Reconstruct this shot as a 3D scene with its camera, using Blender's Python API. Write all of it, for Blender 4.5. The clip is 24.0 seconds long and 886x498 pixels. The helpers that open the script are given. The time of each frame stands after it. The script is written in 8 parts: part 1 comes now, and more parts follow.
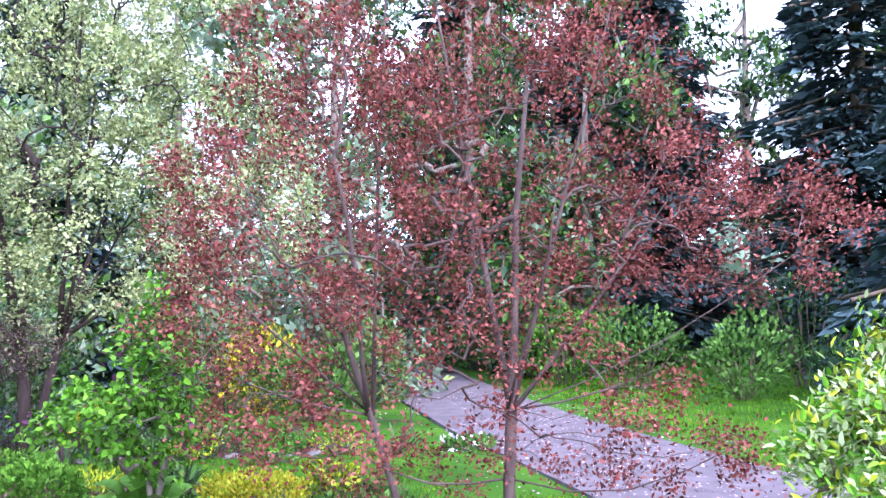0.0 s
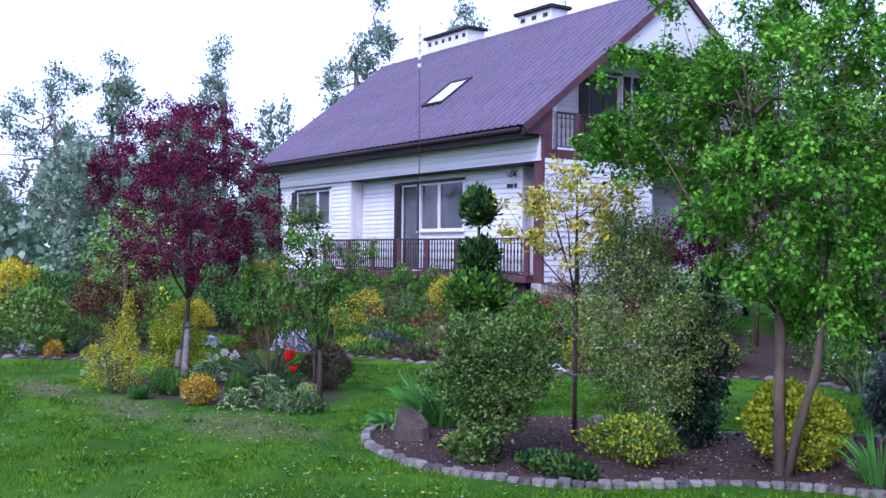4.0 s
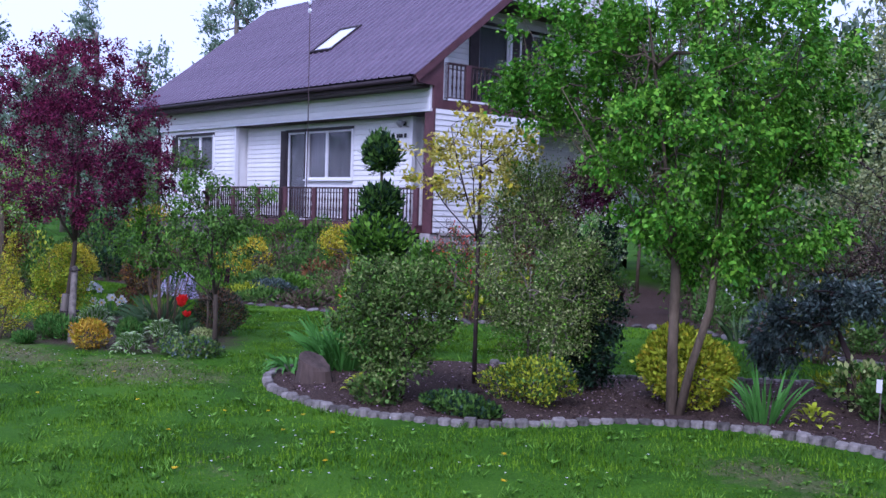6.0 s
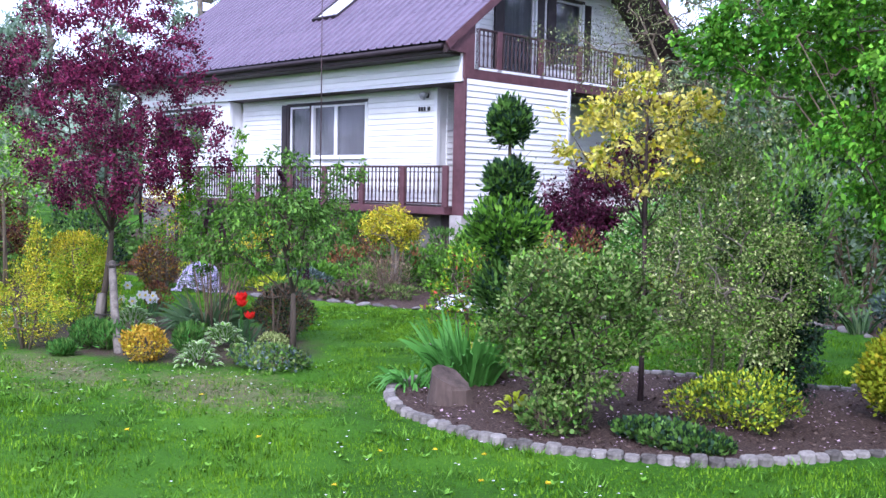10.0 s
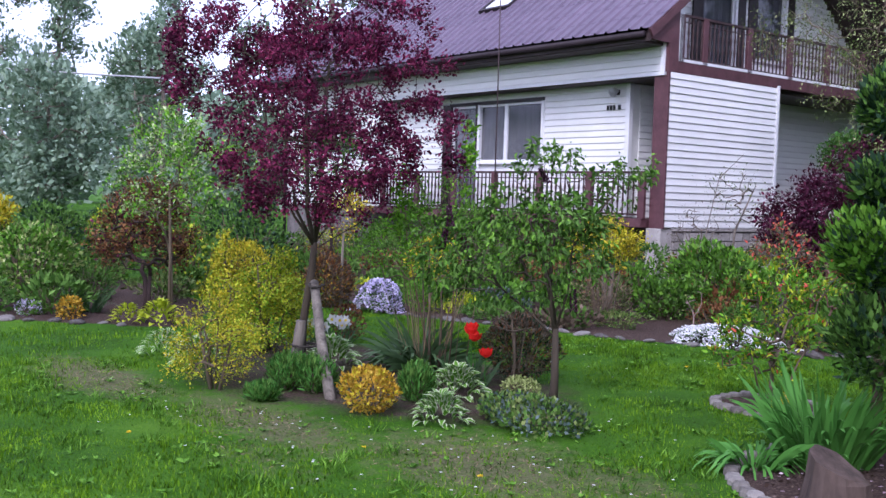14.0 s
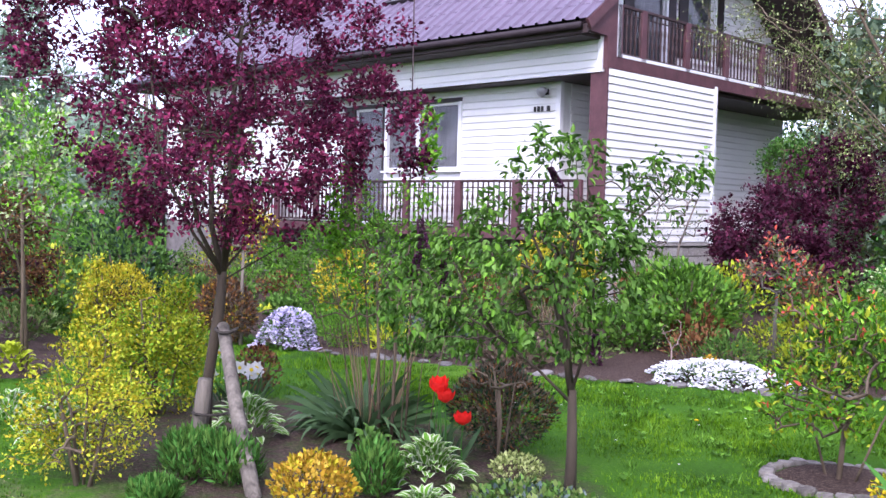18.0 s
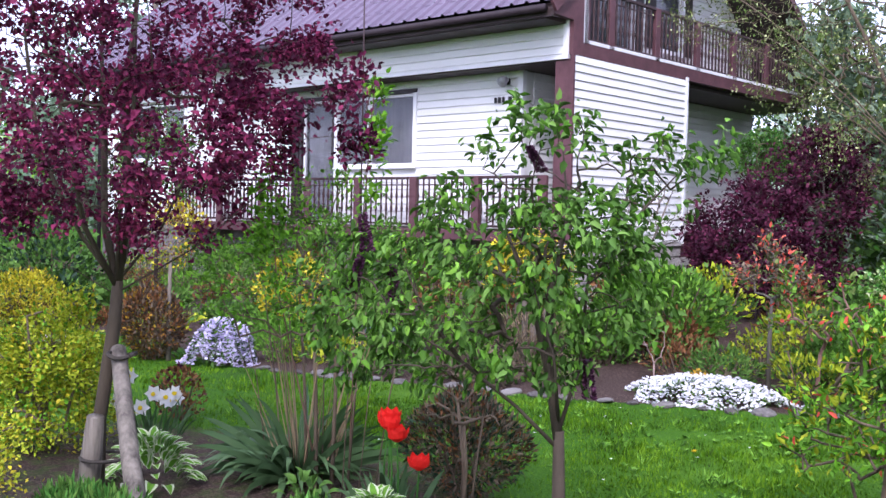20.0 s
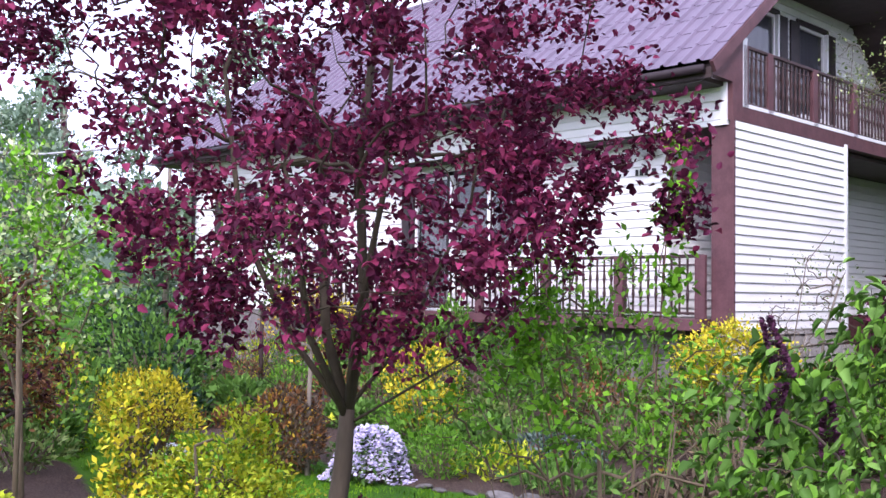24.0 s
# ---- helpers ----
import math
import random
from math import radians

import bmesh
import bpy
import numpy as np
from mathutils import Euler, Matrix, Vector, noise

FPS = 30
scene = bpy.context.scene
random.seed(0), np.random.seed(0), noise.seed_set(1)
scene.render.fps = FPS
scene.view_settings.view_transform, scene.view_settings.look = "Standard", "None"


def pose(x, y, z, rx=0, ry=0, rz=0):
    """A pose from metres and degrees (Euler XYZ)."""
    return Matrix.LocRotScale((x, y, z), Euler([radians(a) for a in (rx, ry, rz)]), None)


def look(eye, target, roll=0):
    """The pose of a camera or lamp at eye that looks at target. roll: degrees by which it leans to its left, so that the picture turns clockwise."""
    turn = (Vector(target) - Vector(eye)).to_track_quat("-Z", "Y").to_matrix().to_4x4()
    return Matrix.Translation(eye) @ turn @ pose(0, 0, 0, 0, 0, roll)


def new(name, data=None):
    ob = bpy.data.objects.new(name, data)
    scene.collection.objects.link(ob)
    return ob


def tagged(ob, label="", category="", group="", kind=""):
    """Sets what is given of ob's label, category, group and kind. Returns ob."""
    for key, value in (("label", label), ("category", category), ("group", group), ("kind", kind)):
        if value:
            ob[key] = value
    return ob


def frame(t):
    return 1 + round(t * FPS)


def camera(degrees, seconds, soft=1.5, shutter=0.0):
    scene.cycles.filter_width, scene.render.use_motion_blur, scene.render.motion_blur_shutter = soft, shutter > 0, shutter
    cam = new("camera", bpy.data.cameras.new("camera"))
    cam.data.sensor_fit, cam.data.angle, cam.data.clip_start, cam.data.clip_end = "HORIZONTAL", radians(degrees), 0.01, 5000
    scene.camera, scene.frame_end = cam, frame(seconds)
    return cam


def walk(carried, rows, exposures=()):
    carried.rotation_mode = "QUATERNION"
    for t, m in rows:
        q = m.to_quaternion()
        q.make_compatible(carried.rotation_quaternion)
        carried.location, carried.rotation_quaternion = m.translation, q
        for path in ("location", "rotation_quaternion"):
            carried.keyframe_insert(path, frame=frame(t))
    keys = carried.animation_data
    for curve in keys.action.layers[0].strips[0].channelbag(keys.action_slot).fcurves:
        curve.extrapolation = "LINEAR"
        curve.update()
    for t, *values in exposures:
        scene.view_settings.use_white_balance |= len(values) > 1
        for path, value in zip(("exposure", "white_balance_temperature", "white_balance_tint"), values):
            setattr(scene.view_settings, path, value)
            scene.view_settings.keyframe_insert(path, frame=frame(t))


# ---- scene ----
cam = camera(47.0, 24.0)
PATH = [
    (0, (-0.223, -0.65, 1.714), (-0.135, 1.345, 1.823), -1.8),
    (0.5, (-0.449, -0.457, 1.631), (-0.659, 1.531, 1.674), -3.1),
    (1, (-0.485, -0.344, 1.758), (-1.061, 1.572, 1.762), -4.0),
    (1.5, (-0.549, -0.273, 1.787), (-1.41, 1.532, 1.823), -3.0),
    (2, (-0.605, -0.344, 1.822), (-1.671, 1.348, 1.865), -1.7),
    (2.5, (-0.585, -0.47, 1.788), (-1.822, 1.1, 1.847), -0.7),
    (3, (-0.467, -0.581, 1.796), (-1.856, 0.857, 1.847), -0.1),
    (3.5, (-0.441, -0.646, 1.802), (-1.98, 0.631, 1.842), -0.0),
    (4.0, (-0.471, -0.685, 1.772), (-2.122, 0.445, 1.779), 0.6),
    (4.5, (-0.502, -0.724, 1.743), (-2.214, 0.309, 1.708), 1.2),
    (5.0, (-0.532, -0.762, 1.714), (-2.251, 0.258, 1.633), 1.8),
    (5.5, (-0.563, -0.801, 1.684), (-2.206, 0.333, 1.577), 2.3),
    (6, (-0.591, -0.939, 1.688), (-2.09, 0.382, 1.608), 1.7),
    (6.5, (-0.739, -0.943, 1.688), (-2.06, 0.557, 1.601), 1.3),
    (7, (-0.918, -0.969, 1.719), (-2.092, 0.648, 1.627), 1.4),
    (7.5, (-1.127, -1.032, 1.685), (-2.241, 0.627, 1.603), 1.6),
    (8, (-1.449, -1.019, 1.689), (-2.558, 0.644, 1.602), 1.6),
    (8.5, (-1.808, -1.085, 1.683), (-2.945, 0.557, 1.588), 1.6),
    (9, (-2.327, -1.088, 1.68), (-3.543, 0.496, 1.577), 1.8),
    (9.5, (-2.73, -1.003, 1.635), (-4.058, 0.489, 1.533), 1.5),
    (10, (-3.167, -1.01, 1.663), (-4.591, 0.388, 1.544), 1.2),
    (10.5, (-3.61, -0.967, 1.648), (-5.131, 0.325, 1.516), 1.1),
    (11, (-4.013, -0.856, 1.623), (-5.594, 0.362, 1.488), 1.0),
    (11.5, (-4.504, -0.641, 1.545), (-6.109, 0.545, 1.414), 0.7),
    (13.5, (-5.646, -0.579, 1.612), (-7.216, 0.655, 1.496), 1.8),
    (14, (-5.908, -0.515, 1.576), (-7.471, 0.728, 1.472), 1.8),
    (14.5, (-6.142, -0.537, 1.595), (-7.693, 0.722, 1.487), 2.2),
    (15, (-6.476, -0.408, 1.571), (-8.016, 0.864, 1.466), 2.0),
    (15.5, (-6.744, -0.283, 1.556), (-8.265, 1.01, 1.442), 1.7),
    (16, (-7.028, -0.148, 1.549), (-8.524, 1.172, 1.417), 1.2),
    (16.5, (-7.266, -0.044, 1.561), (-8.735, 1.305, 1.412), 1.1),
    (17, (-7.547, 0.13, 1.554), (-8.99, 1.508, 1.41), 1.1),
    (17.5, (-7.819, 0.315, 1.552), (-9.24, 1.718, 1.439), 1.4),
    (18.5, (-8.271, 0.769, 1.534), (-9.662, 2.205, 1.503), 1.5),
    (19.0, (-8.496, 0.996, 1.526), (-9.87, 2.449, 1.519), 1.5),
    (19.5, (-8.722, 1.223, 1.517), (-10.08, 2.691, 1.497), 1.5),
    (20, (-8.922, 1.455, 1.503), (-10.266, 2.935, 1.437), 1.3),
    (20.5, (-9.151, 1.583, 1.479), (-10.466, 3.085, 1.355), 1.6),
    (21, (-9.261, 1.576, 1.415), (-10.54, 3.107, 1.271), 1.3),
    (21.5, (-9.399, 1.779, 1.401), (-10.76, 3.243, 1.326), 1.4),
    (22, (-9.777, 1.771, 1.438), (-11.19, 3.186, 1.429), 1.8),
    (22.5, (-10.127, 1.766, 1.496), (-11.594, 3.126, 1.528), 2.0),
    (23, (-10.319, 1.849, 1.453), (-11.826, 3.16, 1.554), 0.4),
    (23.5, (-10.371, 1.755, 1.585), (-11.854, 3.095, 1.667), 1.0),
    (24, (-10.752, 1.811, 1.557), (-12.181, 3.207, 1.646), 0.8),
]
LIGHT = [(0, 1.2, 5310, 26), (1.0, 1.38, 5260, 26), (1.5, 1.03, 5250, 24), (2.0, 0.02, 5180, 24), (3.0, 0.08, 4980, 27), (5.5, -0.71, 5040, 33), (6.1, -0.36, 5040, 33), (6.6, 0.44, 5370, 24), (7.0, 0.81, 5370, 23), (8.0, 0.76, 5370, 23), (9.0, 0.45, 5370, 23), (10.0, 0.48, 5370, 23), (11.0, 0.24, 5340, 24), (11.5, 0.32, 5360, 24), (13.5, 0.37, 5620, 24.5), (14.0, -0.13, 5570, 25.5), (15.0, 0.21, 5620, 26.5), (16.0, 0.38, 5670, 26.5), (17.0, 0.55, 5770, 26.5), (20.0, 0.35, 5730, 24), (21.0, 0.59, 6110, 20), (22, 0.57, 5910, 22), (24.0, 0.47, 5920, 25)]
walk(cam, [(t, look(eye, target, roll)) for t, eye, target, roll in PATH], LIGHT)

# ---- light ----
world = bpy.data.worlds.new("sky")
scene.world = world
world.use_nodes = True
wn, wl = world.node_tree.nodes, world.node_tree.links
sky = wn.new("ShaderNodeTexSky")
sky.sky_type, sky.sun_disc = "NISHITA", False
sky.sun_elevation, sky.sun_rotation = radians(42), radians(150)
sky.dust_density, sky.air_density = 4.0, 1.0
cloud = wn.new("ShaderNodeMix")
cloud.data_type = "RGBA"
cloud.inputs[0].default_value = 0.65
cloud.inputs[7].default_value = (11.5, 12.0, 14.2, 1)
wl.new(sky.outputs[0], cloud.inputs[6])
wl.new(cloud.outputs[2], wn["Background"].inputs[0])
wn["Background"].inputs[1].default_value = 0.172
sun = new("sun", bpy.data.lights.new("sun", "SUN"))
sun.data.energy, sun.data.angle, sun.data.color = 2.5, radians(12), (1.0, 0.955, 0.89)
sun.matrix_world = look((0, 0, 0), (-0.38, 0.62, -0.68))

# ---- materials ----
def nodes_of(name):
    m = bpy.data.materials.new(name)
    m.use_nodes = True
    return m, m.node_tree.nodes, m.node_tree.links, m.node_tree.nodes["Principled BSDF"]


def ramp(n, stops):
    r = n.new("ShaderNodeValToRGB")
    e = r.color_ramp.elements
    while len(e) < len(stops):
        e.new(0.5)
    for k, (p, c) in zip(e, stops):
        k.position, k.color = p, (*c, 1)
    return r


def noise_tex(n, l, scale, detail=4.0, rough=0.6, coords="Object"):
    tc = n.new("ShaderNodeTexCoord")
    t = n.new("ShaderNodeTexNoise")
    t.inputs["Scale"].default_value, t.inputs["Detail"].default_value, t.inputs["Roughness"].default_value = scale, detail, rough
    l.new(tc.outputs[coords], t.inputs["Vector"])
    return t


def leaf_mat(name, dark, mid, light, trans=0.24, rough=0.5, patch=(1.6, 2.0, 0.8)):
    """Foliage: each leaf has a tone of its own, patches of the crown differ, light comes through."""
    m, n, l, p = nodes_of(name)
    g = n.new("ShaderNodeNewGeometry")
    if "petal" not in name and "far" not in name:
        # darkest leaf tones cut to near black, in place of shade between leaves
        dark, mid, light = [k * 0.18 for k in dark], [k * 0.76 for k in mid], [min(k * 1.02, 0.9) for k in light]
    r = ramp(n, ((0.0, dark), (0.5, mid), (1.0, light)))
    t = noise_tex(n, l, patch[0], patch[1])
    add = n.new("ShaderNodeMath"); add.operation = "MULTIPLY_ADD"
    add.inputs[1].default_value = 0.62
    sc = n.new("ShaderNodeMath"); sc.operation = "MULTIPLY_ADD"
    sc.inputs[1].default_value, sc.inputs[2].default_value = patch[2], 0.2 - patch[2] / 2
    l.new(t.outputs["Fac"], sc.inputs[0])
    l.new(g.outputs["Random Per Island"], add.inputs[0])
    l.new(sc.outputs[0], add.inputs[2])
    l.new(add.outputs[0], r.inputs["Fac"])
    l.new(r.outputs["Color"], p.inputs["Base Color"])
    p.inputs["Roughness"].default_value = rough
    p.inputs["Specular IOR Level"].default_value = 0.1
    if trans:
        tr = n.new("ShaderNodeBsdfTranslucent")
        mix = n.new("ShaderNodeMixShader")
        mix.inputs[0].default_value = trans if "petal" in name else trans * 0.5
        l.new(r.outputs["Color"], tr.inputs["Color"])
        l.new(p.outputs[0], mix.inputs[1]); l.new(tr.outputs[0], mix.inputs[2])
        l.new(mix.outputs[0], n["Material Output"].inputs["Surface"])
    return m


def rough_mat(name, c1, c2, scale=6.0, rough=0.8, bump=0.3, bump_scale=40.0, vary=0.0, spec=0.3, metal=0.0, stretch=None):
    """A plain surface with two scales of variation and fine relief."""
    m, n, l, p = nodes_of(name)
    t = noise_tex(n, l, scale)
    f = noise_tex(n, l, bump_scale, 6.0)
    if stretch:
        for tex in (t, f):
            mp = n.new("ShaderNodeMapping")
            mp.inputs["Scale"].default_value = stretch
            src = tex.inputs["Vector"].links[0].from_socket
            l.new(src, mp.inputs["Vector"]); l.new(mp.outputs[0], tex.inputs["Vector"])
    mixf = n.new("ShaderNodeMath"); mixf.operation = "MULTIPLY_ADD"
    mixf.inputs[1].default_value = 0.35
    l.new(f.outputs["Fac"], mixf.inputs[0])
    sub = n.new("ShaderNodeMath"); sub.operation = "MULTIPLY_ADD"
    sub.inputs[1].default_value, sub.inputs[2].default_value = 1.0, -0.17
    l.new(t.outputs["Fac"], sub.inputs[0]); l.new(sub.outputs[0], mixf.inputs[2])
    fac = mixf.outputs[0]
    if vary:
        oi = n.new("ShaderNodeObjectInfo")
        v = n.new("ShaderNodeMath"); v.operation = "MULTIPLY_ADD"
        v.inputs[1].default_value = vary
        l.new(oi.outputs["Random"], v.inputs[0]); l.new(fac, v.inputs[2])
        v2 = n.new("ShaderNodeMath"); v2.operation = "SUBTRACT"; v2.inputs[1].default_value = vary / 2
        l.new(v.outputs[0], v2.inputs[0]); fac = v2.outputs[0]
    r = ramp(n, ((0.25, c1), (0.75, c2)))
    l.new(fac, r.inputs["Fac"]); l.new(r.outputs["Color"], p.inputs["Base Color"])
    b = n.new("ShaderNodeBump"); b.inputs["Strength"].default_value, b.inputs["Distance"].default_value = bump, 0.01
    l.new(f.outputs["Fac"], b.inputs["Height"]); l.new(b.outputs[0], p.inputs["Normal"])
    p.inputs["Roughness"].default_value, p.inputs["Specular IOR Level"].default_value, p.inputs["Metallic"].default_value = rough, spec, metal
    return m


def glass_mat(name):
    m, n, l, p = nodes_of(name)
    p.inputs["Base Color"].default_value = (0.02, 0.022, 0.03, 1)
    p.inputs["Roughness"].default_value, p.inputs["IOR"].default_value = 0.03, 1.5
    p.inputs["Specular IOR Level"].default_value = 0.9
    tr = n.new("ShaderNodeBsdfTransparent")
    mix = n.new("ShaderNodeMixShader"); mix.inputs[0].default_value = 0.55
    l.new(p.outputs[0], mix.inputs[1]); l.new(tr.outputs[0], mix.inputs[2])
    l.new(mix.outputs[0], n["Material Output"].inputs["Surface"])
    return m


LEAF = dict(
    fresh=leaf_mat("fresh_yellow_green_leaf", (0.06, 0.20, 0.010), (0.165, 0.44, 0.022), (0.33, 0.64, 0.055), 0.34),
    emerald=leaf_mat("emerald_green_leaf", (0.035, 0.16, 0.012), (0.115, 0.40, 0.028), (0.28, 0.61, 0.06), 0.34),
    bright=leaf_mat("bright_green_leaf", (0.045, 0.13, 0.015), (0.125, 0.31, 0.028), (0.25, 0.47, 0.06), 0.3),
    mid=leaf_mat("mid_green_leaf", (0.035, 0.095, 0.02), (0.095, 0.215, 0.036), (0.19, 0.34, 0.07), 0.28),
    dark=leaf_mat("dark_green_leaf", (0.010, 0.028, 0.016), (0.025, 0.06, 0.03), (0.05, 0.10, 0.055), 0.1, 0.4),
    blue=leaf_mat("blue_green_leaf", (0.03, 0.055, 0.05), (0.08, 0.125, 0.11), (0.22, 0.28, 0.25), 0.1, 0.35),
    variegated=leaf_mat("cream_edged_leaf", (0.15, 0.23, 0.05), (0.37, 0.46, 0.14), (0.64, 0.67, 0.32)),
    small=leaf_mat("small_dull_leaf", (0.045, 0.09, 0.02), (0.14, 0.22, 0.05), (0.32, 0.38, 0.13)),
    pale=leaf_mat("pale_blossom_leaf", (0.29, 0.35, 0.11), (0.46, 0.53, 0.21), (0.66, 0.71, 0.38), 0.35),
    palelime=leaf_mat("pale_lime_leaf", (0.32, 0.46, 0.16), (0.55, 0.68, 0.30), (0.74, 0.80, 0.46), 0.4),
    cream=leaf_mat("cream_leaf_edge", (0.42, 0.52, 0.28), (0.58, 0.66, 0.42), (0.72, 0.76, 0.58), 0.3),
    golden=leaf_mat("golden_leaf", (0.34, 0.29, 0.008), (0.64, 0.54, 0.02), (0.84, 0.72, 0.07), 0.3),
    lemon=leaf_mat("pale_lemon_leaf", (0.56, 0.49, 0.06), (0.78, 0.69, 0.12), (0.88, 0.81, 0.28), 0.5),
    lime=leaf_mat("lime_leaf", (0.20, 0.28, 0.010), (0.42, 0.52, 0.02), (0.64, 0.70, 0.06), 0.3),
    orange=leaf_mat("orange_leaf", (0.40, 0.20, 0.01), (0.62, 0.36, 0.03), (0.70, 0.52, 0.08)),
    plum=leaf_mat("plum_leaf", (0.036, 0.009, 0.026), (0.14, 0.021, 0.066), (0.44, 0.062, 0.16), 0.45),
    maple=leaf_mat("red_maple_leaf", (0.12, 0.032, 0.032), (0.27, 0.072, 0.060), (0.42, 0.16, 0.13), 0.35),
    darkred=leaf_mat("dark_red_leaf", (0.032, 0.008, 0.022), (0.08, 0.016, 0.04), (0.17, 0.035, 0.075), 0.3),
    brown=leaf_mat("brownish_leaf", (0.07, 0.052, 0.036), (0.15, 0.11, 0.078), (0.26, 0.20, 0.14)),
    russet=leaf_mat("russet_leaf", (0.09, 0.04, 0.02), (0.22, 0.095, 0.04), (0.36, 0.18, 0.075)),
    # haze of the distance is mixed into these two pale leaf colours
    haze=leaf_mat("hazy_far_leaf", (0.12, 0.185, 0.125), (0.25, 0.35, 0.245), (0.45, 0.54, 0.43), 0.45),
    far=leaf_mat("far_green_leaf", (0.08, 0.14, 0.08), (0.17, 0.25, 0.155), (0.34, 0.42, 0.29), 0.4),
    spruce=leaf_mat("spruce_needle", (0.035, 0.068, 0.074), (0.075, 0.125, 0.13), (0.14, 0.215, 0.22), 0.1, 0.55),
    heuchera=leaf_mat("dark_purple_leaf", (0.035, 0.024, 0.042), (0.085, 0.058, 0.092), (0.16, 0.115, 0.165), 0.1, 0.35),
    grass=leaf_mat("grass_blade", (0.04, 0.115, 0.003), (0.10, 0.245, 0.005), (0.20, 0.36, 0.014), 0.25, patch=(2.6, 6.0, 1.6)),
    blade=leaf_mat("long_green_blade", (0.045, 0.16, 0.025), (0.09, 0.28, 0.045), (0.18, 0.41, 0.09)),
    yucca=leaf_mat("grey_green_blade", (0.028, 0.072, 0.028), (0.068, 0.14, 0.055), (0.19, 0.26, 0.12), 0.1),
    straw=leaf_mat("dry_straw", (0.16, 0.11, 0.06), (0.30, 0.22, 0.13), (0.42, 0.33, 0.21)),
    white=leaf_mat("white_petal", (0.62, 0.62, 0.66), (0.78, 0.78, 0.80), (0.86, 0.86, 0.88), 0.2),
    lilac=leaf_mat("pale_lilac_petal", (0.45, 0.40, 0.62), (0.60, 0.55, 0.75), (0.78, 0.74, 0.86), 0.2),
    purple=leaf_mat("purple_blossom", (0.05, 0.016, 0.04), (0.11, 0.035, 0.08), (0.22, 0.09, 0.17), 0.2),
    red=leaf_mat("red_petal", (0.62, 0.02, 0.015), (0.78, 0.03, 0.02), (0.85, 0.07, 0.04), 0.25),
    coral=leaf_mat("coral_petal", (0.50, 0.06, 0.04), (0.66, 0.12, 0.08), (0.75, 0.28, 0.18), 0.25),
    pink=leaf_mat("pink_petal", (0.42, 0.06, 0.14), (0.58, 0.12, 0.22), (0.70, 0.24, 0.34), 0.2),
    yellow=leaf_mat("yellow_petal", (0.70, 0.50, 0.01), (0.82, 0.62, 0.02), (0.88, 0.72, 0.06), 0.2),
    pinkpetal=leaf_mat("fallen_pink_petal", (0.36, 0.24, 0.31), (0.48, 0.34, 0.41), (0.60, 0.46, 0.53), 0.1),
)
BARK = rough_mat("brown_bark", (0.055, 0.04, 0.026), (0.19, 0.145, 0.10), 9, 0.9, 0.8, 45, stretch=(1, 1, 0.3))
BARK_PALE = rough_mat("pale_pinkish_bark", (0.17, 0.115, 0.10), (0.40, 0.30, 0.265), 9, 0.85, 0.6, 45, stretch=(1, 1, 0.3))
BARK_GREY = rough_mat("grey_bark", (0.09, 0.075, 0.06), (0.26, 0.22, 0.18), 9, 0.9, 0.8, 45, stretch=(1, 1, 0.3))
BARK_DARK = rough_mat("dark_bark", (0.022, 0.014, 0.014), (0.075, 0.05, 0.045), 9, 0.9, 0.6, 45, stretch=(1, 1, 0.3))
BARK_PLUM = rough_mat("dark_purplish_bark", (0.040, 0.031, 0.022), (0.082, 0.064, 0.045), 9, 0.9, 0.6, 45, stretch=(1, 1, 0.3))
BARK_MAPLE = rough_mat("dull_reddish_grey_bark", (0.055, 0.036, 0.033), (0.17, 0.12, 0.112), 9, 0.85, 0.6, 45, stretch=(1, 1, 0.3))
BARK_RED = rough_mat("reddish_bark", (0.09, 0.045, 0.035), (0.24, 0.14, 0.11), 9, 0.85, 0.6, 45, stretch=(1, 1, 0.3))
WOOD_OLD = rough_mat("weathered_wood", (0.035, 0.03, 0.025), (0.26, 0.23, 0.19), 14, 0.9, 0.9, 60, 0.2, stretch=(1, 1, 0.12))
STUMP_WOOD = rough_mat("stump_wood", (0.036, 0.026, 0.022), (0.125, 0.09, 0.074), 7, 0.9, 0.9, 30, stretch=(1, 1, 0.25))
CONCRETE = rough_mat("grey_concrete", (0.07, 0.062, 0.054), (0.29, 0.265, 0.24), 9, 0.9, 0.8, 50, 0.45)
STONE = rough_mat("grey_stone", (0.07, 0.062, 0.058), (0.21, 0.195, 0.182), 4, 0.9, 0.8, 30, 0.5)
PLINTH = rough_mat("pale_plinth_stone", (0.28, 0.255, 0.24), (0.50, 0.47, 0.45), 4, 0.9, 0.8, 25, 0.35)
MORTAR = rough_mat("mortar", (0.11, 0.10, 0.095), (0.20, 0.185, 0.175), 8, 0.95, 0.5, 40)
SIDING = rough_mat("white_siding", (0.70, 0.70, 0.695), (0.83, 0.83, 0.82), 2.5, 0.5, 0.05, 60, 0.22)
TRIM = rough_mat("white_trim", (0.72, 0.72, 0.74), (0.82, 0.82, 0.84), 3, 0.45, 0.04, 50)
BROWN = rough_mat("red_brown_paint", (0.07, 0.03, 0.036), (0.135, 0.06, 0.068), 4, 0.55, 0.15, 40)
SOFFIT = rough_mat("dark_brown_soffit", (0.03, 0.019, 0.02), (0.06, 0.04, 0.04), 4, 0.6, 0.15, 40)
IRON = rough_mat("dark_brown_iron", (0.028, 0.014, 0.015), (0.065, 0.036, 0.036), 8, 0.5, 0.1, 60)
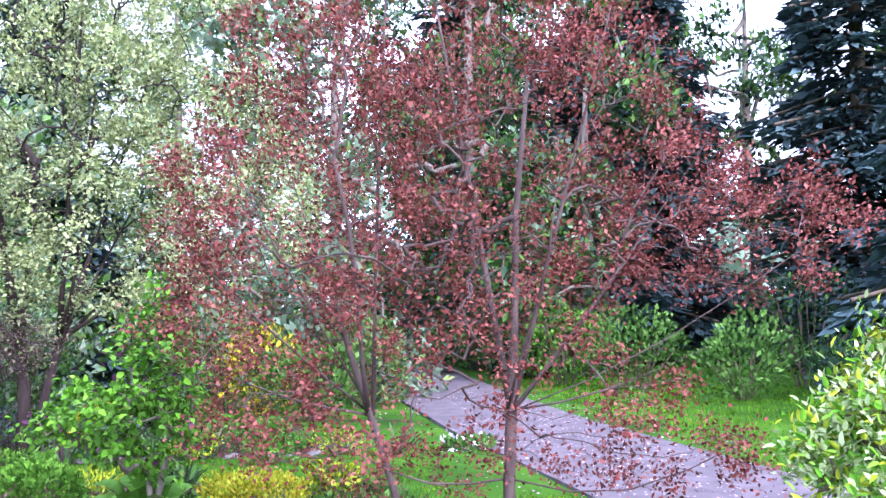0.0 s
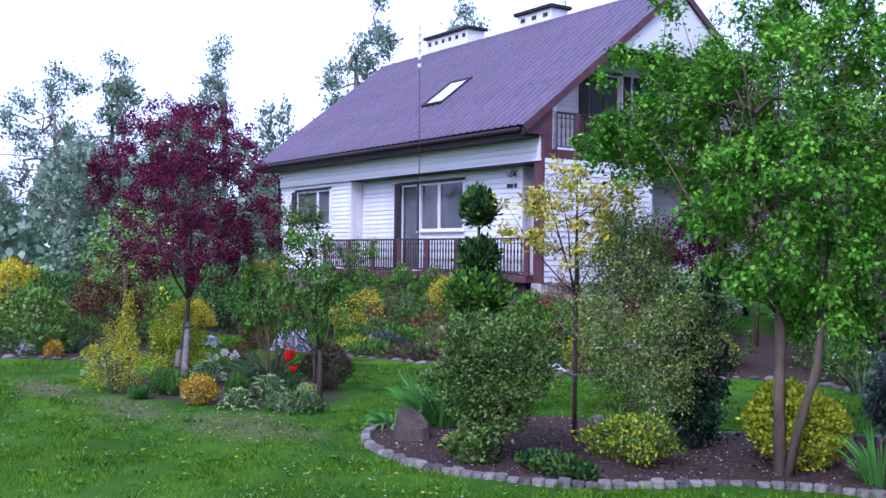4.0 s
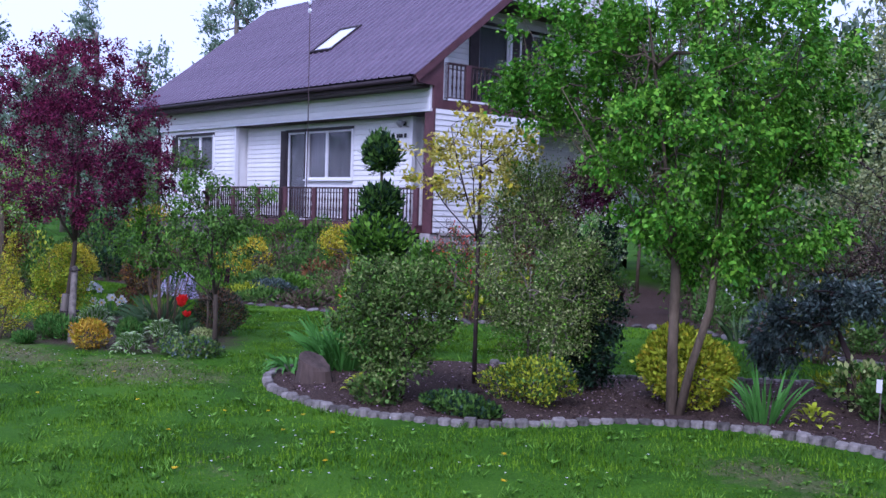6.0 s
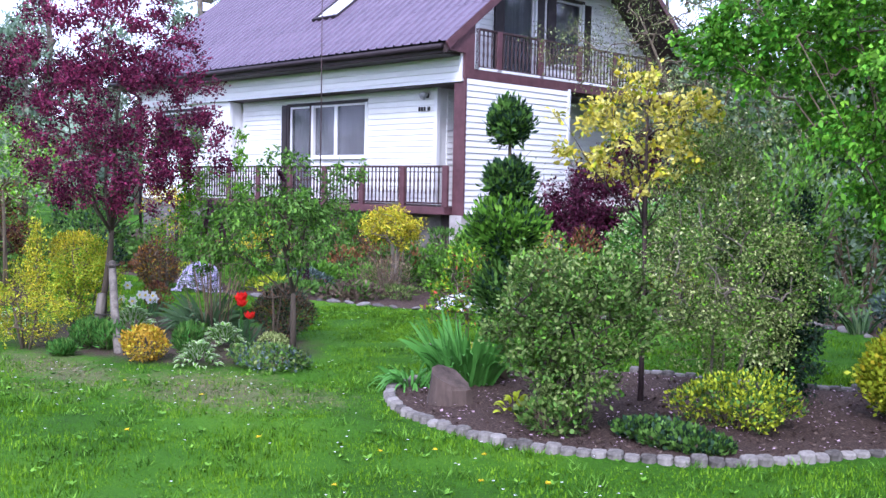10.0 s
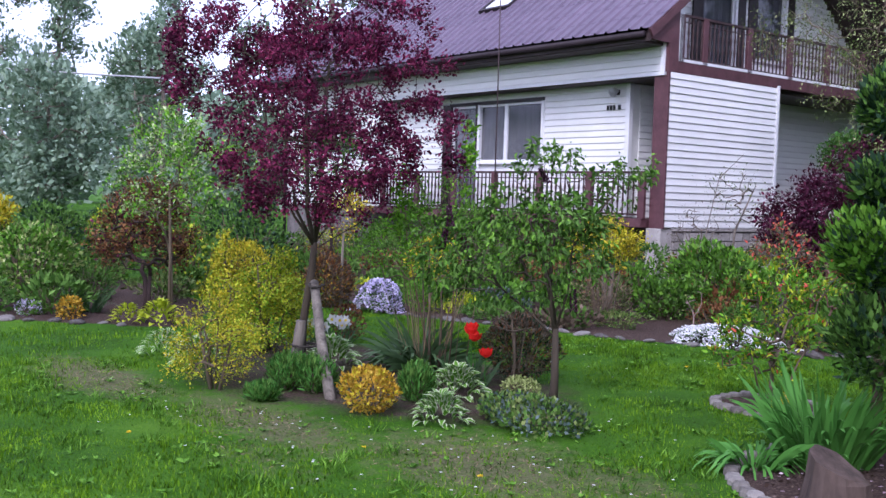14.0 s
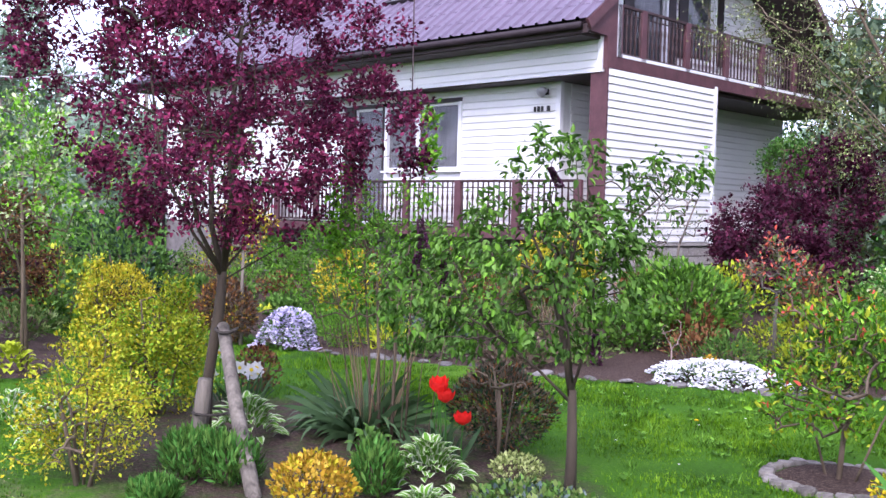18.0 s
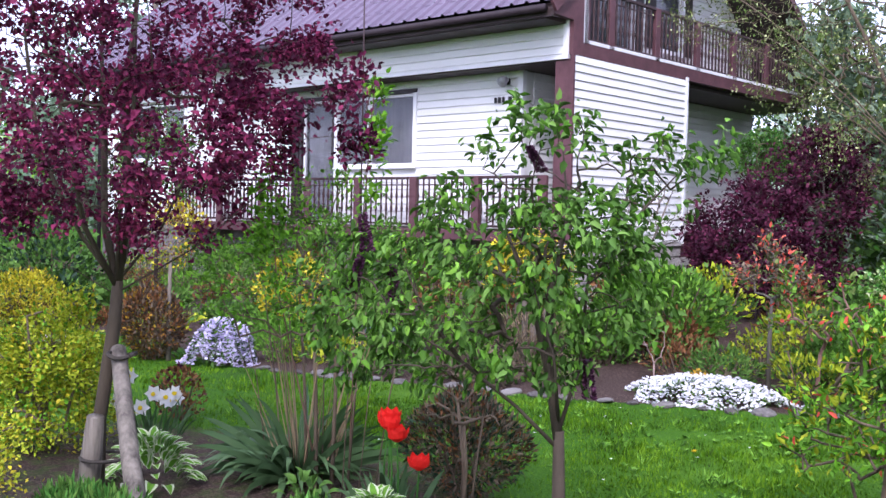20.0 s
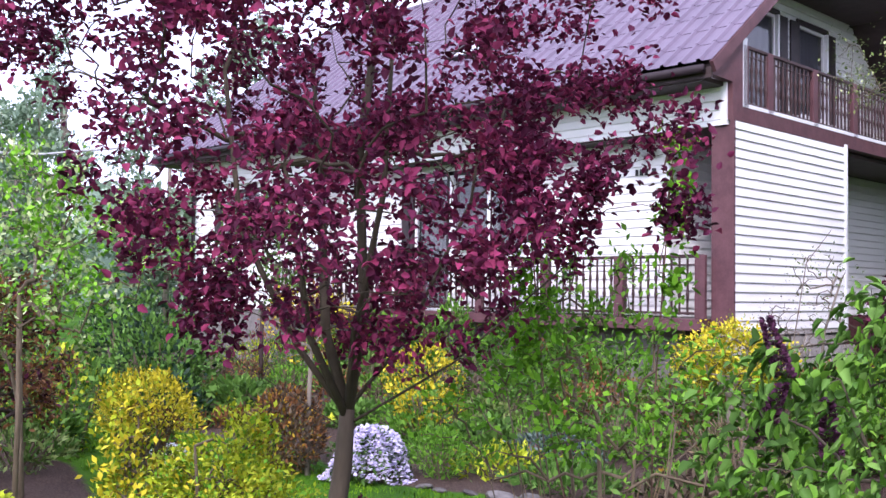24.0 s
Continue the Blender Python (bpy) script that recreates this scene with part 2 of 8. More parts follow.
ROOF = rough_mat("purple_brown_sheet_metal", (0.085, 0.061, 0.098), (0.15, 0.11, 0.162), 1.2, 0.46, 0.08, 60, 0.12, 0.5)
GUTTER = rough_mat("dark_gutter_metal", (0.02, 0.014, 0.018), (0.042, 0.03, 0.036), 4, 0.6, 0.05, 60, 0, 0.2)
DOORRED = rough_mat("dark_red_boards", (0.05, 0.015, 0.018), (0.10, 0.032, 0.036), 5, 0.7, 0.3, 40)
FRAME_DARK = rough_mat("dark_window_frame", (0.018, 0.013, 0.015), (0.045, 0.032, 0.036), 6, 0.45, 0.05, 60)
CURTAIN = rough_mat("white_net_curtain", (0.48, 0.49, 0.58), (0.74, 0.75, 0.82), 8, 0.9, 0.3, 50)
# the rooms' dimness is put into this one dark colour
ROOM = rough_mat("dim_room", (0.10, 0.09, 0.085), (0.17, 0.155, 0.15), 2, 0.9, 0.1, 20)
GLASS = glass_mat("window_glass")
PLASTIC_WHITE = rough_mat("white_plastic", (0.70, 0.71, 0.74), (0.82, 0.82, 0.84), 8, 0.4, 0.02, 60)
BLACK = rough_mat("black_paint", (0.012, 0.012, 0.014), (0.03, 0.03, 0.032), 8, 0.5, 0.05, 60)
ROPE = rough_mat("dark_rope", (0.02, 0.018, 0.016), (0.07, 0.06, 0.05), 30, 0.9, 0.6, 90)
WIRE = rough_mat("grey_wire", (0.30, 0.30, 0.32), (0.45, 0.45, 0.47), 8, 0.5, 0.05, 60)
DARKGLASS = rough_mat("skylight_pane", (0.62, 0.64, 0.70), (0.75, 0.77, 0.82), 3, 0.12, 0.02, 40, 0, 0.6)


def ground_mat(name):
    """Lawn, bare earth and mulch on one sheet; the share of earth comes from the mesh's own attribute."""
    m, n, l, p = nodes_of(name)
    big = noise_tex(n, l, 0.55, 3.0)
    fine = noise_tex(n, l, 9.0, 5.0)
    tiny = noise_tex(n, l, 55.0, 6.0, 0.7)
    g1 = ramp(n, ((0.34, (0.010, 0.038, 0.002)), (0.5, (0.042, 0.13, 0.004)), (0.70, (0.11, 0.23, 0.014))))
    s = n.new("ShaderNodeMath"); s.operation = "MULTIPLY_ADD"; s.inputs[1].default_value = 0.5
    l.new(big.outputs["Fac"], s.inputs[0])
    h = n.new("ShaderNodeMath"); h.operation = "MULTIPLY"; h.inputs[1].default_value = 0.5
    l.new(tiny.outputs["Fac"], h.inputs[0]); l.new(h.outputs[0], s.inputs[2]); l.new(s.outputs[0], g1.inputs["Fac"])
    soil = ramp(n, ((0.3, (0.022, 0.014, 0.011)), (0.52, (0.066, 0.043, 0.035)), (0.75, (0.19, 0.14, 0.115))))
    l.new(tiny.outputs["Fac"], soil.inputs["Fac"])
    dry = ramp(n, ((0.3, (0.05, 0.075, 0.022)), (0.7, (0.20, 0.19, 0.095))))
    l.new(tiny.outputs["Fac"], dry.inputs["Fac"])
    def mask(attr, lo, hi, amount):
        a = n.new("ShaderNodeAttribute"); a.attribute_name = attr
        k = n.new("ShaderNodeMath"); k.operation = "MULTIPLY_ADD"; k.inputs[1].default_value = amount
        l.new(fine.outputs["Fac"], k.inputs[0])
        l.new(a.outputs["Fac"], k.inputs[2])
        mr = n.new("ShaderNodeMapRange")
        mr.inputs["From Min"].default_value, mr.inputs["From Max"].default_value = lo + amount / 2, hi + amount / 2
        l.new(k.outputs[0], mr.inputs["Value"])
        return mr.outputs[0]
    m1 = n.new("ShaderNodeMix"); m1.data_type = "RGBA"
    l.new(mask("dry", 0.3, 0.75, 1.1), m1.inputs[0]); l.new(g1.outputs[0], m1.inputs[6]); l.new(dry.outputs[0], m1.inputs[7])
    m2 = n.new("ShaderNodeMix"); m2.data_type = "RGBA"
    l.new(mask("soil", 0.4, 0.6, 0.35), m2.inputs[0]); l.new(m1.outputs[2], m2.inputs[6]); l.new(soil.outputs[0], m2.inputs[7])
    l.new(m2.outputs[2], p.inputs["Base Color"])
    b = n.new("ShaderNodeBump"); b.inputs["Strength"].default_value, b.inputs["Distance"].default_value = 0.8, 0.03
    l.new(tiny.outputs["Fac"], b.inputs["Height"]); l.new(b.outputs[0], p.inputs["Normal"])
    p.inputs["Roughness"].default_value, p.inputs["Specular IOR Level"].default_value = 0.95, 0.15
    return m


LAWN = ground_mat("lawn_and_earth")
DRIVE = rough_mat("grey_lilac_paving", (0.075, 0.062, 0.068), (0.165, 0.135, 0.147), 3, 0.9, 0.4, 40)

# ---- mesh helpers ----


def raw_mesh(name, V, F):
    """A mesh from arrays of vertices and of faces that all have the same number of corners."""
    V = np.asarray(V, dtype=np.float32).reshape(-1, 3)
    F = np.asarray(F, dtype=np.int32)
    me = bpy.data.meshes.new(name)
    k = F.shape[1]
    me.vertices.add(len(V)); me.vertices.foreach_set("co", V.ravel())
    me.loops.add(F.size); me.loops.foreach_set("vertex_index", F.ravel())
    me.polygons.add(len(F)); me.polygons.foreach_set("loop_start", np.arange(0, F.size, k, dtype=np.int32))
    me.update(calc_edges=True)
    return me


def arr_part(name, V, F, material, parent, label="", kind="", smooth=False):
    me = raw_mesh(name, V, F)
    me.materials.append(material)
    if smooth:
        me.polygons.foreach_set("use_smooth", np.ones(len(me.polygons), dtype=bool))
    ob = new(name, me)
    ob.parent = parent
    if label or kind:
        tagged(ob, label, kind=kind)
    return ob


def part(name, bm, material, parent, label="", smooth=False):
    me = bpy.data.meshes.new(name)
    bm.to_mesh(me); bm.free()
    me.materials.append(material)
    if smooth:
        for f in me.polygons:
            f.use_smooth = True
    ob = new(name, me)
    ob.parent = parent
    if label:
        tagged(ob, label)
    return ob


def mesh_part(name, me, parent, m, label=""):
    """One more object on a mesh that alike pieces share."""
    ob = new(name, me)
    ob.parent = parent
    ob.matrix_basis = m
    if label:
        tagged(ob, label)
    return ob


def thing(name, x, y, z, label, category, group="", kind="", turn=0.0):
    ob = new(name)
    ob.empty_display_size = 0.2
    ob.matrix_basis = pose(x, y, z, 0, 0, turn)
    return tagged(ob, label, category, group, kind)


def box_bm(x0, y0, z0, x1, y1, z1, bevel=0.0, bm=None):
    bm = bm or bmesh.new()
    r = bmesh.ops.create_cube(bm, size=1.0)
    bmesh.ops.scale(bm, vec=(x1 - x0, y1 - y0, z1 - z0), verts=r["verts"])
    bmesh.ops.translate(bm, vec=((x0 + x1) / 2, (y0 + y1) / 2, (z0 + z1) / 2), verts=r["verts"])
    if bevel:
        es = list({e for v in r["verts"] for e in v.link_edges})
        bmesh.ops.bevel(bm, geom=es, offset=bevel, segments=1, affect="EDGES")
    return bm


def tube_bm(points, radii, sides=8):
    """A tapered tube along points."""
    bm = bmesh.new()
    rings = []
    for i, (p, r) in enumerate(zip(points, radii)):
        a, b = Vector(points[max(i - 1, 0)]), Vector(points[min(i + 1, len(points) - 1)])
        d = (b - a).normalized()
        u = d.orthogonal().normalized() if not rings else (ul - d * ul.dot(d)).normalized()
        ul = u
        w = d.cross(u)
        rings.append([bm.verts.new(Vector(p) + (u * math.cos(k * math.tau / sides) + w * math.sin(k * math.tau / sides)) * r) for k in range(sides)])
    for a, b in zip(rings, rings[1:]):
        for k in range(sides):
            bm.faces.new((a[k], a[(k + 1) % sides], b[(k + 1) % sides], b[k]))
    bm.faces.new(rings[0][::-1]); bm.faces.new(rings[-1])
    return bm


# ---- plants ----
def unit(v):
    return v / np.maximum(np.linalg.norm(v, axis=-1, keepdims=True), 1e-9)


def leaf_arrays(P, D, N, L, Wd, fold=0.12, sharp=0.5):
    """Leaves as folded blades: base points, ways, normals, lengths, widths."""
    D = unit(D)
    S = unit(np.cross(D, N))
    U = np.cross(S, D)
    L = np.asarray(L)[:, None]; Wd = np.asarray(Wd)[:, None]
    a = P
    b = P + D * L * sharp + S * Wd / 2 + U * Wd * fold
    c = P + D * L - U * L * 0.06
    d = P + D * L * sharp - S * Wd / 2 + U * Wd * fold
    V = np.stack((a, b, c, d), 1).reshape(-1, 3)
    F = np.arange(len(V)).reshape(-1, 4)
    return V, F


def broad_leaf_arrays(P, D, N, L, Wd, fold=0.12):
    """Broader leaves with a rounded outline and a midrib: two faces each."""
    D = unit(D)
    S = unit(np.cross(D, N))
    U = np.cross(S, D)
    L = np.asarray(L)[:, None]; Wd = np.asarray(Wd)[:, None]
    up = U * Wd * fold
    V = np.stack((P, P + D * L * 0.28 + S * Wd / 2 + up, P + D * L * 0.68 + S * Wd * 0.36 + up - U * L * 0.05, P + D * L - U * L * 0.16,
                  P + D * L * 0.68 - S * Wd * 0.36 + up - U * L * 0.05, P + D * L * 0.28 - S * Wd / 2 + up), 1).reshape(-1, 3)
    b = (np.arange(len(P)) * 6)[:, None]
    return V, np.concatenate((np.concatenate((b, b + 1, b + 2, b + 3), 1), np.concatenate((b, b + 3, b + 4, b + 5), 1)), 0)


def blades_arrays(P, D, L, Wd, droop, rng, steps=3):
    """Long arching blades: each a strip of quads from its root."""
    n = len(P)
    D = unit(D)
    side = unit(np.cross(D, rng.normal(0, 0.25, (n, 3)) + np.array([0, 0, 1.0])))
    out = unit(D * np.array([1, 1, 0]) + 1e-6)
    t = np.linspace(0, 1, steps + 1)
    rows = []
    for k in t:
        c = P + D * (L * k)[:, None] + out * (droop * L * k * k * 0.55)[:, None] - np.array([0, 0, 1.0]) * (droop * L * k ** 2.4 * 0.75)[:, None]
        w = Wd * (0.75 + 0.5 * k) * (1 - k ** 3) + 0.0008
        rows.append(np.stack((c + side * w[:, None] / 2, c - side * w[:, None] / 2), 1))
    V = np.stack(rows, 1)                      # n, steps+1, 2, 3
    base = (np.arange(n) * (steps + 1) * 2)[:, None]
    F = []
    for k in range(steps):
        F.append(np.concatenate((base + 2 * k, base + 2 * k + 1, base + 2 * k + 3, base + 2 * k + 2), 1))
    return V.reshape(-1, 3), np.concatenate(F, 0)


def grow(trunks, points, rng, tip=0.004, thick=0.03, wander=0.12, rise=0.25):
    """Branches: every point of the crown is tied to the nearest wood below it. Returns nodes, parents, radii and the limb each node is on."""
    nodes, par, limb = [], [], []
    for tr in trunks:
        for i, p in enumerate(tr):
            nodes.append(np.array(p, float)); limb.append(0)
            if i:
                par.append(len(nodes) - 2)
            elif p[2] < 0.05 or len(nodes) == 1:
                par.append(-1)
            else:                              # a stem that leaves an older one
                par.append(int(np.argmin([np.linalg.norm(q - nodes[-1]) for q in nodes[:-1]])))
    nt = len(nodes)
    start = np.array([tr[-1] for tr in trunks], float).mean(0)
    points = points[np.argsort(np.linalg.norm(points - start, axis=1))]
    A = np.zeros((nt + 2 * len(points), 3)); A[:nt] = nodes
    n = nt
    ok = np.zeros(len(A), bool)
    k0 = 0
    for tr in trunks:
        m = len(tr)
        ok[k0 + max(1, int(m * 0.5)):k0 + m] = True
        k0 += m
    count = 0
    for p in points:
        d = A[:n] - p
        dist = np.sqrt((d * d).sum(1)) + np.maximum(d[:, 2], 0) * rise * 3
        dist[~ok[:n]] = 1e9
        i = int(dist.argmin())
        q = A[i]
        length = np.linalg.norm(p - q)
        mid = (p + q) / 2 + rng.normal(0, wander, 3) * length + np.array([0, 0, rise * 0.3 * length])
        if i < nt:
            count += 1
            lb = count
        else:
            lb = limb[i]
        A[n] = mid; par.append(i); limb.append(lb)
        A[n + 1] = p; par.append(n); limb.append(lb)
        ok[n] = ok[n + 1] = True
        n += 2
    A = A[:n]
    desc = np.ones(n)
    for i in range(n - 1, -1, -1):
        if par[i] >= 0:
            desc[par[i]] += desc[i]
    power = math.log(thick / tip) / math.log(max(desc[:nt].max(), 3.0))
    rad = tip * desc ** power
    return A, np.array(par), rad, np.array(limb), nt, desc


def segs(A, par, rad, ids, sides=5):
    """Tubes for the chosen nodes, each back to its parent."""
    ids = np.asarray(ids)
    q, p = A[par[ids]], A[ids]
    r0, r1 = np.minimum(rad[par[ids]], rad[ids] * 1.5), rad[ids]
    d = unit(p - q)
    u = unit(np.cross(d, np.array([0.31, 0.17, 0.93]) + 0 * d))
    w = np.cross(d, u)
    ang = np.arange(sides) * math.tau / sides
    ring = u[:, None] * np.cos(ang)[None, :, None] + w[:, None] * np.sin(ang)[None, :, None]
    lo = q[:, None] + ring * r0[:, None, None] - d[:, None] * (r1 * 0.3)[:, None, None]
    hi = p[:, None] + ring * r1[:, None, None] + d[:, None] * (r1 * 0.3)[:, None, None]
    V = np.concatenate((lo, hi), 1)
    base = (np.arange(len(ids)) * 2 * sides)[:, None]
    F = []
    for k in range(sides):
        k2 = (k + 1) % sides
        F.append(np.concatenate((base + k, base + k2, base + sides + k2, base + sides + k), 1))
    return V.reshape(-1, 3), np.concatenate(F, 0)


def fan(base, tips, bow=0.12, steps=4):
    """Stems that leave one point and rise to their tips in a slight bow."""
    out = []
    b = np.array(base, float)
    for t in tips:
        t = np.array(t, float)
        d = t - b
        out.append([tuple(b + d * f + np.array([0, 0, 1.0]) * bow * -np.hypot(d[0], d[1]) * math.sin(math.pi * f) + np.array([d[1], -d[0], 0]) * 0.05 * math.sin(5 * f + d[2])) for f in np.linspace(0, 1, steps + 1)])
    return out


def blob_points(rng, n, lobes, shell=0.45):
    """Points in a crown made of lobes (cx, cy, cz, rx, ry, rz), denser towards the outside."""
    vol = np.array([b[3] * b[4] * b[5] for b in lobes]) ** 0.8
    pick = rng.choice(len(lobes), n, p=vol / vol.sum())
    L = np.array(lobes)[pick]
    v = unit(rng.normal(0, 1, (n, 3)))
    r = (shell + (1 - shell) * rng.random(n)) ** 0.7
    r *= 0.85 + 0.3 * rng.random(n)
    return L[:, :3] + v * r[:, None] * L[:, 3:]


def plant(name, x, y, label, category, trunks, lobes, bark, leaf, seed, points=160, per=40, size=0.05, aspect=0.55, spread=0.12,
          tip=0.004, thick=0.03, up=0.3, droop=0.0, z=None, group="", rise=0.25, limbs=True, limb_min=26, crown_name="crown", wander=0.07, shell=0.45, fold=0.12, tuft_at=0.0, broad=False, stem=1.0):
    """A tree or shrub: trunks are polylines in its own coordinates, lobes the crown's masses, leaf a material or several with shares."""
    rng = np.random.default_rng(seed)
    ob = thing(name, x, y, ground_z(x, y) if z is None else z, label, category, group)
    pts = blob_points(rng, points, lobes, shell)
    pts[:, 2] = np.maximum(pts[:, 2], 0.04)
    A, par, rad, limb, nt, desc = grow(trunks, pts, rng, tip, thick, rise=rise, wander=wander)
    k0 = 0
    main = None
    for tr in trunks:
        m = len(tr)
        tk = part("trunk" if len(trunks) < 3 else "stem", tube_bm([Vector(p) for p in tr], [float(max(rad[k0 + (1 if i == 0 and tr[0][2] > 0.05 else i)], tip * 1.5)) * (1.3 if i == 0 else 0.78 if i == m - 1 and m > 2 else 1) * (stem if tr[0][2] > 0.05 else 1) for i in range(m)], 8), bark, ob, smooth=True)
        main = main or tk
        k0 += m
    rest = np.arange(nt, len(A))
    big = []
    if limbs and thick >= 0.02:
        for lb in range(1, limb.max() + 1):
            ids = rest[limb[rest] == lb]
            if len(ids) >= limb_min:
                V, F = segs(A, par, rad, ids)
                arr_part("limb", V, F, bark, main, smooth=True)
                big.append(lb)
    ids = rest[~np.isin(limb[rest], big)]
    if len(ids):
        V, F = segs(A, par, rad, ids)
        arr_part("branchwork", V, F, bark, ob, kind="stuff", smooth=True)
    thin = rest[desc[rest] <= 6]
    kinds = leaf if isinstance(leaf, (list, tuple)) else [(leaf, 1.0)]
    if per > 0:
        if tuft_at:                            # leaves crowd at the tips of the twigs
            thin = thin[(thin - nt) % 2 == 1]
        host = np.repeat(thin, per)
        f = (tuft_at + (1 - tuft_at) * rng.random(len(host)))[:, None]
        P = A[host] * f + A[par[host]] * (1 - f) + rng.normal(0, spread, (len(host), 3))
        P[:, 2] = np.maximum(P[:, 2], 0.02)
        centre = np.array(lobes)[:, :3].mean(0)
        D = unit(P - centre) * 0.5 + rng.normal(0, 0.6, P.shape) + np.array([0, 0, up - droop])
        N = rng.normal(0, 0.5, P.shape) + np.array([0, 0, 0.9]) + unit(P - centre) * 0.4
        S = size * (0.55 + 0.8 * rng.random(len(P)))
        which = rng.choice(len(kinds), len(P), p=np.array([k[1] for k in kinds]) / sum(k[1] for k in kinds))
        for k, (mat, share) in enumerate(kinds):
            sel = which == k
            if sel.any():
                V, F = (broad_leaf_arrays if broad else leaf_arrays)(P[sel], D[sel], N[sel], S[sel], S[sel] * aspect, fold)
                arr_part(crown_name if k == 0 else "blossom", V, F, mat, ob)
    return ob, A[thin], rng


def mound(name, x, y, w, d, h, label, category, leaf, seed, n=2500, size=0.03, aspect=0.6, group="", up=0.5, lumps=6, z=None, bumpy=0.12, open_base=0.0):
    """A dense clipped or cushion shrub: leaves all over a lumpy dome on short stems."""
    rng = np.random.default_rng(seed)
    ob = thing(name, x, y, ground_z(x, y) if z is None else z, label, category, group)
    C = rng.normal(0, 1, (lumps, 3)); C = unit(C)
    v = unit(rng.normal(0, 1, (n, 3)) + np.array([0, 0, 0.25]))
    bump = 1 + bumpy * np.cos(4.5 * (v @ C.T)).mean(1) * 2 + rng.normal(0, 0.045, n)
    r = bump * (0.55 + 0.45 * rng.random(n) ** 0.35)
    P = v * r[:, None] * np.array([w / 2, d / 2, h * 0.52]) + np.array([0, 0, h * 0.5])
    low = P[:, 2] < open_base
    P[low, 2] = open_base + (h - open_base) * 0.45 * np.random.default_rng(seed + 1).random(low.sum())
    P[:, 2] = np.maximum(P[:, 2], 0.01)
    kinds = leaf if isinstance(leaf, (list, tuple)) else [(leaf, 1.0)]
    D = v * 0.7 + rng.normal(0, 0.45, P.shape) + np.array([0, 0, up])
    N = v + rng.normal(0, 0.4, P.shape)
    S = size * (0.6 + 0.8 * rng.random(n))
    which = rng.choice(len(kinds), n, p=np.array([k[1] for k in kinds]) / sum(k[1] for k in kinds))
    for k, (mat, share) in enumerate(kinds):
        sel = which == k
        if sel.any():
            V, F = leaf_arrays(P[sel], D[sel], N[sel], S[sel], S[sel] * aspect)
            arr_part("foliage" if k == 0 else "blossom", V, F, mat, ob)
    m = 14
    a = rng.random(m) * math.tau
    rr = rng.random(m) * 0.12
    A = np.zeros((2 * m, 3)); A[:m, 0], A[:m, 1] = np.cos(a) * rr * w, np.sin(a) * rr * d
    A[m:, 0], A[m:, 1], A[m:, 2] = np.cos(a) * w * 0.3 * (0.3 + rng.random(m)), np.sin(a) * d * 0.3 * (0.3 + rng.random(m)), h * (0.45 + 0.35 * rng.random(m))
    par = np.concatenate((np.full(m, -1), np.arange(m)))
    V, F = segs(A, par, np.full(2 * m, 0.006 + 0.004 * h), np.arange(m, 2 * m))
    arr_part("stemwork", V, F, BARK, ob, kind="stuff", smooth=True)
    return ob


BLADES = {}


def blade_mesh(mat, bend, wide):
    """One arching blade, a metre long, that a clump's leaves share."""
    key = (mat.name, bend, wide)
    if key not in BLADES:
        rng = np.random.default_rng(len(BLADES) + 5)
        V, F = blades_arrays(np.zeros((1, 3)), np.array([[0.0, 0.001, 1.0]]) + np.array([[0, 0.08 * bend, 0]]), np.array([1.0]), np.array([wide]), np.array([bend]), rng, 6)
        me = raw_mesh("blade", V, F)
        me.materials.append(mat)
        BLADES[key] = me
    return BLADES[key]


def tuft(name, x, y, label, category, mat, seed, n=60, length=0.5, width=0.02, lean=0.55, droop=0.6, base=0.06, group="", steps=4, z=None, pieces=True):
    """A clump of long blades, each one a piece where the clump stands near."""
    rng = np.random.default_rng(seed)
    ob = thing(name, x, y, ground_z(x, y) if z is None else z, label, category, group)
    a = rng.random(n) * math.tau
    r = np.sqrt(rng.random(n))
    L = length * (0.55 + 0.55 * rng.random(n))
    if pieces:
        for i in range(n):
            bend = (0.35, 0.6, 0.9, 1.2)[int(rng.integers(0, 4))] * droop * 1.3
            me = blade_mesh(mat, round(bend, 2), round(width / length, 3))
            tilt = math.degrees(math.atan(lean * (0.15 + r[i]))) * (0.8 + 0.4 * rng.random())
            m = Matrix.Translation((math.cos(a[i]) * r[i] * base, math.sin(a[i]) * r[i] * base, 0)) @ pose(0, 0, 0, 0, 0, math.degrees(a[i]) - 90 + rng.normal(0, 15)) @ pose(0, 0, 0, -tilt, rng.normal(0, 6), 0) @ Matrix.Diagonal((L[i], L[i], L[i], 1))
            mesh_part("blade", me, ob, m)
        return ob
    P = np.stack((np.cos(a) * r * base, np.sin(a) * r * base, np.zeros(n)), 1)
    D = np.stack((np.cos(a) * lean * (0.2 + r), np.sin(a) * lean * (0.2 + r), np.ones(n)), 1) + rng.normal(0, 0.12, (n, 3))
    V, F = blades_arrays(P, D, L, width * (0.7 + 0.6 * rng.random(n)), droop * (0.5 + rng.random(n)), rng, steps)
    arr_part("leaf_mass", V, F, mat, ob, kind="stuff")
    return ob


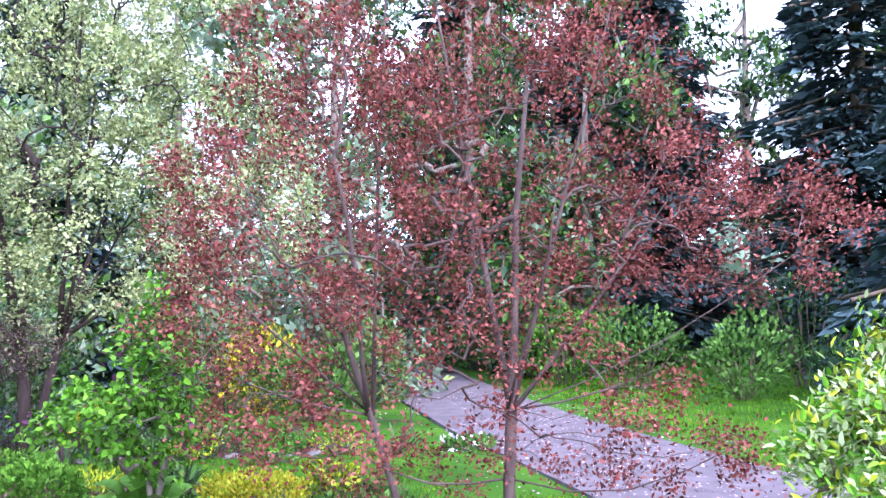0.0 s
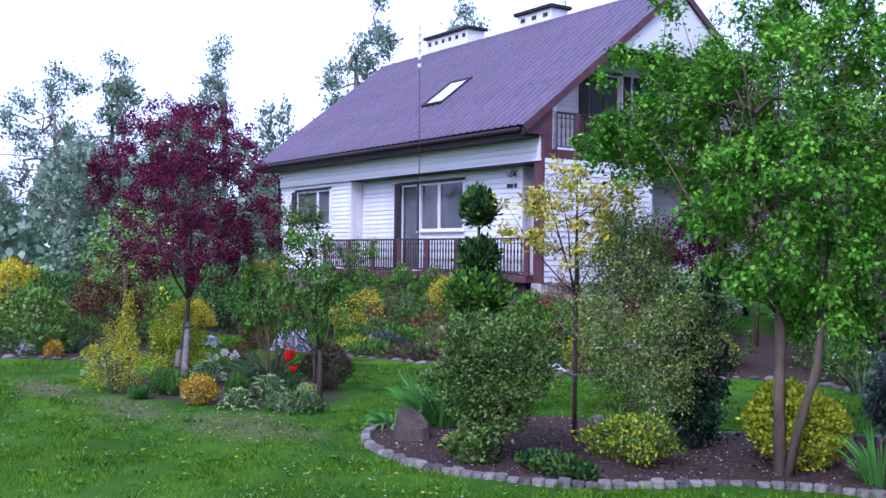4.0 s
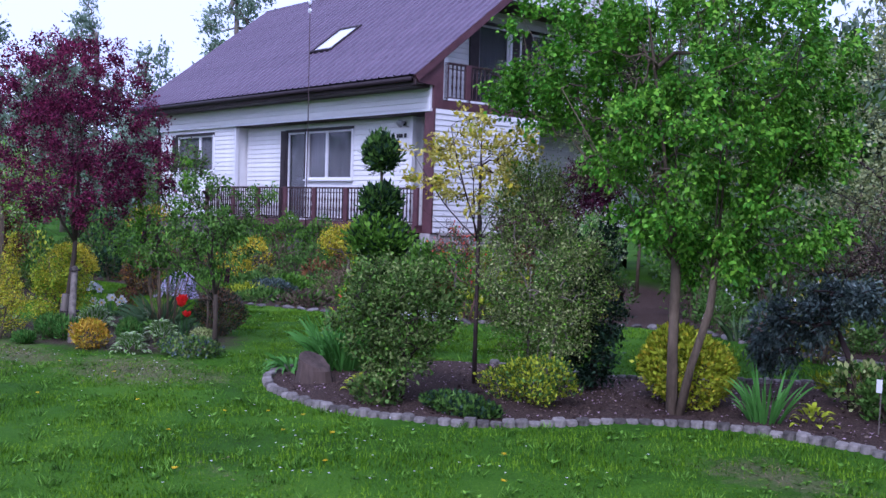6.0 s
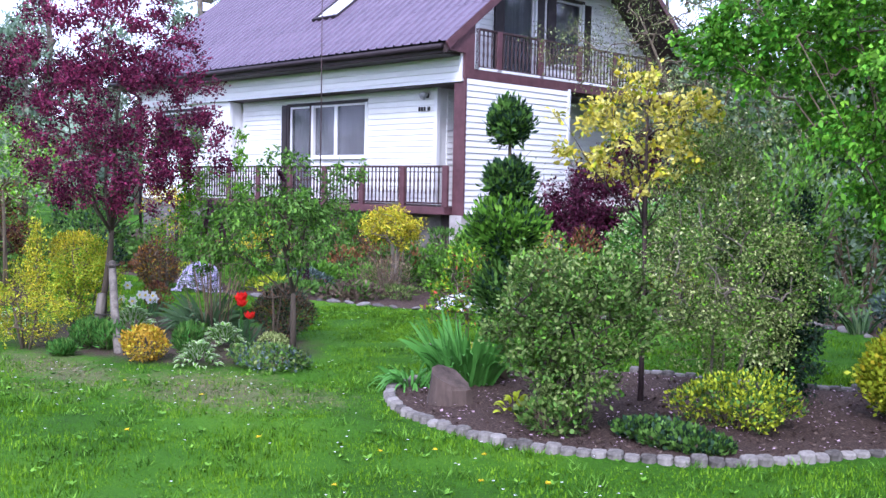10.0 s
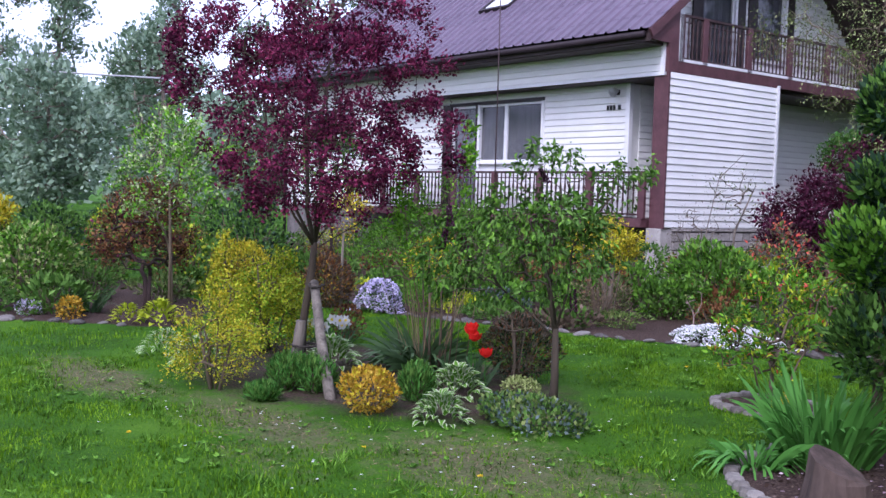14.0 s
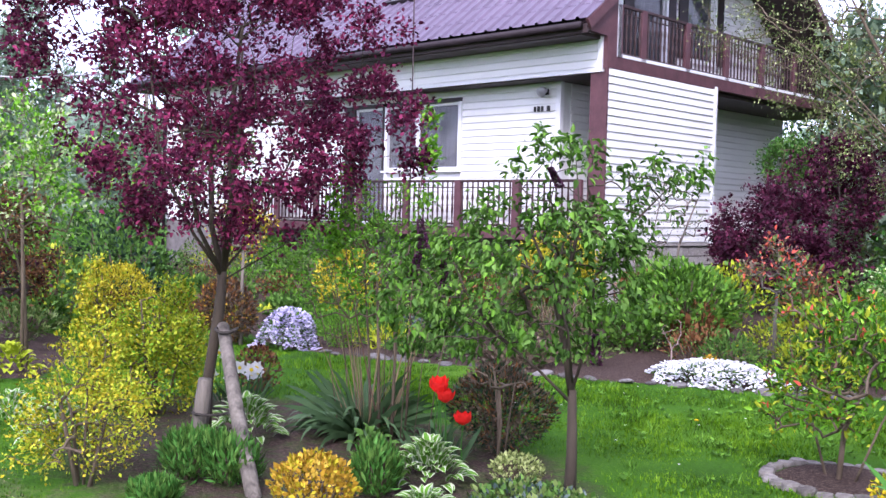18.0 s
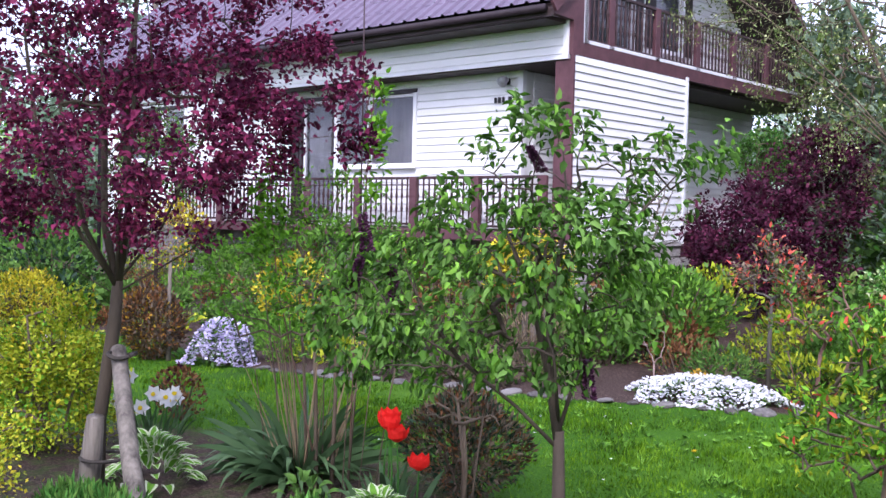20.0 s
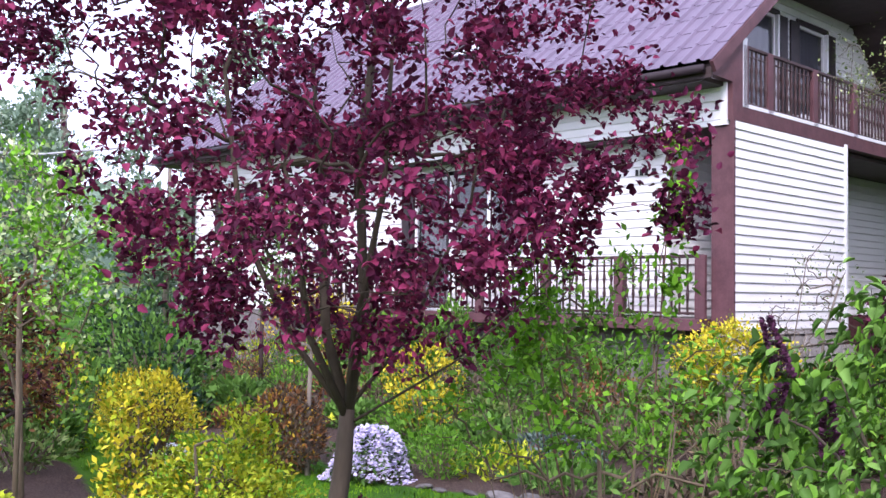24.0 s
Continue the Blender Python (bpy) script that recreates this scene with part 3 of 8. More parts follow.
def hosta_leaf_mesh(name, L, W, mat_mid, mat_edge):
    """A broad cupped leaf: green heart, pale rim, on a short stalk."""
    me = bpy.data.meshes.new(name)
    V, F, M = [], [], []
    rows = 6
    for i in range(rows + 1):
        t = i / rows
        w = W / 2 * math.sin(math.pi * min(1, t * 0.94 + 0.06)) ** 0.75
        z = 0.34 * L * math.sin(t * 2.0) - 0.42 * L * t * t
        for s in (-1, -0.6, 0, 0.6, 1):
            V.append((s * w, t * L, z + 0.25 * abs(s) * w))
    for i in range(rows):
        for k in range(4):
            a = i * 5 + k
            F.append((a, a + 1, a + 6, a + 5)); M.append(1 if k in (0, 3) else 0)
    me.from_pydata(V, [], F)
    me.materials.append(mat_mid); me.materials.append(mat_edge)
    me.polygons.foreach_set("material_index", M)
    me.update()
    return me


def hosta(x, y, size, label, me, seed, group="hostas", n=22, name="hosta", category="hosta", z=None, leaf=0.72):
    """A rosette of broad leaves, each a piece of its own."""
    rng = np.random.default_rng(seed)
    ob = thing(name, x, y, ground_z(x, y) if z is None else z, label, category, group)
    for i in range(n):
        t = i / n
        a = i * 137.5 + rng.normal(0, 14)
        tilt = 66 - 50 * t + rng.normal(0, 9)
        s = size * leaf * (0.72 + 0.25 * t) * (0.8 + 0.4 * rng.random())
        m = Matrix.Translation((0, 0, size * 0.05)) @ pose(0, 0, 0, 0, 0, a) @ Matrix.Translation((0, size * (0.04 + 0.42 * t ** 0.7), size * 0.5 * (1 - t) ** 0.8)) @ pose(0, 0, 0, tilt - 12, rng.normal(0, 9), 0) @ Matrix.Diagonal((s, s, s, 1))
        mesh_part("leaf", me, ob, m)
    return ob


def conifer(name, x, y, h, w, label, leaf, seed, layers=26, per=420, size=0.22, group="", z=None, base=0.08, category="conifer"):
    """A spruce or fir: whorls of drooping boughs on one straight trunk."""
    rng = np.random.default_rng(seed)
    ob = thing(name, x, y, ground_z(x, y) if z is None else z, label, category, group)
    part("trunk", tube_bm([(0, 0, -0.1), (0.02 * h * rng.normal(0, .2), 0, h * 0.5), (0, 0, h)], [h * 0.016 + 0.03, h * 0.009 + 0.02, 0.01], 7), BARK, ob, smooth=True)
    A, par, P, D = [], [], [], []
    for i in range(layers):
        t = base + (1 - base) * i / layers
        z0 = h * t
        reach = w / 2 * (1 - t) ** 0.85 * (0.8 + 0.35 * rng.random())
        nb = int(5 + 5 * (1 - t))
        for k in range(nb):
            a = rng.random() * math.tau
            r = reach * (0.75 + 0.4 * rng.random())
            tipv = np.array([math.cos(a) * r, math.sin(a) * r, z0 - 0.22 * r + rng.normal(0, 0.03) * h * 0.1])
            A.append([0, 0, z0]); par.append(-1)
            A.append(tipv); par.append(len(A) - 2)
            m = max(6, int(per * r / (w / 2) / nb * 1.2))
            f = rng.random(m) ** 0.6
            pp = np.array([0, 0, z0]) * (1 - f)[:, None] + tipv * f[:, None]
            sd = np.array([-math.sin(a), math.cos(a), 0])
            off = rng.normal(0, 0.16, m) * r * (1.1 - f * 0.7)
            pp = pp + sd * off[:, None] - np.array([0, 0, 1]) * (np.abs(off) * 0.35 + rng.random(m) * 0.12 * r)[:, None]
            P.append(pp)
            D.append(np.array([math.cos(a), math.sin(a), -0.25]) + sd * np.sign(off)[:, None] * 0.7 + rng.normal(0, 0.25, (m, 3)))
    A = np.array(A); par = np.array(par)
    V, F = segs(A, par, np.full(len(A), 0.004 + 0.0022 * h), np.where(par >= 0)[0], 4)
    arr_part("branchwork", V, F, BARK, ob, kind="stuff")
    P, D = np.concatenate(P), np.concatenate(D)
    S = size * (0.6 + 0.7 * rng.random(len(P)))
    V, F = leaf_arrays(P, D, rng.normal(0, 0.4, P.shape) + np.array([0, 0, 1.0]), S, S * 0.42)
    arr_part("needle_foliage", V, F, leaf, ob)
    return ob

# ---- ground ----
def smooth(a, b, v):
    t = np.clip((np.asarray(v, float) - a) / (b - a), 0, 1)
    return t * t * (3 - 2 * t)


def ground_z(x, y):
    """The lie of the land: a flat lawn that rises a little towards the house."""
    x, y = np.asarray(x, float), np.asarray(y, float)
    g = -0.08 + 0.02 * np.sin(0.7 * x + 0.3 * y) * np.sin(0.5 * y - 0.4 * x)
    g = g + 0.22 * smooth(9.5, 13.3, y) * smooth(-11.5, -15.0, x)
    return float(g) if g.ndim == 0 else g


FRONT_EDGE = [(-9.75, 5.55), (-9.72, 5.05), (-9.58, 4.72), (-9.2, 4.40), (-8.65, 4.20), (-8.0, 4.15), (-7.4, 4.27), (-6.85, 4.53), (-6.42, 4.87), (-6.2, 5.22), (-6.0, 5.62),
              (-5.7, 5.98), (-5.3, 6.28), (-4.85, 6.44), (-4.4, 6.49), (-3.95, 6.43), (-3.45, 6.24), (-2.95, 5.98), (-2.5, 5.68), (-2.0, 5.25), (-1.45, 4.7), (-0.9, 4.3), (-0.2, 4.05), (0.6, 4.1), (1.2, 4.5)]
BACK_EDGE = [(-9.55, 6.2), (-9.2, 6.8), (-8.75, 7.08), (-8.3, 7.23), (-7.6, 7.48), (-7.15, 7.8), (-6.7, 8.4), (-6.1, 9.3), (-5.3, 10.2), (-4.0, 10.4), (-2.4, 10.2), (-0.8, 9.6), (0.2, 8.4), (1.0, 6.5)]
HOUSE_BED = [(-30, 7.0), (-24, 7.6), (-19.5, 8.2), (-17.6, 7.6), (-16.4, 7.9), (-14.6, 8.45), (-13.5, 8.95), (-12.4, 9.5), (-11.2, 10.6), (-10.4, 11.8), (-9.0, 11.9), (-7.5, 11.2), (-5.5, 11.6), (-3.5, 12.0), (-1.5, 11.9), (-0.9, 12.6), (-2.5, 15.5), (-6, 16.5), (-12, 17), (-30, 17)]
ISLAND = [(-14.9, 3.35), (-14.0, 2.95), (-13.2, 3.0), (-12.2, 3.4), (-11.3, 3.95), (-10.85, 4.7), (-11.1, 5.4), (-12.0, 6.05), (-13.4, 6.4), (-15.0, 6.1), (-16.0, 5.5), (-15.9, 4.5)]
LEFT_BED = [(-17.1, 4.5), (-17.5, 3.95), (-18.2, 3.35), (-18.8, 2.8), (-20.0, 2.2), (-26, 1.5), (-34, 2), (-34, 6.0), (-24, 6.2), (-20.5, 6.2), (-18.6, 5.6)]
BED = FRONT_EDGE + BACK_EDGE[::-1]


def edge_distance(X, Y, poly):
    """Signed distance to a closed outline: positive inside."""
    P = np.stack((X, Y), -1)
    best = np.full(X.shape, 1e9)
    inside = np.zeros(X.shape, bool)
    for (ax, ay), (bx, by) in zip(poly, poly[1:] + poly[:1]):
        a, d = np.array([ax, ay]), np.array([bx - ax, by - ay])
        t = np.clip(((P - a) @ d) / (d @ d), 0, 1)
        best = np.minimum(best, np.linalg.norm(P - a - t[..., None] * d, axis=-1))
        cross = (ay > Y) != (by > Y)
        with np.errstate(divide="ignore", invalid="ignore"):
            xi = ax + (Y - ay) * (bx - ax) / (by - ay if by != ay else 1e-9)
        inside ^= cross & (X < xi)
    return np.where(inside, best, -best)


def soil_at(X, Y):
    s = np.zeros(X.shape)
    for poly, soft, most in ((BED, 0.10, 1.0), (HOUSE_BED, 0.25, 1.0), (LEFT_BED, 0.25, 1.0), (ISLAND, 0.6, 0.58)):
        s = np.maximum(s, most * smooth(-soft, soft, edge_distance(X, Y, poly)))
    ring = 0.38 - np.hypot(X + 10.7, Y - 6.75)
    return np.maximum(s, smooth(-0.05, 0.05, ring))


def dry_at(X, Y):
    d = np.zeros(X.shape)
    for x, y, rx, ry, k in ((-10.6, 3.6, 1.1, 0.8, 0.8), (-14.6, 2.6, 1.3, 0.45, 0.9), (-12.4, 3.0, 1.4, 0.5, 0.8), (-4.2, 5.3, 0.7, 0.5, 0.7), (-9.9, 4.0, 0.7, 0.5, 0.6), (-11.5, 2.5, 0.9, 0.4, 0.5), (-6.6, 2.4, 1.0, 0.4, 0.35)):
        d = np.maximum(d, k * np.exp(-(((X - x) / rx) ** 2 + ((Y - y) / ry) ** 2)))
    return d


def axis(lo, hi, step):
    mid = np.arange(lo, hi + step / 2, step)
    out = np.array([3, 9, 22, 50, 120, 300, 700, 1600.0])
    return np.concatenate((lo - out[::-1], mid, hi + out))


gx, gy = axis(-20.0, 4.0, 0.12), axis(-3.0, 14.0, 0.12)
GX, GY = np.meshgrid(gx, gy, indexing="ij")
GS = soil_at(GX, GY)
GZ = ground_z(GX, GY) + 0.03 * GS + 0.012 * np.sin(GX * 5.1) * np.cos(GY * 4.3)
nx, ny = GX.shape
ii = (np.arange(nx - 1)[:, None] * ny + np.arange(ny - 1)[None, :]).ravel()
ground = new("ground", raw_mesh("ground", np.stack((GX, GY, GZ), -1), np.stack((ii, ii + ny, ii + ny + 1, ii + 1), 1)))
ground.data.materials.append(LAWN)
ground.data.polygons.foreach_set("use_smooth", np.ones(len(ground.data.polygons), dtype=bool))
for key, val in (("soil", GS), ("dry", dry_at(GX, GY))):
    at = ground.data.attributes.new(key, "FLOAT", "POINT")
    at.data.foreach_set("value", val.astype(np.float32).ravel())
tagged(ground, "green mown lawn with bare patches and dark earth beds", "ground", kind="structure")

# drive beyond the maple
DL = [(-2.6, 40), (-1.2, 26), (-0.3, 19), (0.45, 13.8), (1.3, 9.3), (2.1, 5), (2.6, 0), (2.8, -14)]
DR = [(-0.2, 40), (1.2, 26), (1.9, 19), (2.5, 14.5), (3.5, 9.6), (4.3, 5), (4.8, 0), (5.0, -14)]
bm = bmesh.new()
va = [[bm.verts.new((x, y, ground_z(x, y) + dz)) for x, y in E] for E, dz in ((DL, -0.04), (DL, 0.035), (DR, 0.035), (DR, -0.04))]
for a, b in zip(va, va[1:]):
    for i in range(len(a) - 1):
        bm.faces.new((a[i], b[i], b[i + 1], a[i + 1]))
bmesh.ops.recalc_face_normals(bm, faces=bm.faces)
drive = part("driveway", bm, DRIVE, None)
tagged(drive, "grey lilac paved driveway beyond the red maple", "driveway", kind="structure")

# ---- house ----
G, F0, W0, SIDE = -17.49, 13.56, 14.02, -18.75     # gable screen, front plane, recessed wall, its end
XL = -30.7                                          # far end of the house
RY, RZ, EY, EZ = 17.8, 8.2, 13.03, 4.5              # ridge and eave
house = thing("house", -24, 14, 0, "white clapboard house with a purple brown sheet metal roof", "house")
house_inv = house.matrix_basis.inverted()


def hbox(name, x0, y0, z0, x1, y1, z1, mat, label="", bevel=0.0, parent=None):
    """A box of the house in world coordinates."""
    ob = part(name, box_bm(x0, y0, z0, x1, y1, z1, bevel), mat, parent or house, label)
    ob.matrix_basis = house_inv.copy() if parent is None else Matrix.Identity(4)
    return ob


# masonry behind the boards, with openings left free
def wall_with_holes(name, a0, a1, z0, z1, holes, axis_name, at, thick, mat, label=""):
    """A wall in the plane axis = at, from a0 to a1, with rectangular holes (lo, hi, zlo, zhi)."""
    bm = bmesh.new()
    cuts = sorted({a0, a1, *[h[0] for h in holes], *[h[1] for h in holes]})
    for lo, hi in zip(cuts, cuts[1:]):
        spans, z = [], z0
        for h in sorted((h for h in holes if h[0] <= lo + 1e-6 and h[1] >= hi - 1e-6), key=lambda h: h[2]):
            if h[2] > z:
                spans.append((z, h[2]))
            z = h[3]
        if z < z1:
            spans.append((z, z1))
        for za, zb in spans:
            if axis_name == "y":
                box_bm(lo, at, za, hi, at + thick, zb, bm=bm)
            else:
                box_bm(at - thick, lo, za, at, hi, zb, bm=bm)
    ob = part(name, bm, mat, house, label)
    ob.matrix_basis = house_inv.copy()
    return ob


FLOOR = 1.30
PITCH = 0.124
DOOR = (-24.25, -23.05, FLOOR, 3.58)
WIN = (-23.05, -21.05, 2.33, 3.58)
LWIN = (-29.6, -27.35, 2.55, 3.62)
wall_with_holes("wall", -26.1, SIDE, FLOOR, 4.1, [DOOR, WIN], "y", W0 + 0.02, 0.25, SIDING, "recessed white front wall")
wall_with_holes("wall", XL, -26.1, FLOOR, 4.1, [LWIN], "y", F0 + 0.1, 0.25, SIDING, "projecting white front wall")
hbox("wall", -26.1 - 0.25, F0 + 0.35, FLOOR, -26.1, W0 + 0.02, 4.1, SIDING, "white side of the porch")
hbox("wall", SIDE - 0.25, W0 + 0.27, 0.0, SIDE, 22.0, 4.1, SIDING, "white side wall under the balcony")
hbox("wall", XL, 21.75, 0.0, SIDE, 22.0, 4.1, SIDING)
hbox("wall", XL, F0 + 0.35, 0.0, XL + 0.25, 21.75, 4.1, SIDING)
hbox("plinth", XL, F0 + 0.1, -0.1, -26.1, F0 + 0.35, FLOOR, MORTAR)
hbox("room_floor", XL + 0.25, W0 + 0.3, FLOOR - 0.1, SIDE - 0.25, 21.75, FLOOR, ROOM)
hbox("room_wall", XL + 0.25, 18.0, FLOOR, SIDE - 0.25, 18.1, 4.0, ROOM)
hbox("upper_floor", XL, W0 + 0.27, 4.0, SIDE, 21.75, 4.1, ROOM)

# lapped boards
board_me = bpy.data.meshes.new("board")
board_me.from_pydata([(e, y, z) for e in (0, 1) for y, z in ((0, 0), (-0.004, 0), (-0.006, 0.016), (-0.029, 0.018), (-0.028, 0.03), (-0.012, PITCH), (0, PITCH))], [],
                     [(k, k + 1, k + 8, k + 7) for k in range(6)] + [(6, 5, 4, 3, 2, 1, 0), (7, 8, 9, 10, 11, 12, 13)])
board_me.materials.append(SIDING)


def clad(a0, a1, z0, z1, at, facing, holes=(), slope=None):
    """Rows of boards on a wall; facing front (-y) or side (+x); slope trims a row to the roof."""
    z = z0
    while z < z1 - 0.03:
        h = min(PITCH, z1 - z)
        lo, hi = (a0, a1) if slope is None else slope(z + h, a0, a1)
        spans = [(lo, hi)]
        for h0, h1, zl, zh in holes:
            if z + h > zl + 0.01 and z < zh - 0.01:
                spans = [s for sp in spans for s in ((sp[0], min(sp[1], h0)), (max(sp[0], h1), sp[1])) if s[1] - s[0] > 0.03]
        for s0, s1 in spans:
            if s1 - s0 < 0.05:
                continue
            if facing == "front":
                m = Matrix.Translation((s0, at, z)) @ Matrix.Diagonal((s1 - s0, 1, h / PITCH, 1))
            else:
                m = Matrix.Translation((at, s0, z)) @ pose(0, 0, 0, 0, 0, 90) @ Matrix.Diagonal((s1 - s0, 1, h / PITCH, 1))
            mesh_part("board", board_me, house, house_inv @ m)
        z += PITCH


def pad(h, k=0.07):
    return (h[0] - k, h[1] + k, h[2] - k, h[3] + k)


# storey beam over the porch, and corner post
hbox("fascia_beam", XL, F0, 3.84, G - 0.1, F0 + 0.3, 4.36, SIDING, "white boarded beam over the porch")
clad(XL, G - 0.1, 3.86, 4.36, F0, "front")
hbox("beam_edge", XL, F0 - 0.035, 3.80, G - 0.08, F0 + 0.02, 3.86, TRIM)
hbox("beam_end", G - 0.14, F0 - 0.04, 3.80, G - 0.06, F0 + 0.04, 4.40, TRIM)
hbox("porch_ceiling", -26.1, F0 + 0.02, 3.78, G - 0.12, W0, 3.84, SOFFIT)
hbox("porch_ceiling", SIDE, W0, 3.78, G - 0.12, 22.0, 3.84, SOFFIT, "dark brown ceiling under the balcony")
hbox("corner_post", G - 0.30, F0 + 0.0, 1.12, G - 0.02, F0 + 0.26, 3.80, BROWN, "red brown corner post", 0.01)
hbox("corner_post", G - 0.34, F0 - 0.02, -0.1, G - 0.005, F0 + 0.3, 1.12, PLINTH, "stone base of the corner post", 0.01)

# gable screen beside the porch
hbox("screen_wall", G - 0.12, F0 + 0.26, 1.12, G, 16.84, 3.86, SIDING, "white boarded screen wall")
clad(F0 + 0.02, 16.80, 1.13, 3.86, G, "side")
hbox("screen_edge", G - 0.13, 16.80, 1.12, G + 0.045, 16.87, 3.9, TRIM)
hbox("screen_edge", G - 0.02, F0 - 0.01, 1.12, G + 0.036, F0 + 0.03, 3.86, BROWN)
hbox("plinth", G - 0.30, F0 + 0.3, -0.1, G - 0.03, 16.86, 1.12, MORTAR, "pale stone plinth")
clad(W0 + 0.3, 21.9, 1.15, 3.8, SIDE, "side")
hbox("plinth_ledge", G - 0.3, F0 + 0.28, 1.08, G + 0.03, 16.88, 1.125, PLINTH)
clad(-26.05, SIDE + 0.03, FLOOR, 3.80, W0, "front", [pad(DOOR), pad(WIN)])
clad(XL, -26.1, FLOOR - 0.1, 3.86, F0 + 0.09, "front", [pad(LWIN)])
hbox("corner_trim", SIDE - 0.05, W0 - 0.04, FLOOR, SIDE + 0.05, W0 + 0.06, 3.78, TRIM)
hbox("corner_trim", -26.15, F0 + 0.05, FLOOR, -26.05, F0 + 0.15, 3.84, TRIM)

# plinth stones
stone_me = bpy.data.meshes.new("plinth_stone")
bm = box_bm(-0.5, -0.03, -0.5, 0.5, 0.03, 0.5, 0.0)
bmesh.ops.bevel(bm, geom=[e for e in bm.edges], offset=0.014, segments=1, affect="EDGES")
bm.to_mesh(stone_me); bm.free(); stone_me.materials.append(PLINTH)
rs = random.Random(5)
z = -0.02
while z < 1.05:
    h = 0.135 + rs.random() * 0.03
    y = F0 + 0.3
    while y < 16.8:
        w = 0.2 + rs.random() * 0.24
        m = Matrix.Translation((G - 0.03 + rs.random() * 0.012, y + w / 2, z + h / 2)) @ pose(0, 0, 0, 0, 0, 90) @ Matrix.Diagonal((w * 0.92, rs.uniform(0.8, 1.3), h * 0.88, 1))
        mesh_part("stone", stone_me, house, house_inv @ m)
        y += w
    z += h

# terrace with its rail
hbox("terrace_slab", -27.4, F0 - 0.16, 1.13, G - 0.34, W0, FLOOR - 0.02, BROWN, "red brown terrace edge")
hbox("terrace_slab", SIDE, W0, 1.13, G - 0.3, 22.0, FLOOR - 0.02, MORTAR, "terrace floor beside the house")
hbox("terrace_wall", -26.5, F0 + 0.25, -0.1, -18.35, F0 + 0.4, 1.13, MORTAR, "pale wall under the terrace")
# dark board stands in for the shade of the open space here
hbox("opening_panel", -18.35, F0 + 0.3, -0.05, G - 0.34, F0 + 0.36, 1.13, SOFFIT, "dark panel in place of the shaded opening under the terrace")
hbox("garden_gate", G - 0.16, 16.9, 0.05, G - 0.08, 18.3, 1.32, DOORRED, "dark red board gate beside the plinth")
bal_me = bpy.data.meshes.new("baluster")
bm = tube_bm([(0, 0, 0), (0, 0, 0.2), (0, 0, 0.27), (0, 0, 0.34), (0, 0, 0.42), (0, 0, 0.49), (0, 0, 0.56), (0, 0, 0.76)],
             [0.016, 0.016, 0.026, 0.017, 0.017, 0.026, 0.016, 0.016], 6)
bm.to_mesh(bal_me); bm.free(); bal_me.materials.append(IRON)
post_me = bpy.data.meshes.new("rail_post")
bm = box_bm(-0.035, -0.075, 0, 0.035, 0.075, 0.84, 0.008)
bm.to_mesh(post_me); bm.free(); post_me.materials.append(BROWN)


def railing(a0, a1, z, at, facing, posts, label):
    """Posts, balusters and rails as one barrier."""
    ob = thing("railing", 0, 0, 0, label, "railing", "house railings")
    def put(a, rz):
        if facing == "front":
            return Matrix.Translation((a, at, z)) @ pose(0, 0, 0, 0, 0, rz + 90)
        return Matrix.Translation((at, a, z)) @ pose(0, 0, 0, 0, 0, rz)
    def bar(name, zlo, zhi, half, mat):
        if facing == "front":
            part(name, box_bm(a0, at - half, z + zlo, a1, at + half, z + zhi, 0.006), mat, ob)
        else:
            part(name, box_bm(at - half, a0, z + zlo, at + half, a1, z + zhi, 0.006), mat, ob)
    bar("top_rail", 0.80, 0.845, 0.03, IRON)
    bar("bottom_rail", 0.055, 0.09, 0.018, IRON)
    bar("middle_rail", 0.70, 0.72, 0.012, IRON)
    n = int((a1 - a0) / 0.122)
    pa = [a0 + (a1 - a0) * k for k in posts]
    for i in range(1, n):
        a = a0 + (a1 - a0) * i / n
        if min(abs(a - q) for q in pa) > 0.09:
            mesh_part("baluster", bal_me, ob, put(a, 0) @ Matrix.Translation((0, 0, 0.05)))
    for q in pa:
        mesh_part("rail_post", post_me, ob, put(q, 0))
    return ob


railing(-27.38, G - 0.34, FLOOR - 0.02, F0 - 0.1, "front", [0.005, 0.16, 0.30, 0.44, 0.58, 0.72, 0.86, 0.995], "dark brown terrace railing with turned iron balusters")
railing(13.86, 21.7, 4.05, G - 0.02, "side", [0.005, 0.09, 0.26, 0.43, 0.60, 0.77, 0.995], "dark brown balcony railing with turned iron balusters")

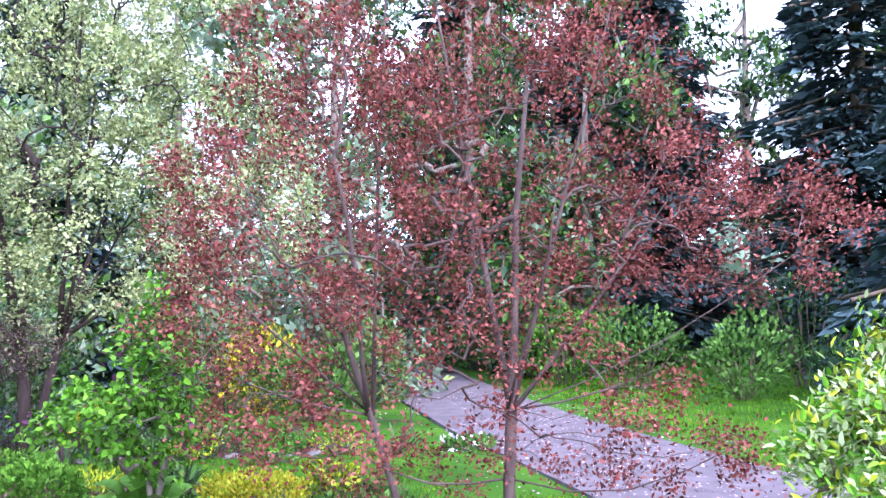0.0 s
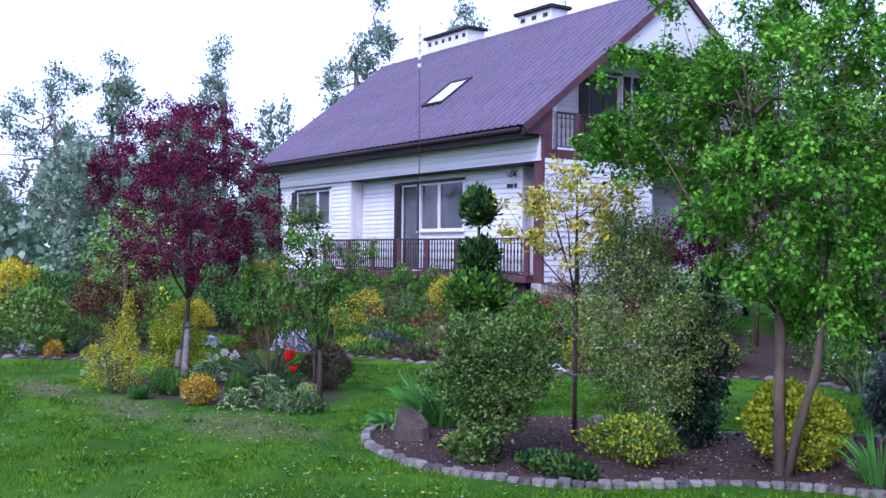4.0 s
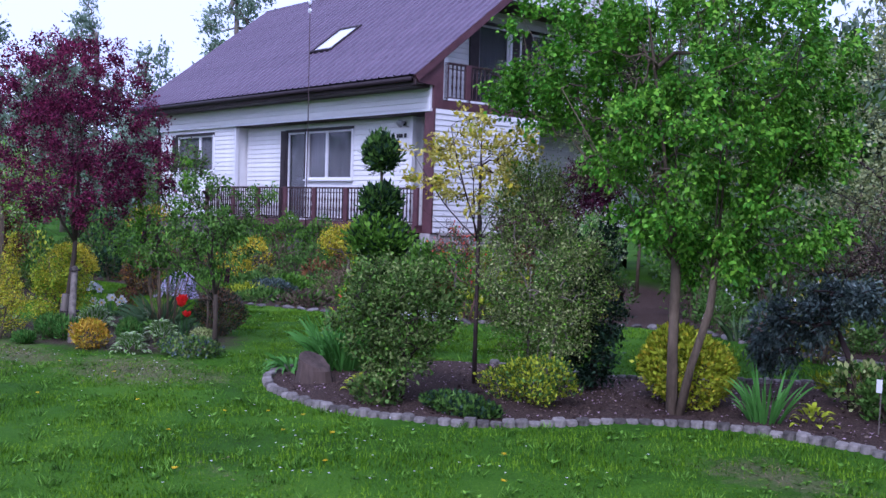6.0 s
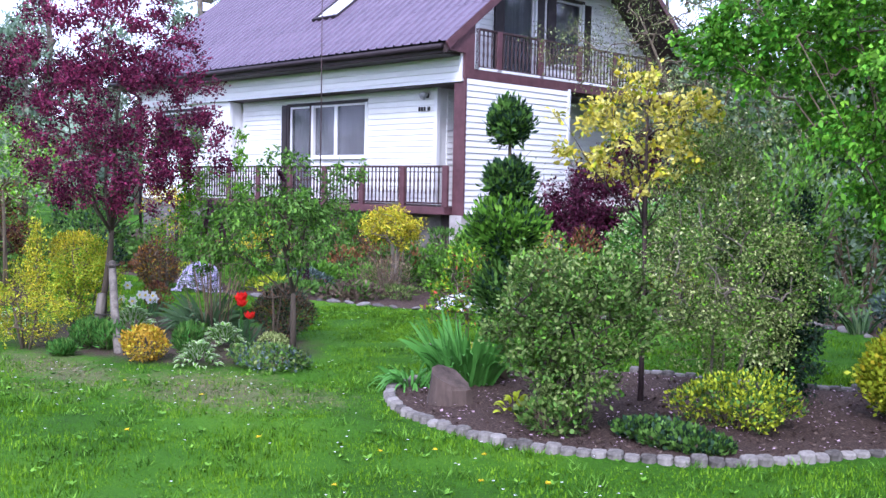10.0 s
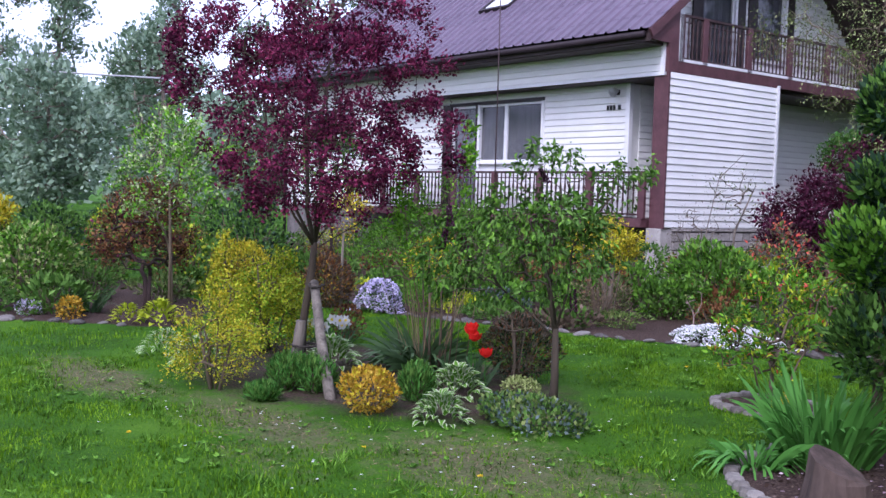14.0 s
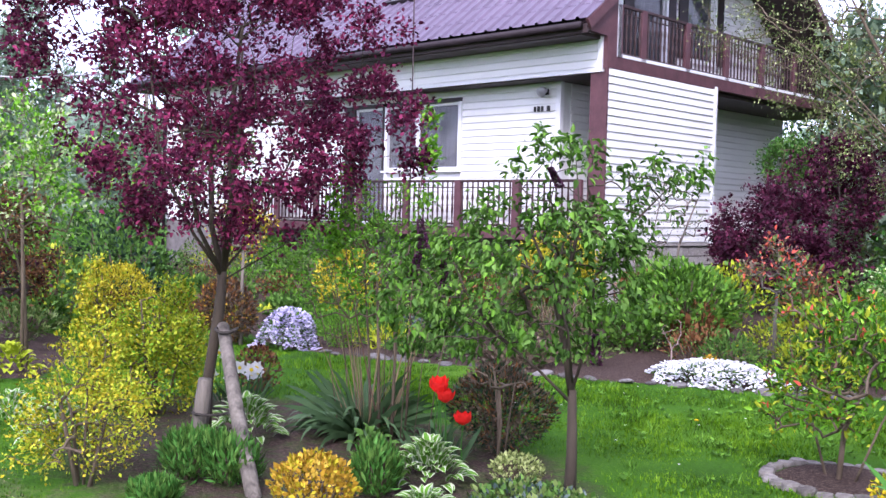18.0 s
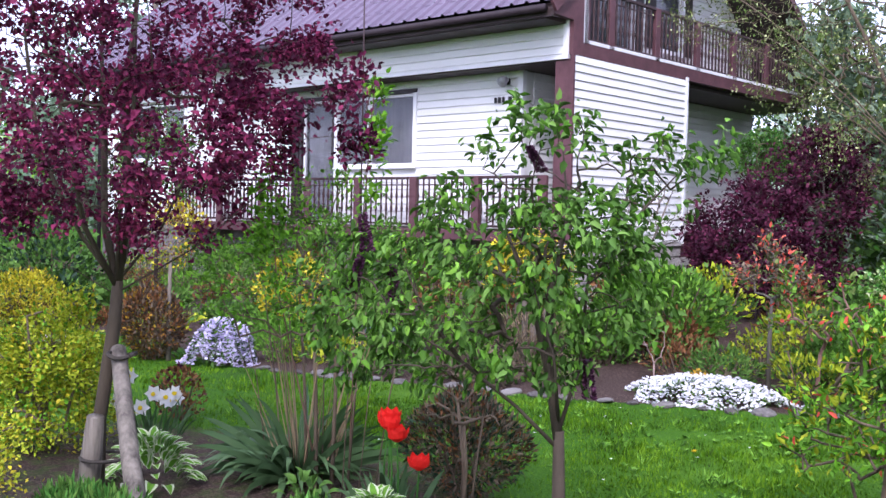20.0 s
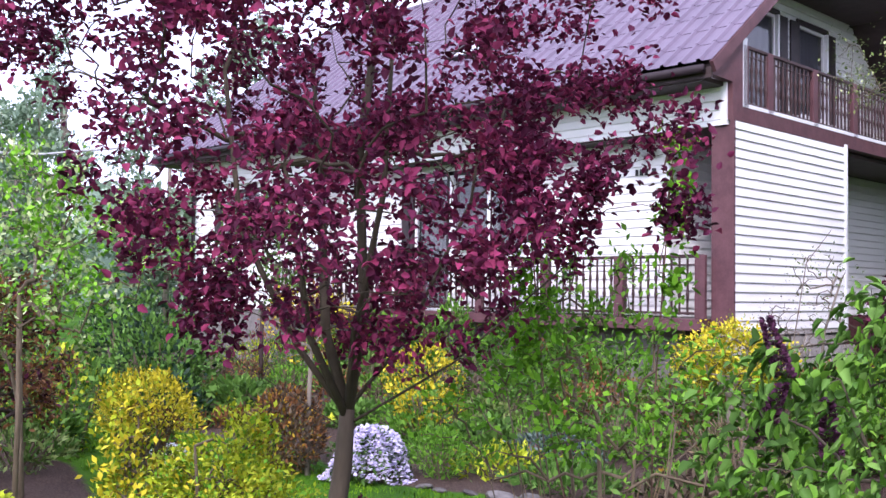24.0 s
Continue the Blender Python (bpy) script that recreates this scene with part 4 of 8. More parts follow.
# windows and doors
def window(name, a0, a1, z0, z1, at, facing, splits, label, curtain=True, mat=None):
    """Casements side by side; splits are shares of the width."""
    ob = thing(name, 0, 0, 0, label, "window" if name.startswith("window") else "door", kind="structure")
    def bx(nm, u0, v0, u1, v1, d0, d1, mt, par=ob):
        if facing == "front":
            return part(nm, box_bm(u0, at + d0, v0, u1, at + d1, v1), mt, par)
        return part(nm, box_bm(at - d1, u0, v0, at - d0, u1, v1), mt, par)
    fm = mat or TRIM
    bx("outer_frame", a0 - 0.07, z1, a1 + 0.07, z1 + 0.07, -0.05, 0.1, FRAME_DARK)
    bx("outer_frame", a0 - 0.07, z0, a0, z1, -0.05, 0.1, FRAME_DARK); bx("outer_frame", a1, z0, a1 + 0.07, z1, -0.05, 0.1, fm)
    bx("sill", a0 - 0.08, z0 - 0.035, a1 + 0.08, z0, -0.07, 0.1, fm)
    edges = [a0 + (a1 - a0) * s for s in splits]
    for u0, u1 in zip(edges, edges[1:]):
        bm = bmesh.new()
        for b0, v0, b1, v1 in ((u0 + 0.004, z0 + 0.004, u0 + 0.05, z1 - 0.004), (u1 - 0.05, z0 + 0.004, u1 - 0.004, z1 - 0.004), (u0 + 0.05, z1 - 0.05, u1 - 0.05, z1 - 0.004), (u0 + 0.05, z0 + 0.004, u1 - 0.05, z0 + 0.06)):
            if facing == "front":
                box_bm(b0, at, v0, b1, at + 0.07, v1, bm=bm)
            else:
                box_bm(at - 0.07, b0, v0, at, b1, v1, bm=bm)
        c = part("casement", bm, fm, ob)
        g = bx("pane", u0 + 0.05, z0 + 0.06, u1 - 0.05, z1 - 0.05, 0.03, 0.036, GLASS, c)
        bx("handle", u1 - 0.035, (z0 + z1) / 2 - 0.06, u1 - 0.018, (z0 + z1) / 2 + 0.06, -0.02, 0.0, PLASTIC_WHITE, c)
        g.visible_shadow = False
    if curtain:
        n = 90
        U = np.linspace(a0 + 0.03, a1 - 0.03, n)
        dep = 0.12 + 0.045 * np.sin(U * 48) + 0.02 * np.sin(U * 23)
        lo = np.stack((U, at + dep, np.full(n, z0 + 0.06)), 1) if facing == "front" else np.stack((at - dep, U, np.full(n, z0 + 0.06)), 1)
        hi = lo.copy(); hi[:, 2] = z1 - 0.05
        V = np.concatenate((lo, hi)); i = np.arange(n - 1)
        arr_part("curtain", V, np.stack((i, i + 1, i + n + 1, i + n), 1), CURTAIN, ob, "pale net curtain", smooth=True)
    return ob


window("door_1", DOOR[0] + 0.28, DOOR[1], DOOR[2], DOOR[3], W0, "front", (0, 1), "glazed white terrace door with net curtain")
tagged(hbox("shutter", DOOR[0], W0 - 0.06, FLOOR, DOOR[0] + 0.2, W0 + 0.1, DOOR[3] + 0.05, FRAME_DARK), "dark shutter beside the terrace door")
window("window_1", *WIN, W0, "front", (0, 0.44, 1), "two pane white window with net curtains on the terrace")
window("window_2", *LWIN, F0 + 0.09, "front", (0, 0.62, 1), "white framed window in the projecting front wall")
hbox("shutter", LWIN[0] - 0.26, F0 + 0.03, LWIN[2], LWIN[0] - 0.06, F0 + 0.09, LWIN[3], FRAME_DARK)

# upper gable, set back behind the balcony
BX = G - 1.2
def gable_slope(z, a0, a1):
    k = (RZ - z) / (RZ - EZ) * (RY - EY)
    return max(a0, RY - k + 0.15), min(a1, RY + k - 0.15)


BD1, BD2 = (15.95, 17.0, 4.12, 6.15), (17.75, 18.75, 4.6, 6.15)
wall_with_holes("gable_wall", 13.9, 21.7, 4.1, 4.9, [(BD1[0], BD1[1], 4.12, 4.9), (BD2[0], BD2[1], 4.6, 4.9)], "x", BX, 0.2, SIDING)
bm = bmesh.new()
for lo, hi in ((14.9, BD1[0]), (BD1[1], BD2[0]), (BD2[1], 20.7)):
    ys = np.linspace(lo, hi, 6)
    for a, b in zip(ys, ys[1:]):
        za = RZ - 0.25 - abs((a + b) / 2 - RY) * (RZ - EZ) / (RY - EY)
        if za > 4.95:
            box_bm(BX - 0.2, a, 4.9, BX, b, za, bm=bm)
for a, b in ((BD1[0], BD1[1]), (BD2[0], BD2[1])):
    box_bm(BX - 0.2, a, 6.15, BX, b, RZ - 0.25 - abs(max(abs(a - RY), abs(b - RY))) * (RZ - EZ) / (RY - EY), bm=bm)
ob = part("gable_wall", bm, SIDING, house, "white boarded gable behind the balcony"); ob.matrix_basis = house_inv.copy()
clad(13.9, 21.7, 4.12, 7.9, BX, "side", [pad(BD1), pad(BD2)], gable_slope)
window("door_2", *BD1, BX, "side", (0, 1), "balcony door with white frame and dark shutters", True)
window("window_3", *BD2, BX, "side", (0, 1), "balcony window with white frame and dark shutters", True)
for a, b, z0 in ((BD1[0] - 0.32, BD1[0] - 0.08, 4.15), (BD1[1] + 0.08, BD1[1] + 0.32, 4.15), (BD2[0] - 0.32, BD2[0] - 0.08, 4.6), (BD2[1] + 0.08, BD2[1] + 0.32, 4.6)):
    hbox("shutter", BX + 0.032, a, z0, BX + 0.06, b, 6.15, FRAME_DARK)
hbox("balcony_slab", BX, 13.7, 3.9, G + 0.01, 21.9, 4.06, BROWN, "red brown balcony edge")
hbox("balcony_edge", G - 0.16, 13.56, 3.86, G + 0.02, 21.9, 3.9, BROWN)
hbox("balcony_trim", G - 0.05, 13.82, 4.06, G + 0.015, 13.93, 4.98, TRIM)
hbox("balcony_trim", G - 0.05, 13.93, 4.06, G + 0.015, 21.6, 4.11, TRIM)
# red brown cheeks between balcony and eave
for sgn in (-1, 1):
    bm = bmesh.new()
    y0 = RY + sgn * (RY - EY - 0.03)
    y1 = RY + sgn * (RY - 13.82)
    pts = [(y0, 4.42), (y0, 4.37), (RY + sgn * (RY - 13.56), 4.35), (RY + sgn * (RY - 13.56), 3.9), (y1, 3.9), (y1, RZ - 0.12 - (RY - 13.82) * (RZ - EZ) / (RY - EY))]
    va = [bm.verts.new((G - 0.09, y, z)) for y, z in pts]; vb = [bm.verts.new((G + 0.012, y, z)) for y, z in pts]
    bm.faces.new(va); bm.faces.new(vb[::-1])
    for i in range(len(pts)):
        bm.faces.new((va[i], vb[i], vb[(i + 1) % len(pts)], va[(i + 1) % len(pts)]))
    bmesh.ops.recalc_face_normals(bm, faces=bm.faces)
    ob = part("gable_cheek", bm, BROWN, house, "red brown boarded cheek"); ob.matrix_basis = house_inv.copy()
# white gable top over the balcony
bm = bmesh.new()
zt = 6.55
kk = (RZ - 0.12 - zt) * (RY - EY) / (RZ - EZ)
pts = [(RY - kk, zt), (RY + kk, zt), (RY, RZ - 0.12)]
va = [bm.verts.new((G - 0.06, y, z)) for y, z in pts]; vb = [bm.verts.new((G + 0.0, y, z)) for y, z in pts]
bm.faces.new(va); bm.faces.new(vb[::-1])
for i in range(3):
    bm.faces.new((va[i], vb[i], vb[(i + 1) % 3], va[(i + 1) % 3]))
bmesh.ops.recalc_face_normals(bm, faces=bm.faces)
ob = part("gable_top", bm, SIDING, house, "white gable top"); ob.matrix_basis = house_inv.copy()
hbox("loggia_ceiling", BX, RY - kk, zt - 0.05, G - 0.06, RY + kk, zt, SOFFIT)

# roof of ribbed sheet panels
SL = math.hypot(RY - EY, RZ - EZ)
ANG = math.degrees(math.atan2(RZ - EZ, RY - EY))
X0, X1 = -31.4, G + 0.06
NP = 26
PW = (X1 - X0) / NP
bm = bmesh.new()
prof = [(0.0, 0.0), (0.08, 0.0), (0.13, 0.035), (0.19, 0.035), (0.24, 0.0), (0.5, 0.0), (0.58, 0.0), (0.63, 0.035), (0.69, 0.035), (0.74, 0.0), (1.0, 0.0)]
stepsn = 12
rows = []
for i in range(stepsn):
    for e in (0, 1):
        s = (i + e) / stepsn * SL
        lift = 0.006 * (1 - e)
        rows.append([bm.verts.new((u * PW, s, h + lift)) for u, h in prof])
for a, b in zip(rows, rows[1:]):
    for k in range(len(prof) - 1):
        bm.faces.new((a[k], a[k + 1], b[k + 1], b[k]))
roof_me = bpy.data.meshes.new("roof_panel")
bm.to_mesh(roof_me); bm.free(); roof_me.materials.append(ROOF)
roof = hbox("roof", X0, RY - 0.05, RZ - 0.12, X1, RY + 0.05, RZ - 0.02, SOFFIT, "purple brown sheet metal roof")
for sgn in (1, -1):
    for i in range(NP):
        base = Matrix.Translation((X0 + i * PW, EY - 0.06, EZ + 0.03)) @ pose(0, 0, 0, ANG, 0, 0) if sgn == 1 else Matrix.Translation((X0 + (i + 1) * PW, 2 * RY - EY + 0.06, EZ + 0.03)) @ pose(0, 0, 0, 0, 0, 180) @ pose(0, 0, 0, ANG, 0, 0)
        mesh_part("roof_panel", roof_me, roof, base)
    bm = box_bm(0, 0, -0.10, X1 - X0, SL, -0.01)
    deck = part("roof_deck", bm, SOFFIT, roof)
    deck.matrix_basis = Matrix.Translation((X0, EY, EZ)) @ pose(0, 0, 0, ANG, 0, 0) if sgn == 1 else Matrix.Translation((X1, 2 * RY - EY, EZ)) @ pose(0, 0, 0, 0, 0, 180) @ pose(0, 0, 0, ANG, 0, 0)
    for xx in (X1 - 0.03, X0 - 0.02):
        rk = part("rake_board", box_bm(0, -0.05, -0.1, 0.05, SL, 0.05), BROWN, roof)
        rk.matrix_basis = Matrix.Translation((xx, EY, EZ)) @ pose(0, 0, 0, ANG, 0, 0) if sgn == 1 else Matrix.Translation((xx + 0.05, 2 * RY - EY, EZ)) @ pose(0, 0, 0, 0, 0, 180) @ pose(0, 0, 0, ANG, 0, 0)
part("ridge_cap", tube_bm([(X0, RY, RZ + 0.03), (X1, RY, RZ + 0.03)], [0.09, 0.09], 8), ROOF, roof, smooth=True)
hbox("eave_soffit", X0, EY + 0.02, 4.30, G - 0.1, F0, 4.36, SOFFIT, "dark brown eave")
hbox("eave_board", X0, EY - 0.02, 4.32, X1 - 0.03, EY + 0.02, 4.46, SOFFIT)
part("gutter", tube_bm([(X0, EY - 0.09, 4.45), (X1 - 0.1, EY - 0.09, 4.43)], [0.056, 0.056], 10), GUTTER, roof, "dark rain gutter", smooth=True)
part("downpipe", tube_bm([(XL + 0.1, EY - 0.05, 4.42), (XL + 0.05, F0 - 0.02, 4.05), (XL + 0.05, F0 - 0.02, 0.1)], [0.045, 0.045, 0.045], 8), GUTTER, roof, smooth=True)

# roof window, chimneys, number, lamp, mast
sy = 14.55
sz = EZ + (sy - EY) * (RZ - EZ) / (RY - EY)
skyl = thing("roof_window", -22.5, sy, sz + 0.05, "pale roof window in a dark frame, slightly proud of the roof", "window")
skyl.matrix_basis = Matrix.Translation((-23.2, sy, sz + 0.05)) @ pose(0, 0, 0, ANG, 0, 0)
part("frame", box_bm(-0.5, -0.08, -0.02, 0.5, 0.0, 0.1), GUTTER, skyl); part("frame", box_bm(-0.5, 1.1, -0.02, 0.5, 1.18, 0.1), GUTTER, skyl)
part("frame", box_bm(-0.5, 0, -0.02, -0.42, 1.1, 0.1), GUTTER, skyl); part("frame", box_bm(0.42, 0, -0.02, 0.5, 1.1, 0.1), GUTTER, skyl)
part("pane", box_bm(-0.42, 0.0, 0.03, 0.42, 1.1, 0.07), DARKGLASS, skyl)


def chimney(x, w, h, slots, label):
    ob = thing("chimney", x, RY + 0.3, RZ - 0.5, label, "chimney", "roof chimneys")
    part("shaft", box_bm(-w / 2, -0.3, 0, w / 2, 0.3, h), TRIM, ob)
    part("cap", box_bm(-w / 2 - 0.1, -0.4, h, w / 2 + 0.1, 0.4, h + 0.1, 0.02), GUTTER, ob, "dark metal cap")
    for i in range(slots):
        u = -w / 2 + w * (i + 0.5) / slots
        part("vent", box_bm(u - w / slots * 0.2, -0.312, h - 0.22, u + w / slots * 0.2, -0.302, h - 0.1), SOFFIT, ob)
    return ob


chimney(-27.4, 2.3, 1.05, 6, "wide white chimney with a row of vents")
chimney(-23.0, 1.5, 0.95, 3, "white chimney with a dark cap")
plate = thing("house_number", -19.1, W0 - 0.045, 3.34, "black house number bars on the white boards", "sign")
for k, w in ((-0.14, 0.05), (-0.06, 0.065), (0.02, 0.05), (0.15, 0.08)):
    part("numeral_bar", box_bm(k - w * 0.36, -0.012, -0.045, k + w * 0.36, 0.012, 0.045), BLACK, plate)
lamp = thing("wall_lamp", -19.0, W0 - 0.03, 3.62, "small dark outdoor wall lamp, switched off", "lamp")
part("bracket", box_bm(-0.05, -0.03, -0.05, 0.05, 0.0, 0.05, 0.01), BLACK, lamp)
part("shade", tube_bm([(0, -0.02, 0.03), (0, -0.1, 0.02), (0, -0.17, -0.03)], [0.03, 0.07, 0.09], 10), WIRE, lamp, "grey metal shade", True)
mast = thing("mast", -20.62, 12.4, ground_z(-20.62, 12.4), "thin dark pole with a string of insulators near its top", "pole")
part("pole", tube_bm([(0, 0, -0.1), (0, 0, 3.5), (-0.03, 0, 7.0)], [0.014, 0.012, 0.010], 8), IRON, mast, smooth=True)
for i in range(5):
    part("insulator", tube_bm([(-0.03, 0, 6.0 + i * 0.19), (-0.03, 0, 6.05 + i * 0.19), (-0.03, 0, 6.1 + i * 0.19)], [0.03, 0.05, 0.03], 8), PLASTIC_WHITE, mast)

# ---- front bed ----
def along(points, step):
    """Even steps along a rounded line: place and heading."""
    P = np.array(points, float)
    out = []
    for a in range(len(P) - 1):
        p0, p1, p2, p3 = P[max(a - 1, 0)], P[a], P[a + 1], P[min(a + 2, len(P) - 1)]
        for t in np.linspace(0, 1, 24, endpoint=False):
            out.append(0.5 * (2 * p1 + (p2 - p0) * t + (2 * p0 - 5 * p1 + 4 * p2 - p3) * t * t + (3 * p1 - p0 - 3 * p2 + p3) * t ** 3))
    out.append(P[-1])
    out = np.array(out)
    s = np.concatenate(([0], np.cumsum(np.linalg.norm(np.diff(out, axis=0), axis=1))))
    q = np.arange(0, s[-1], step)
    X, Y = np.interp(q, s, out[:, 0]), np.interp(q, s, out[:, 1])
    h = np.degrees(np.arctan2(np.gradient(Y), np.gradient(X)))
    return list(zip(X, Y, h))


kerb_me = bpy.data.meshes.new("kerb_block")
bm = bmesh.new()
outline = [(-0.058, 0.03), (-0.058, -0.02), (-0.045, -0.05), (-0.018, -0.066), (0.018, -0.066), (0.045, -0.05), (0.058, -0.02), (0.058, 0.03), (0.0, 0.045)]
lo = [bm.verts.new((x, y, -0.12)) for x, y in outline]
mid = [bm.verts.new((x, y, 0.066)) for x, y in outline]
top = [bm.verts.new((x * 0.84, y * 0.8, 0.084)) for x, y in outline]
for a, b in ((lo, mid), (mid, top)):
    for k in range(len(a)):
        bm.faces.new((a[k], a[(k + 1) % len(a)], b[(k + 1) % len(a)], b[k]))
bm.faces.new(top)
bm.to_mesh(kerb_me); bm.free(); kerb_me.materials.append(CONCRETE)


def kerb(points, label, step=0.106, scale=0.9, low=0.012):
    rk = random.Random(len(points))
    ob = thing("kerb", 0, 0, 0, label, "kerb", "bed kerbs")
    for x, y, h in along(points, step):
        mesh_part("kerb_block", kerb_me, ob, Matrix.Translation((x, y, ground_z(x, y) - low + rk.uniform(-0.018, 0.012))) @ pose(0, 0, 0, rk.uniform(-4, 4), rk.uniform(-3, 3), h + rk.uniform(-5, 5)) @ Matrix.Diagonal((scale, scale, scale, 1)))
    return ob


kerb(FRONT_EDGE, "curved edging of rounded grey concrete blocks along the lawn")
kerb(BACK_EDGE[2:8], "low edging of grey concrete blocks behind the bed")
kerb([(-10.7 + 0.41 * math.cos(a), 6.75 + 0.41 * math.sin(a)) for a in np.linspace(0.3, 0.3 + math.tau, 20)], "ring of grey edging blocks round the azalea", low=0.035)

# tree stump
st = thing("tree_stump", -8.94, 4.77, ground_z(-8.94, 4.77), "weathered brown tree stump with a slanting cut top", "stump")
bm = bmesh.new()
rk = random.Random(3)
rings = []
for z, r in ((-0.05, 0.205), (0.06, 0.18), (0.14, 0.165), (0.23, 0.15)):
    ring = []
    for k in range(18):
        a = k * math.tau / 18
        rr = r * (1 + 0.1 * math.sin(3 * a + 0.6) + 0.05 * math.sin(7 * a) + rk.uniform(-0.02, 0.02))
        zz = z + (-0.08 * math.cos(a - 0.2) if z > 0.2 else 0)
        ring.append(bm.verts.new((rr * math.cos(a), rr * math.sin(a), zz)))
    rings.append(ring)
for a, b in zip(rings, rings[1:]):
    for k in range(18):
        bm.faces.new((a[k], a[(k + 1) % 18], b[(k + 1) % 18], b[k]))
bm.faces.new(rings[-1])
part("wood", bm, STUMP_WOOD, st)

# tree with the twin trunk and round crown
plant("green_crown_tree", -5.86, 6.42, "bright green round crowned tree on two slim trunks", "tree",
      [[(0, 0, -0.1), (-0.02, 0, 0.6), (-0.05, 0.05, 1.2), (-0.09, 0.08, 1.5)],
       [(0.04, 0.02, -0.05), (0.14, 0.05, 0.45), (0.28, 0.09, 0.95), (0.32, 0.11, 1.4)]]
      + fan((-0.07, 0.06, 1.35), ((-1.2, -0.8, 3.5), (-0.75, -0.5, 4.1), (-0.3, 0.3, 4.4), (-0.8, 0.4, 3.2), (-0.6, -0.9, 2.8), (-0.2, -0.3, 3.6))) + fan((0.31, 0.1, 1.3), ((0.4, 0.3, 4.5), (0.9, 0.7, 4.0), (1.2, 0.8, 3.2), (0.7, -0.6, 3.4), (1.0, 0.2, 2.4), (0.2, 0.6, 3.8))),
      [(0.1, 0.1, 1.75, 0.75, 0.75, 0.42), (0.05, 0.1, 2.45, 1.1, 1.1, 0.65), (0.1, 0.15, 3.2, 1.25, 1.25, 0.7), (0.15, 0.1, 3.75, 0.6, 0.6, 0.4), (-0.85, -0.4, 3.1, 0.65, 0.6, 0.6), (0.75, 0.45, 2.5, 0.55, 0.55, 0.5), (0.75, 0.55, 1.6, 0.5, 0.45, 0.28), (-1.05, -0.6, 2.8, 0.5, 0.5, 0.35), (0.3, 0.2, 1.35, 0.45, 0.45, 0.22),
       (-0.7, -0.5, 4.1, 0.16, 0.16, 0.4), (-0.25, -0.1, 4.45, 0.16, 0.16, 0.4), (0.35, 0.3, 4.5, 0.16, 0.16, 0.42), (0.8, 0.6, 4.1, 0.18, 0.18, 0.4), (-1.2, -0.8, 3.6, 0.18, 0.18, 0.35)],
      BARK, [(LEAF["emerald"], 0.4), (LEAF["fresh"], 0.35), (LEAF["bright"], 0.25)], 11, points=620, per=115, size=0.050, aspect=0.62, spread=0.058, droop=0.45, fold=0.28, tip=0.0016, thick=0.045, rise=0.6, wander=0.05, tuft_at=0.72, stem=0.6)
mound("golden_privet", -6.06, 6.9, 1.02, 0.95, 0.72, "clipped globe of golden yellow privet round the trunks", "shrub", [(LEAF["lime"], 0.85), (LEAF["golden"], 0.15)], 12, 8200, 0.040, 0.62, bumpy=0.2, lumps=14)
mound("privet_shrub", -6.35, 7.15, 0.42, 0.4, 0.5, "small dark green shrub behind the golden globe", "shrub", LEAF["mid"], 13, 700, 0.045)
plant("evergreen_bush", -7.82, 4.90, "dense dull green small leaved evergreen bush", "shrub",
      [[(0.1, 0, -0.05), (0.12, 0.02, 0.4)], [(-0.1, 0.05, -0.05), (-0.2, 0.05, 0.4)], [(0, -0.05, -0.05), (0.05, -0.1, 0.4)]],
      [(-0.05, 0, 0.74, 0.6, 0.5, 0.36), (-0.16, 0, 1.08, 0.42, 0.4, 0.22), (0.24, 0.05, 1.0, 0.42, 0.4, 0.28), (0.1, -0.1, 0.42, 0.36, 0.32, 0.22), (-0.45, -0.1, 0.7, 0.22, 0.25, 0.2), (0.5, 0.05, 0.75, 0.2, 0.25, 0.22)],
      BARK_DARK, [(LEAF["small"], 0.6), (LEAF["mid"], 0.25), (LEAF["bright"], 0.15)], 14, points=440, per=32, size=0.040, spread=0.045, tip=0.0022, thick=0.018)
plant("variegated_bush", -7.47, 6.32, "tall loose bush with small cream edged leaves", "shrub",
      [[(0.05, 0, -0.05), (0.1, 0.0, 0.6)], [(-0.05, 0.05, -0.05), (-0.2, 0.1, 0.7)], [(0, -0.05, -0.05), (0.05, -0.1, 0.7), (0.05, -0.1, 1.2)], [(0.1, 0.05, -0.05), (0.3, 0.05, 0.7)]],
      [(0, 0, 1.2, 0.68, 0.6, 0.6), (-0.06, 0, 1.7, 0.5, 0.45, 0.4), (-0.05, 0, 2.05, 0.3, 0.3, 0.26), (0.1, 0, 0.72, 0.6, 0.5, 0.4), (0.4, 0.1, 1.1, 0.42, 0.4, 0.4)],
      BARK_GREY, [(LEAF["variegated"], 0.34), (LEAF["fresh"], 0.16), (LEAF["small"], 0.5)], 15, points=520, per=56, size=0.029, spread=0.06, tip=0.0022, thick=0.016, droop=0.1)
plant("dark_conifer_shrub", -7.12, 6.85, "dark green upright conifer among paler bushes", "shrub",
      [[(0, 0, -0.05), (0, 0, 0.9), (0, 0, 1.5)]], [(0, 0, 1.35, 0.26, 0.26, 0.4), (0.05, 0, 0.8, 0.3, 0.3, 0.45), (0, 0, 0.35, 0.3, 0.3, 0.3)], BARK_DARK, LEAF["dark"], 16, points=120, per=50, size=0.045, spread=0.05, thick=0.03)
mound("gold_edged_euonymus", -6.95, 5.74, 1.1, 0.66, 0.42, "low sprawling shrub with gold edged leaves", "shrub", [(LEAF["lime"], 0.55), (LEAF["mid"], 0.45)], 17, 3600, 0.034, bumpy=0.45, lumps=10)
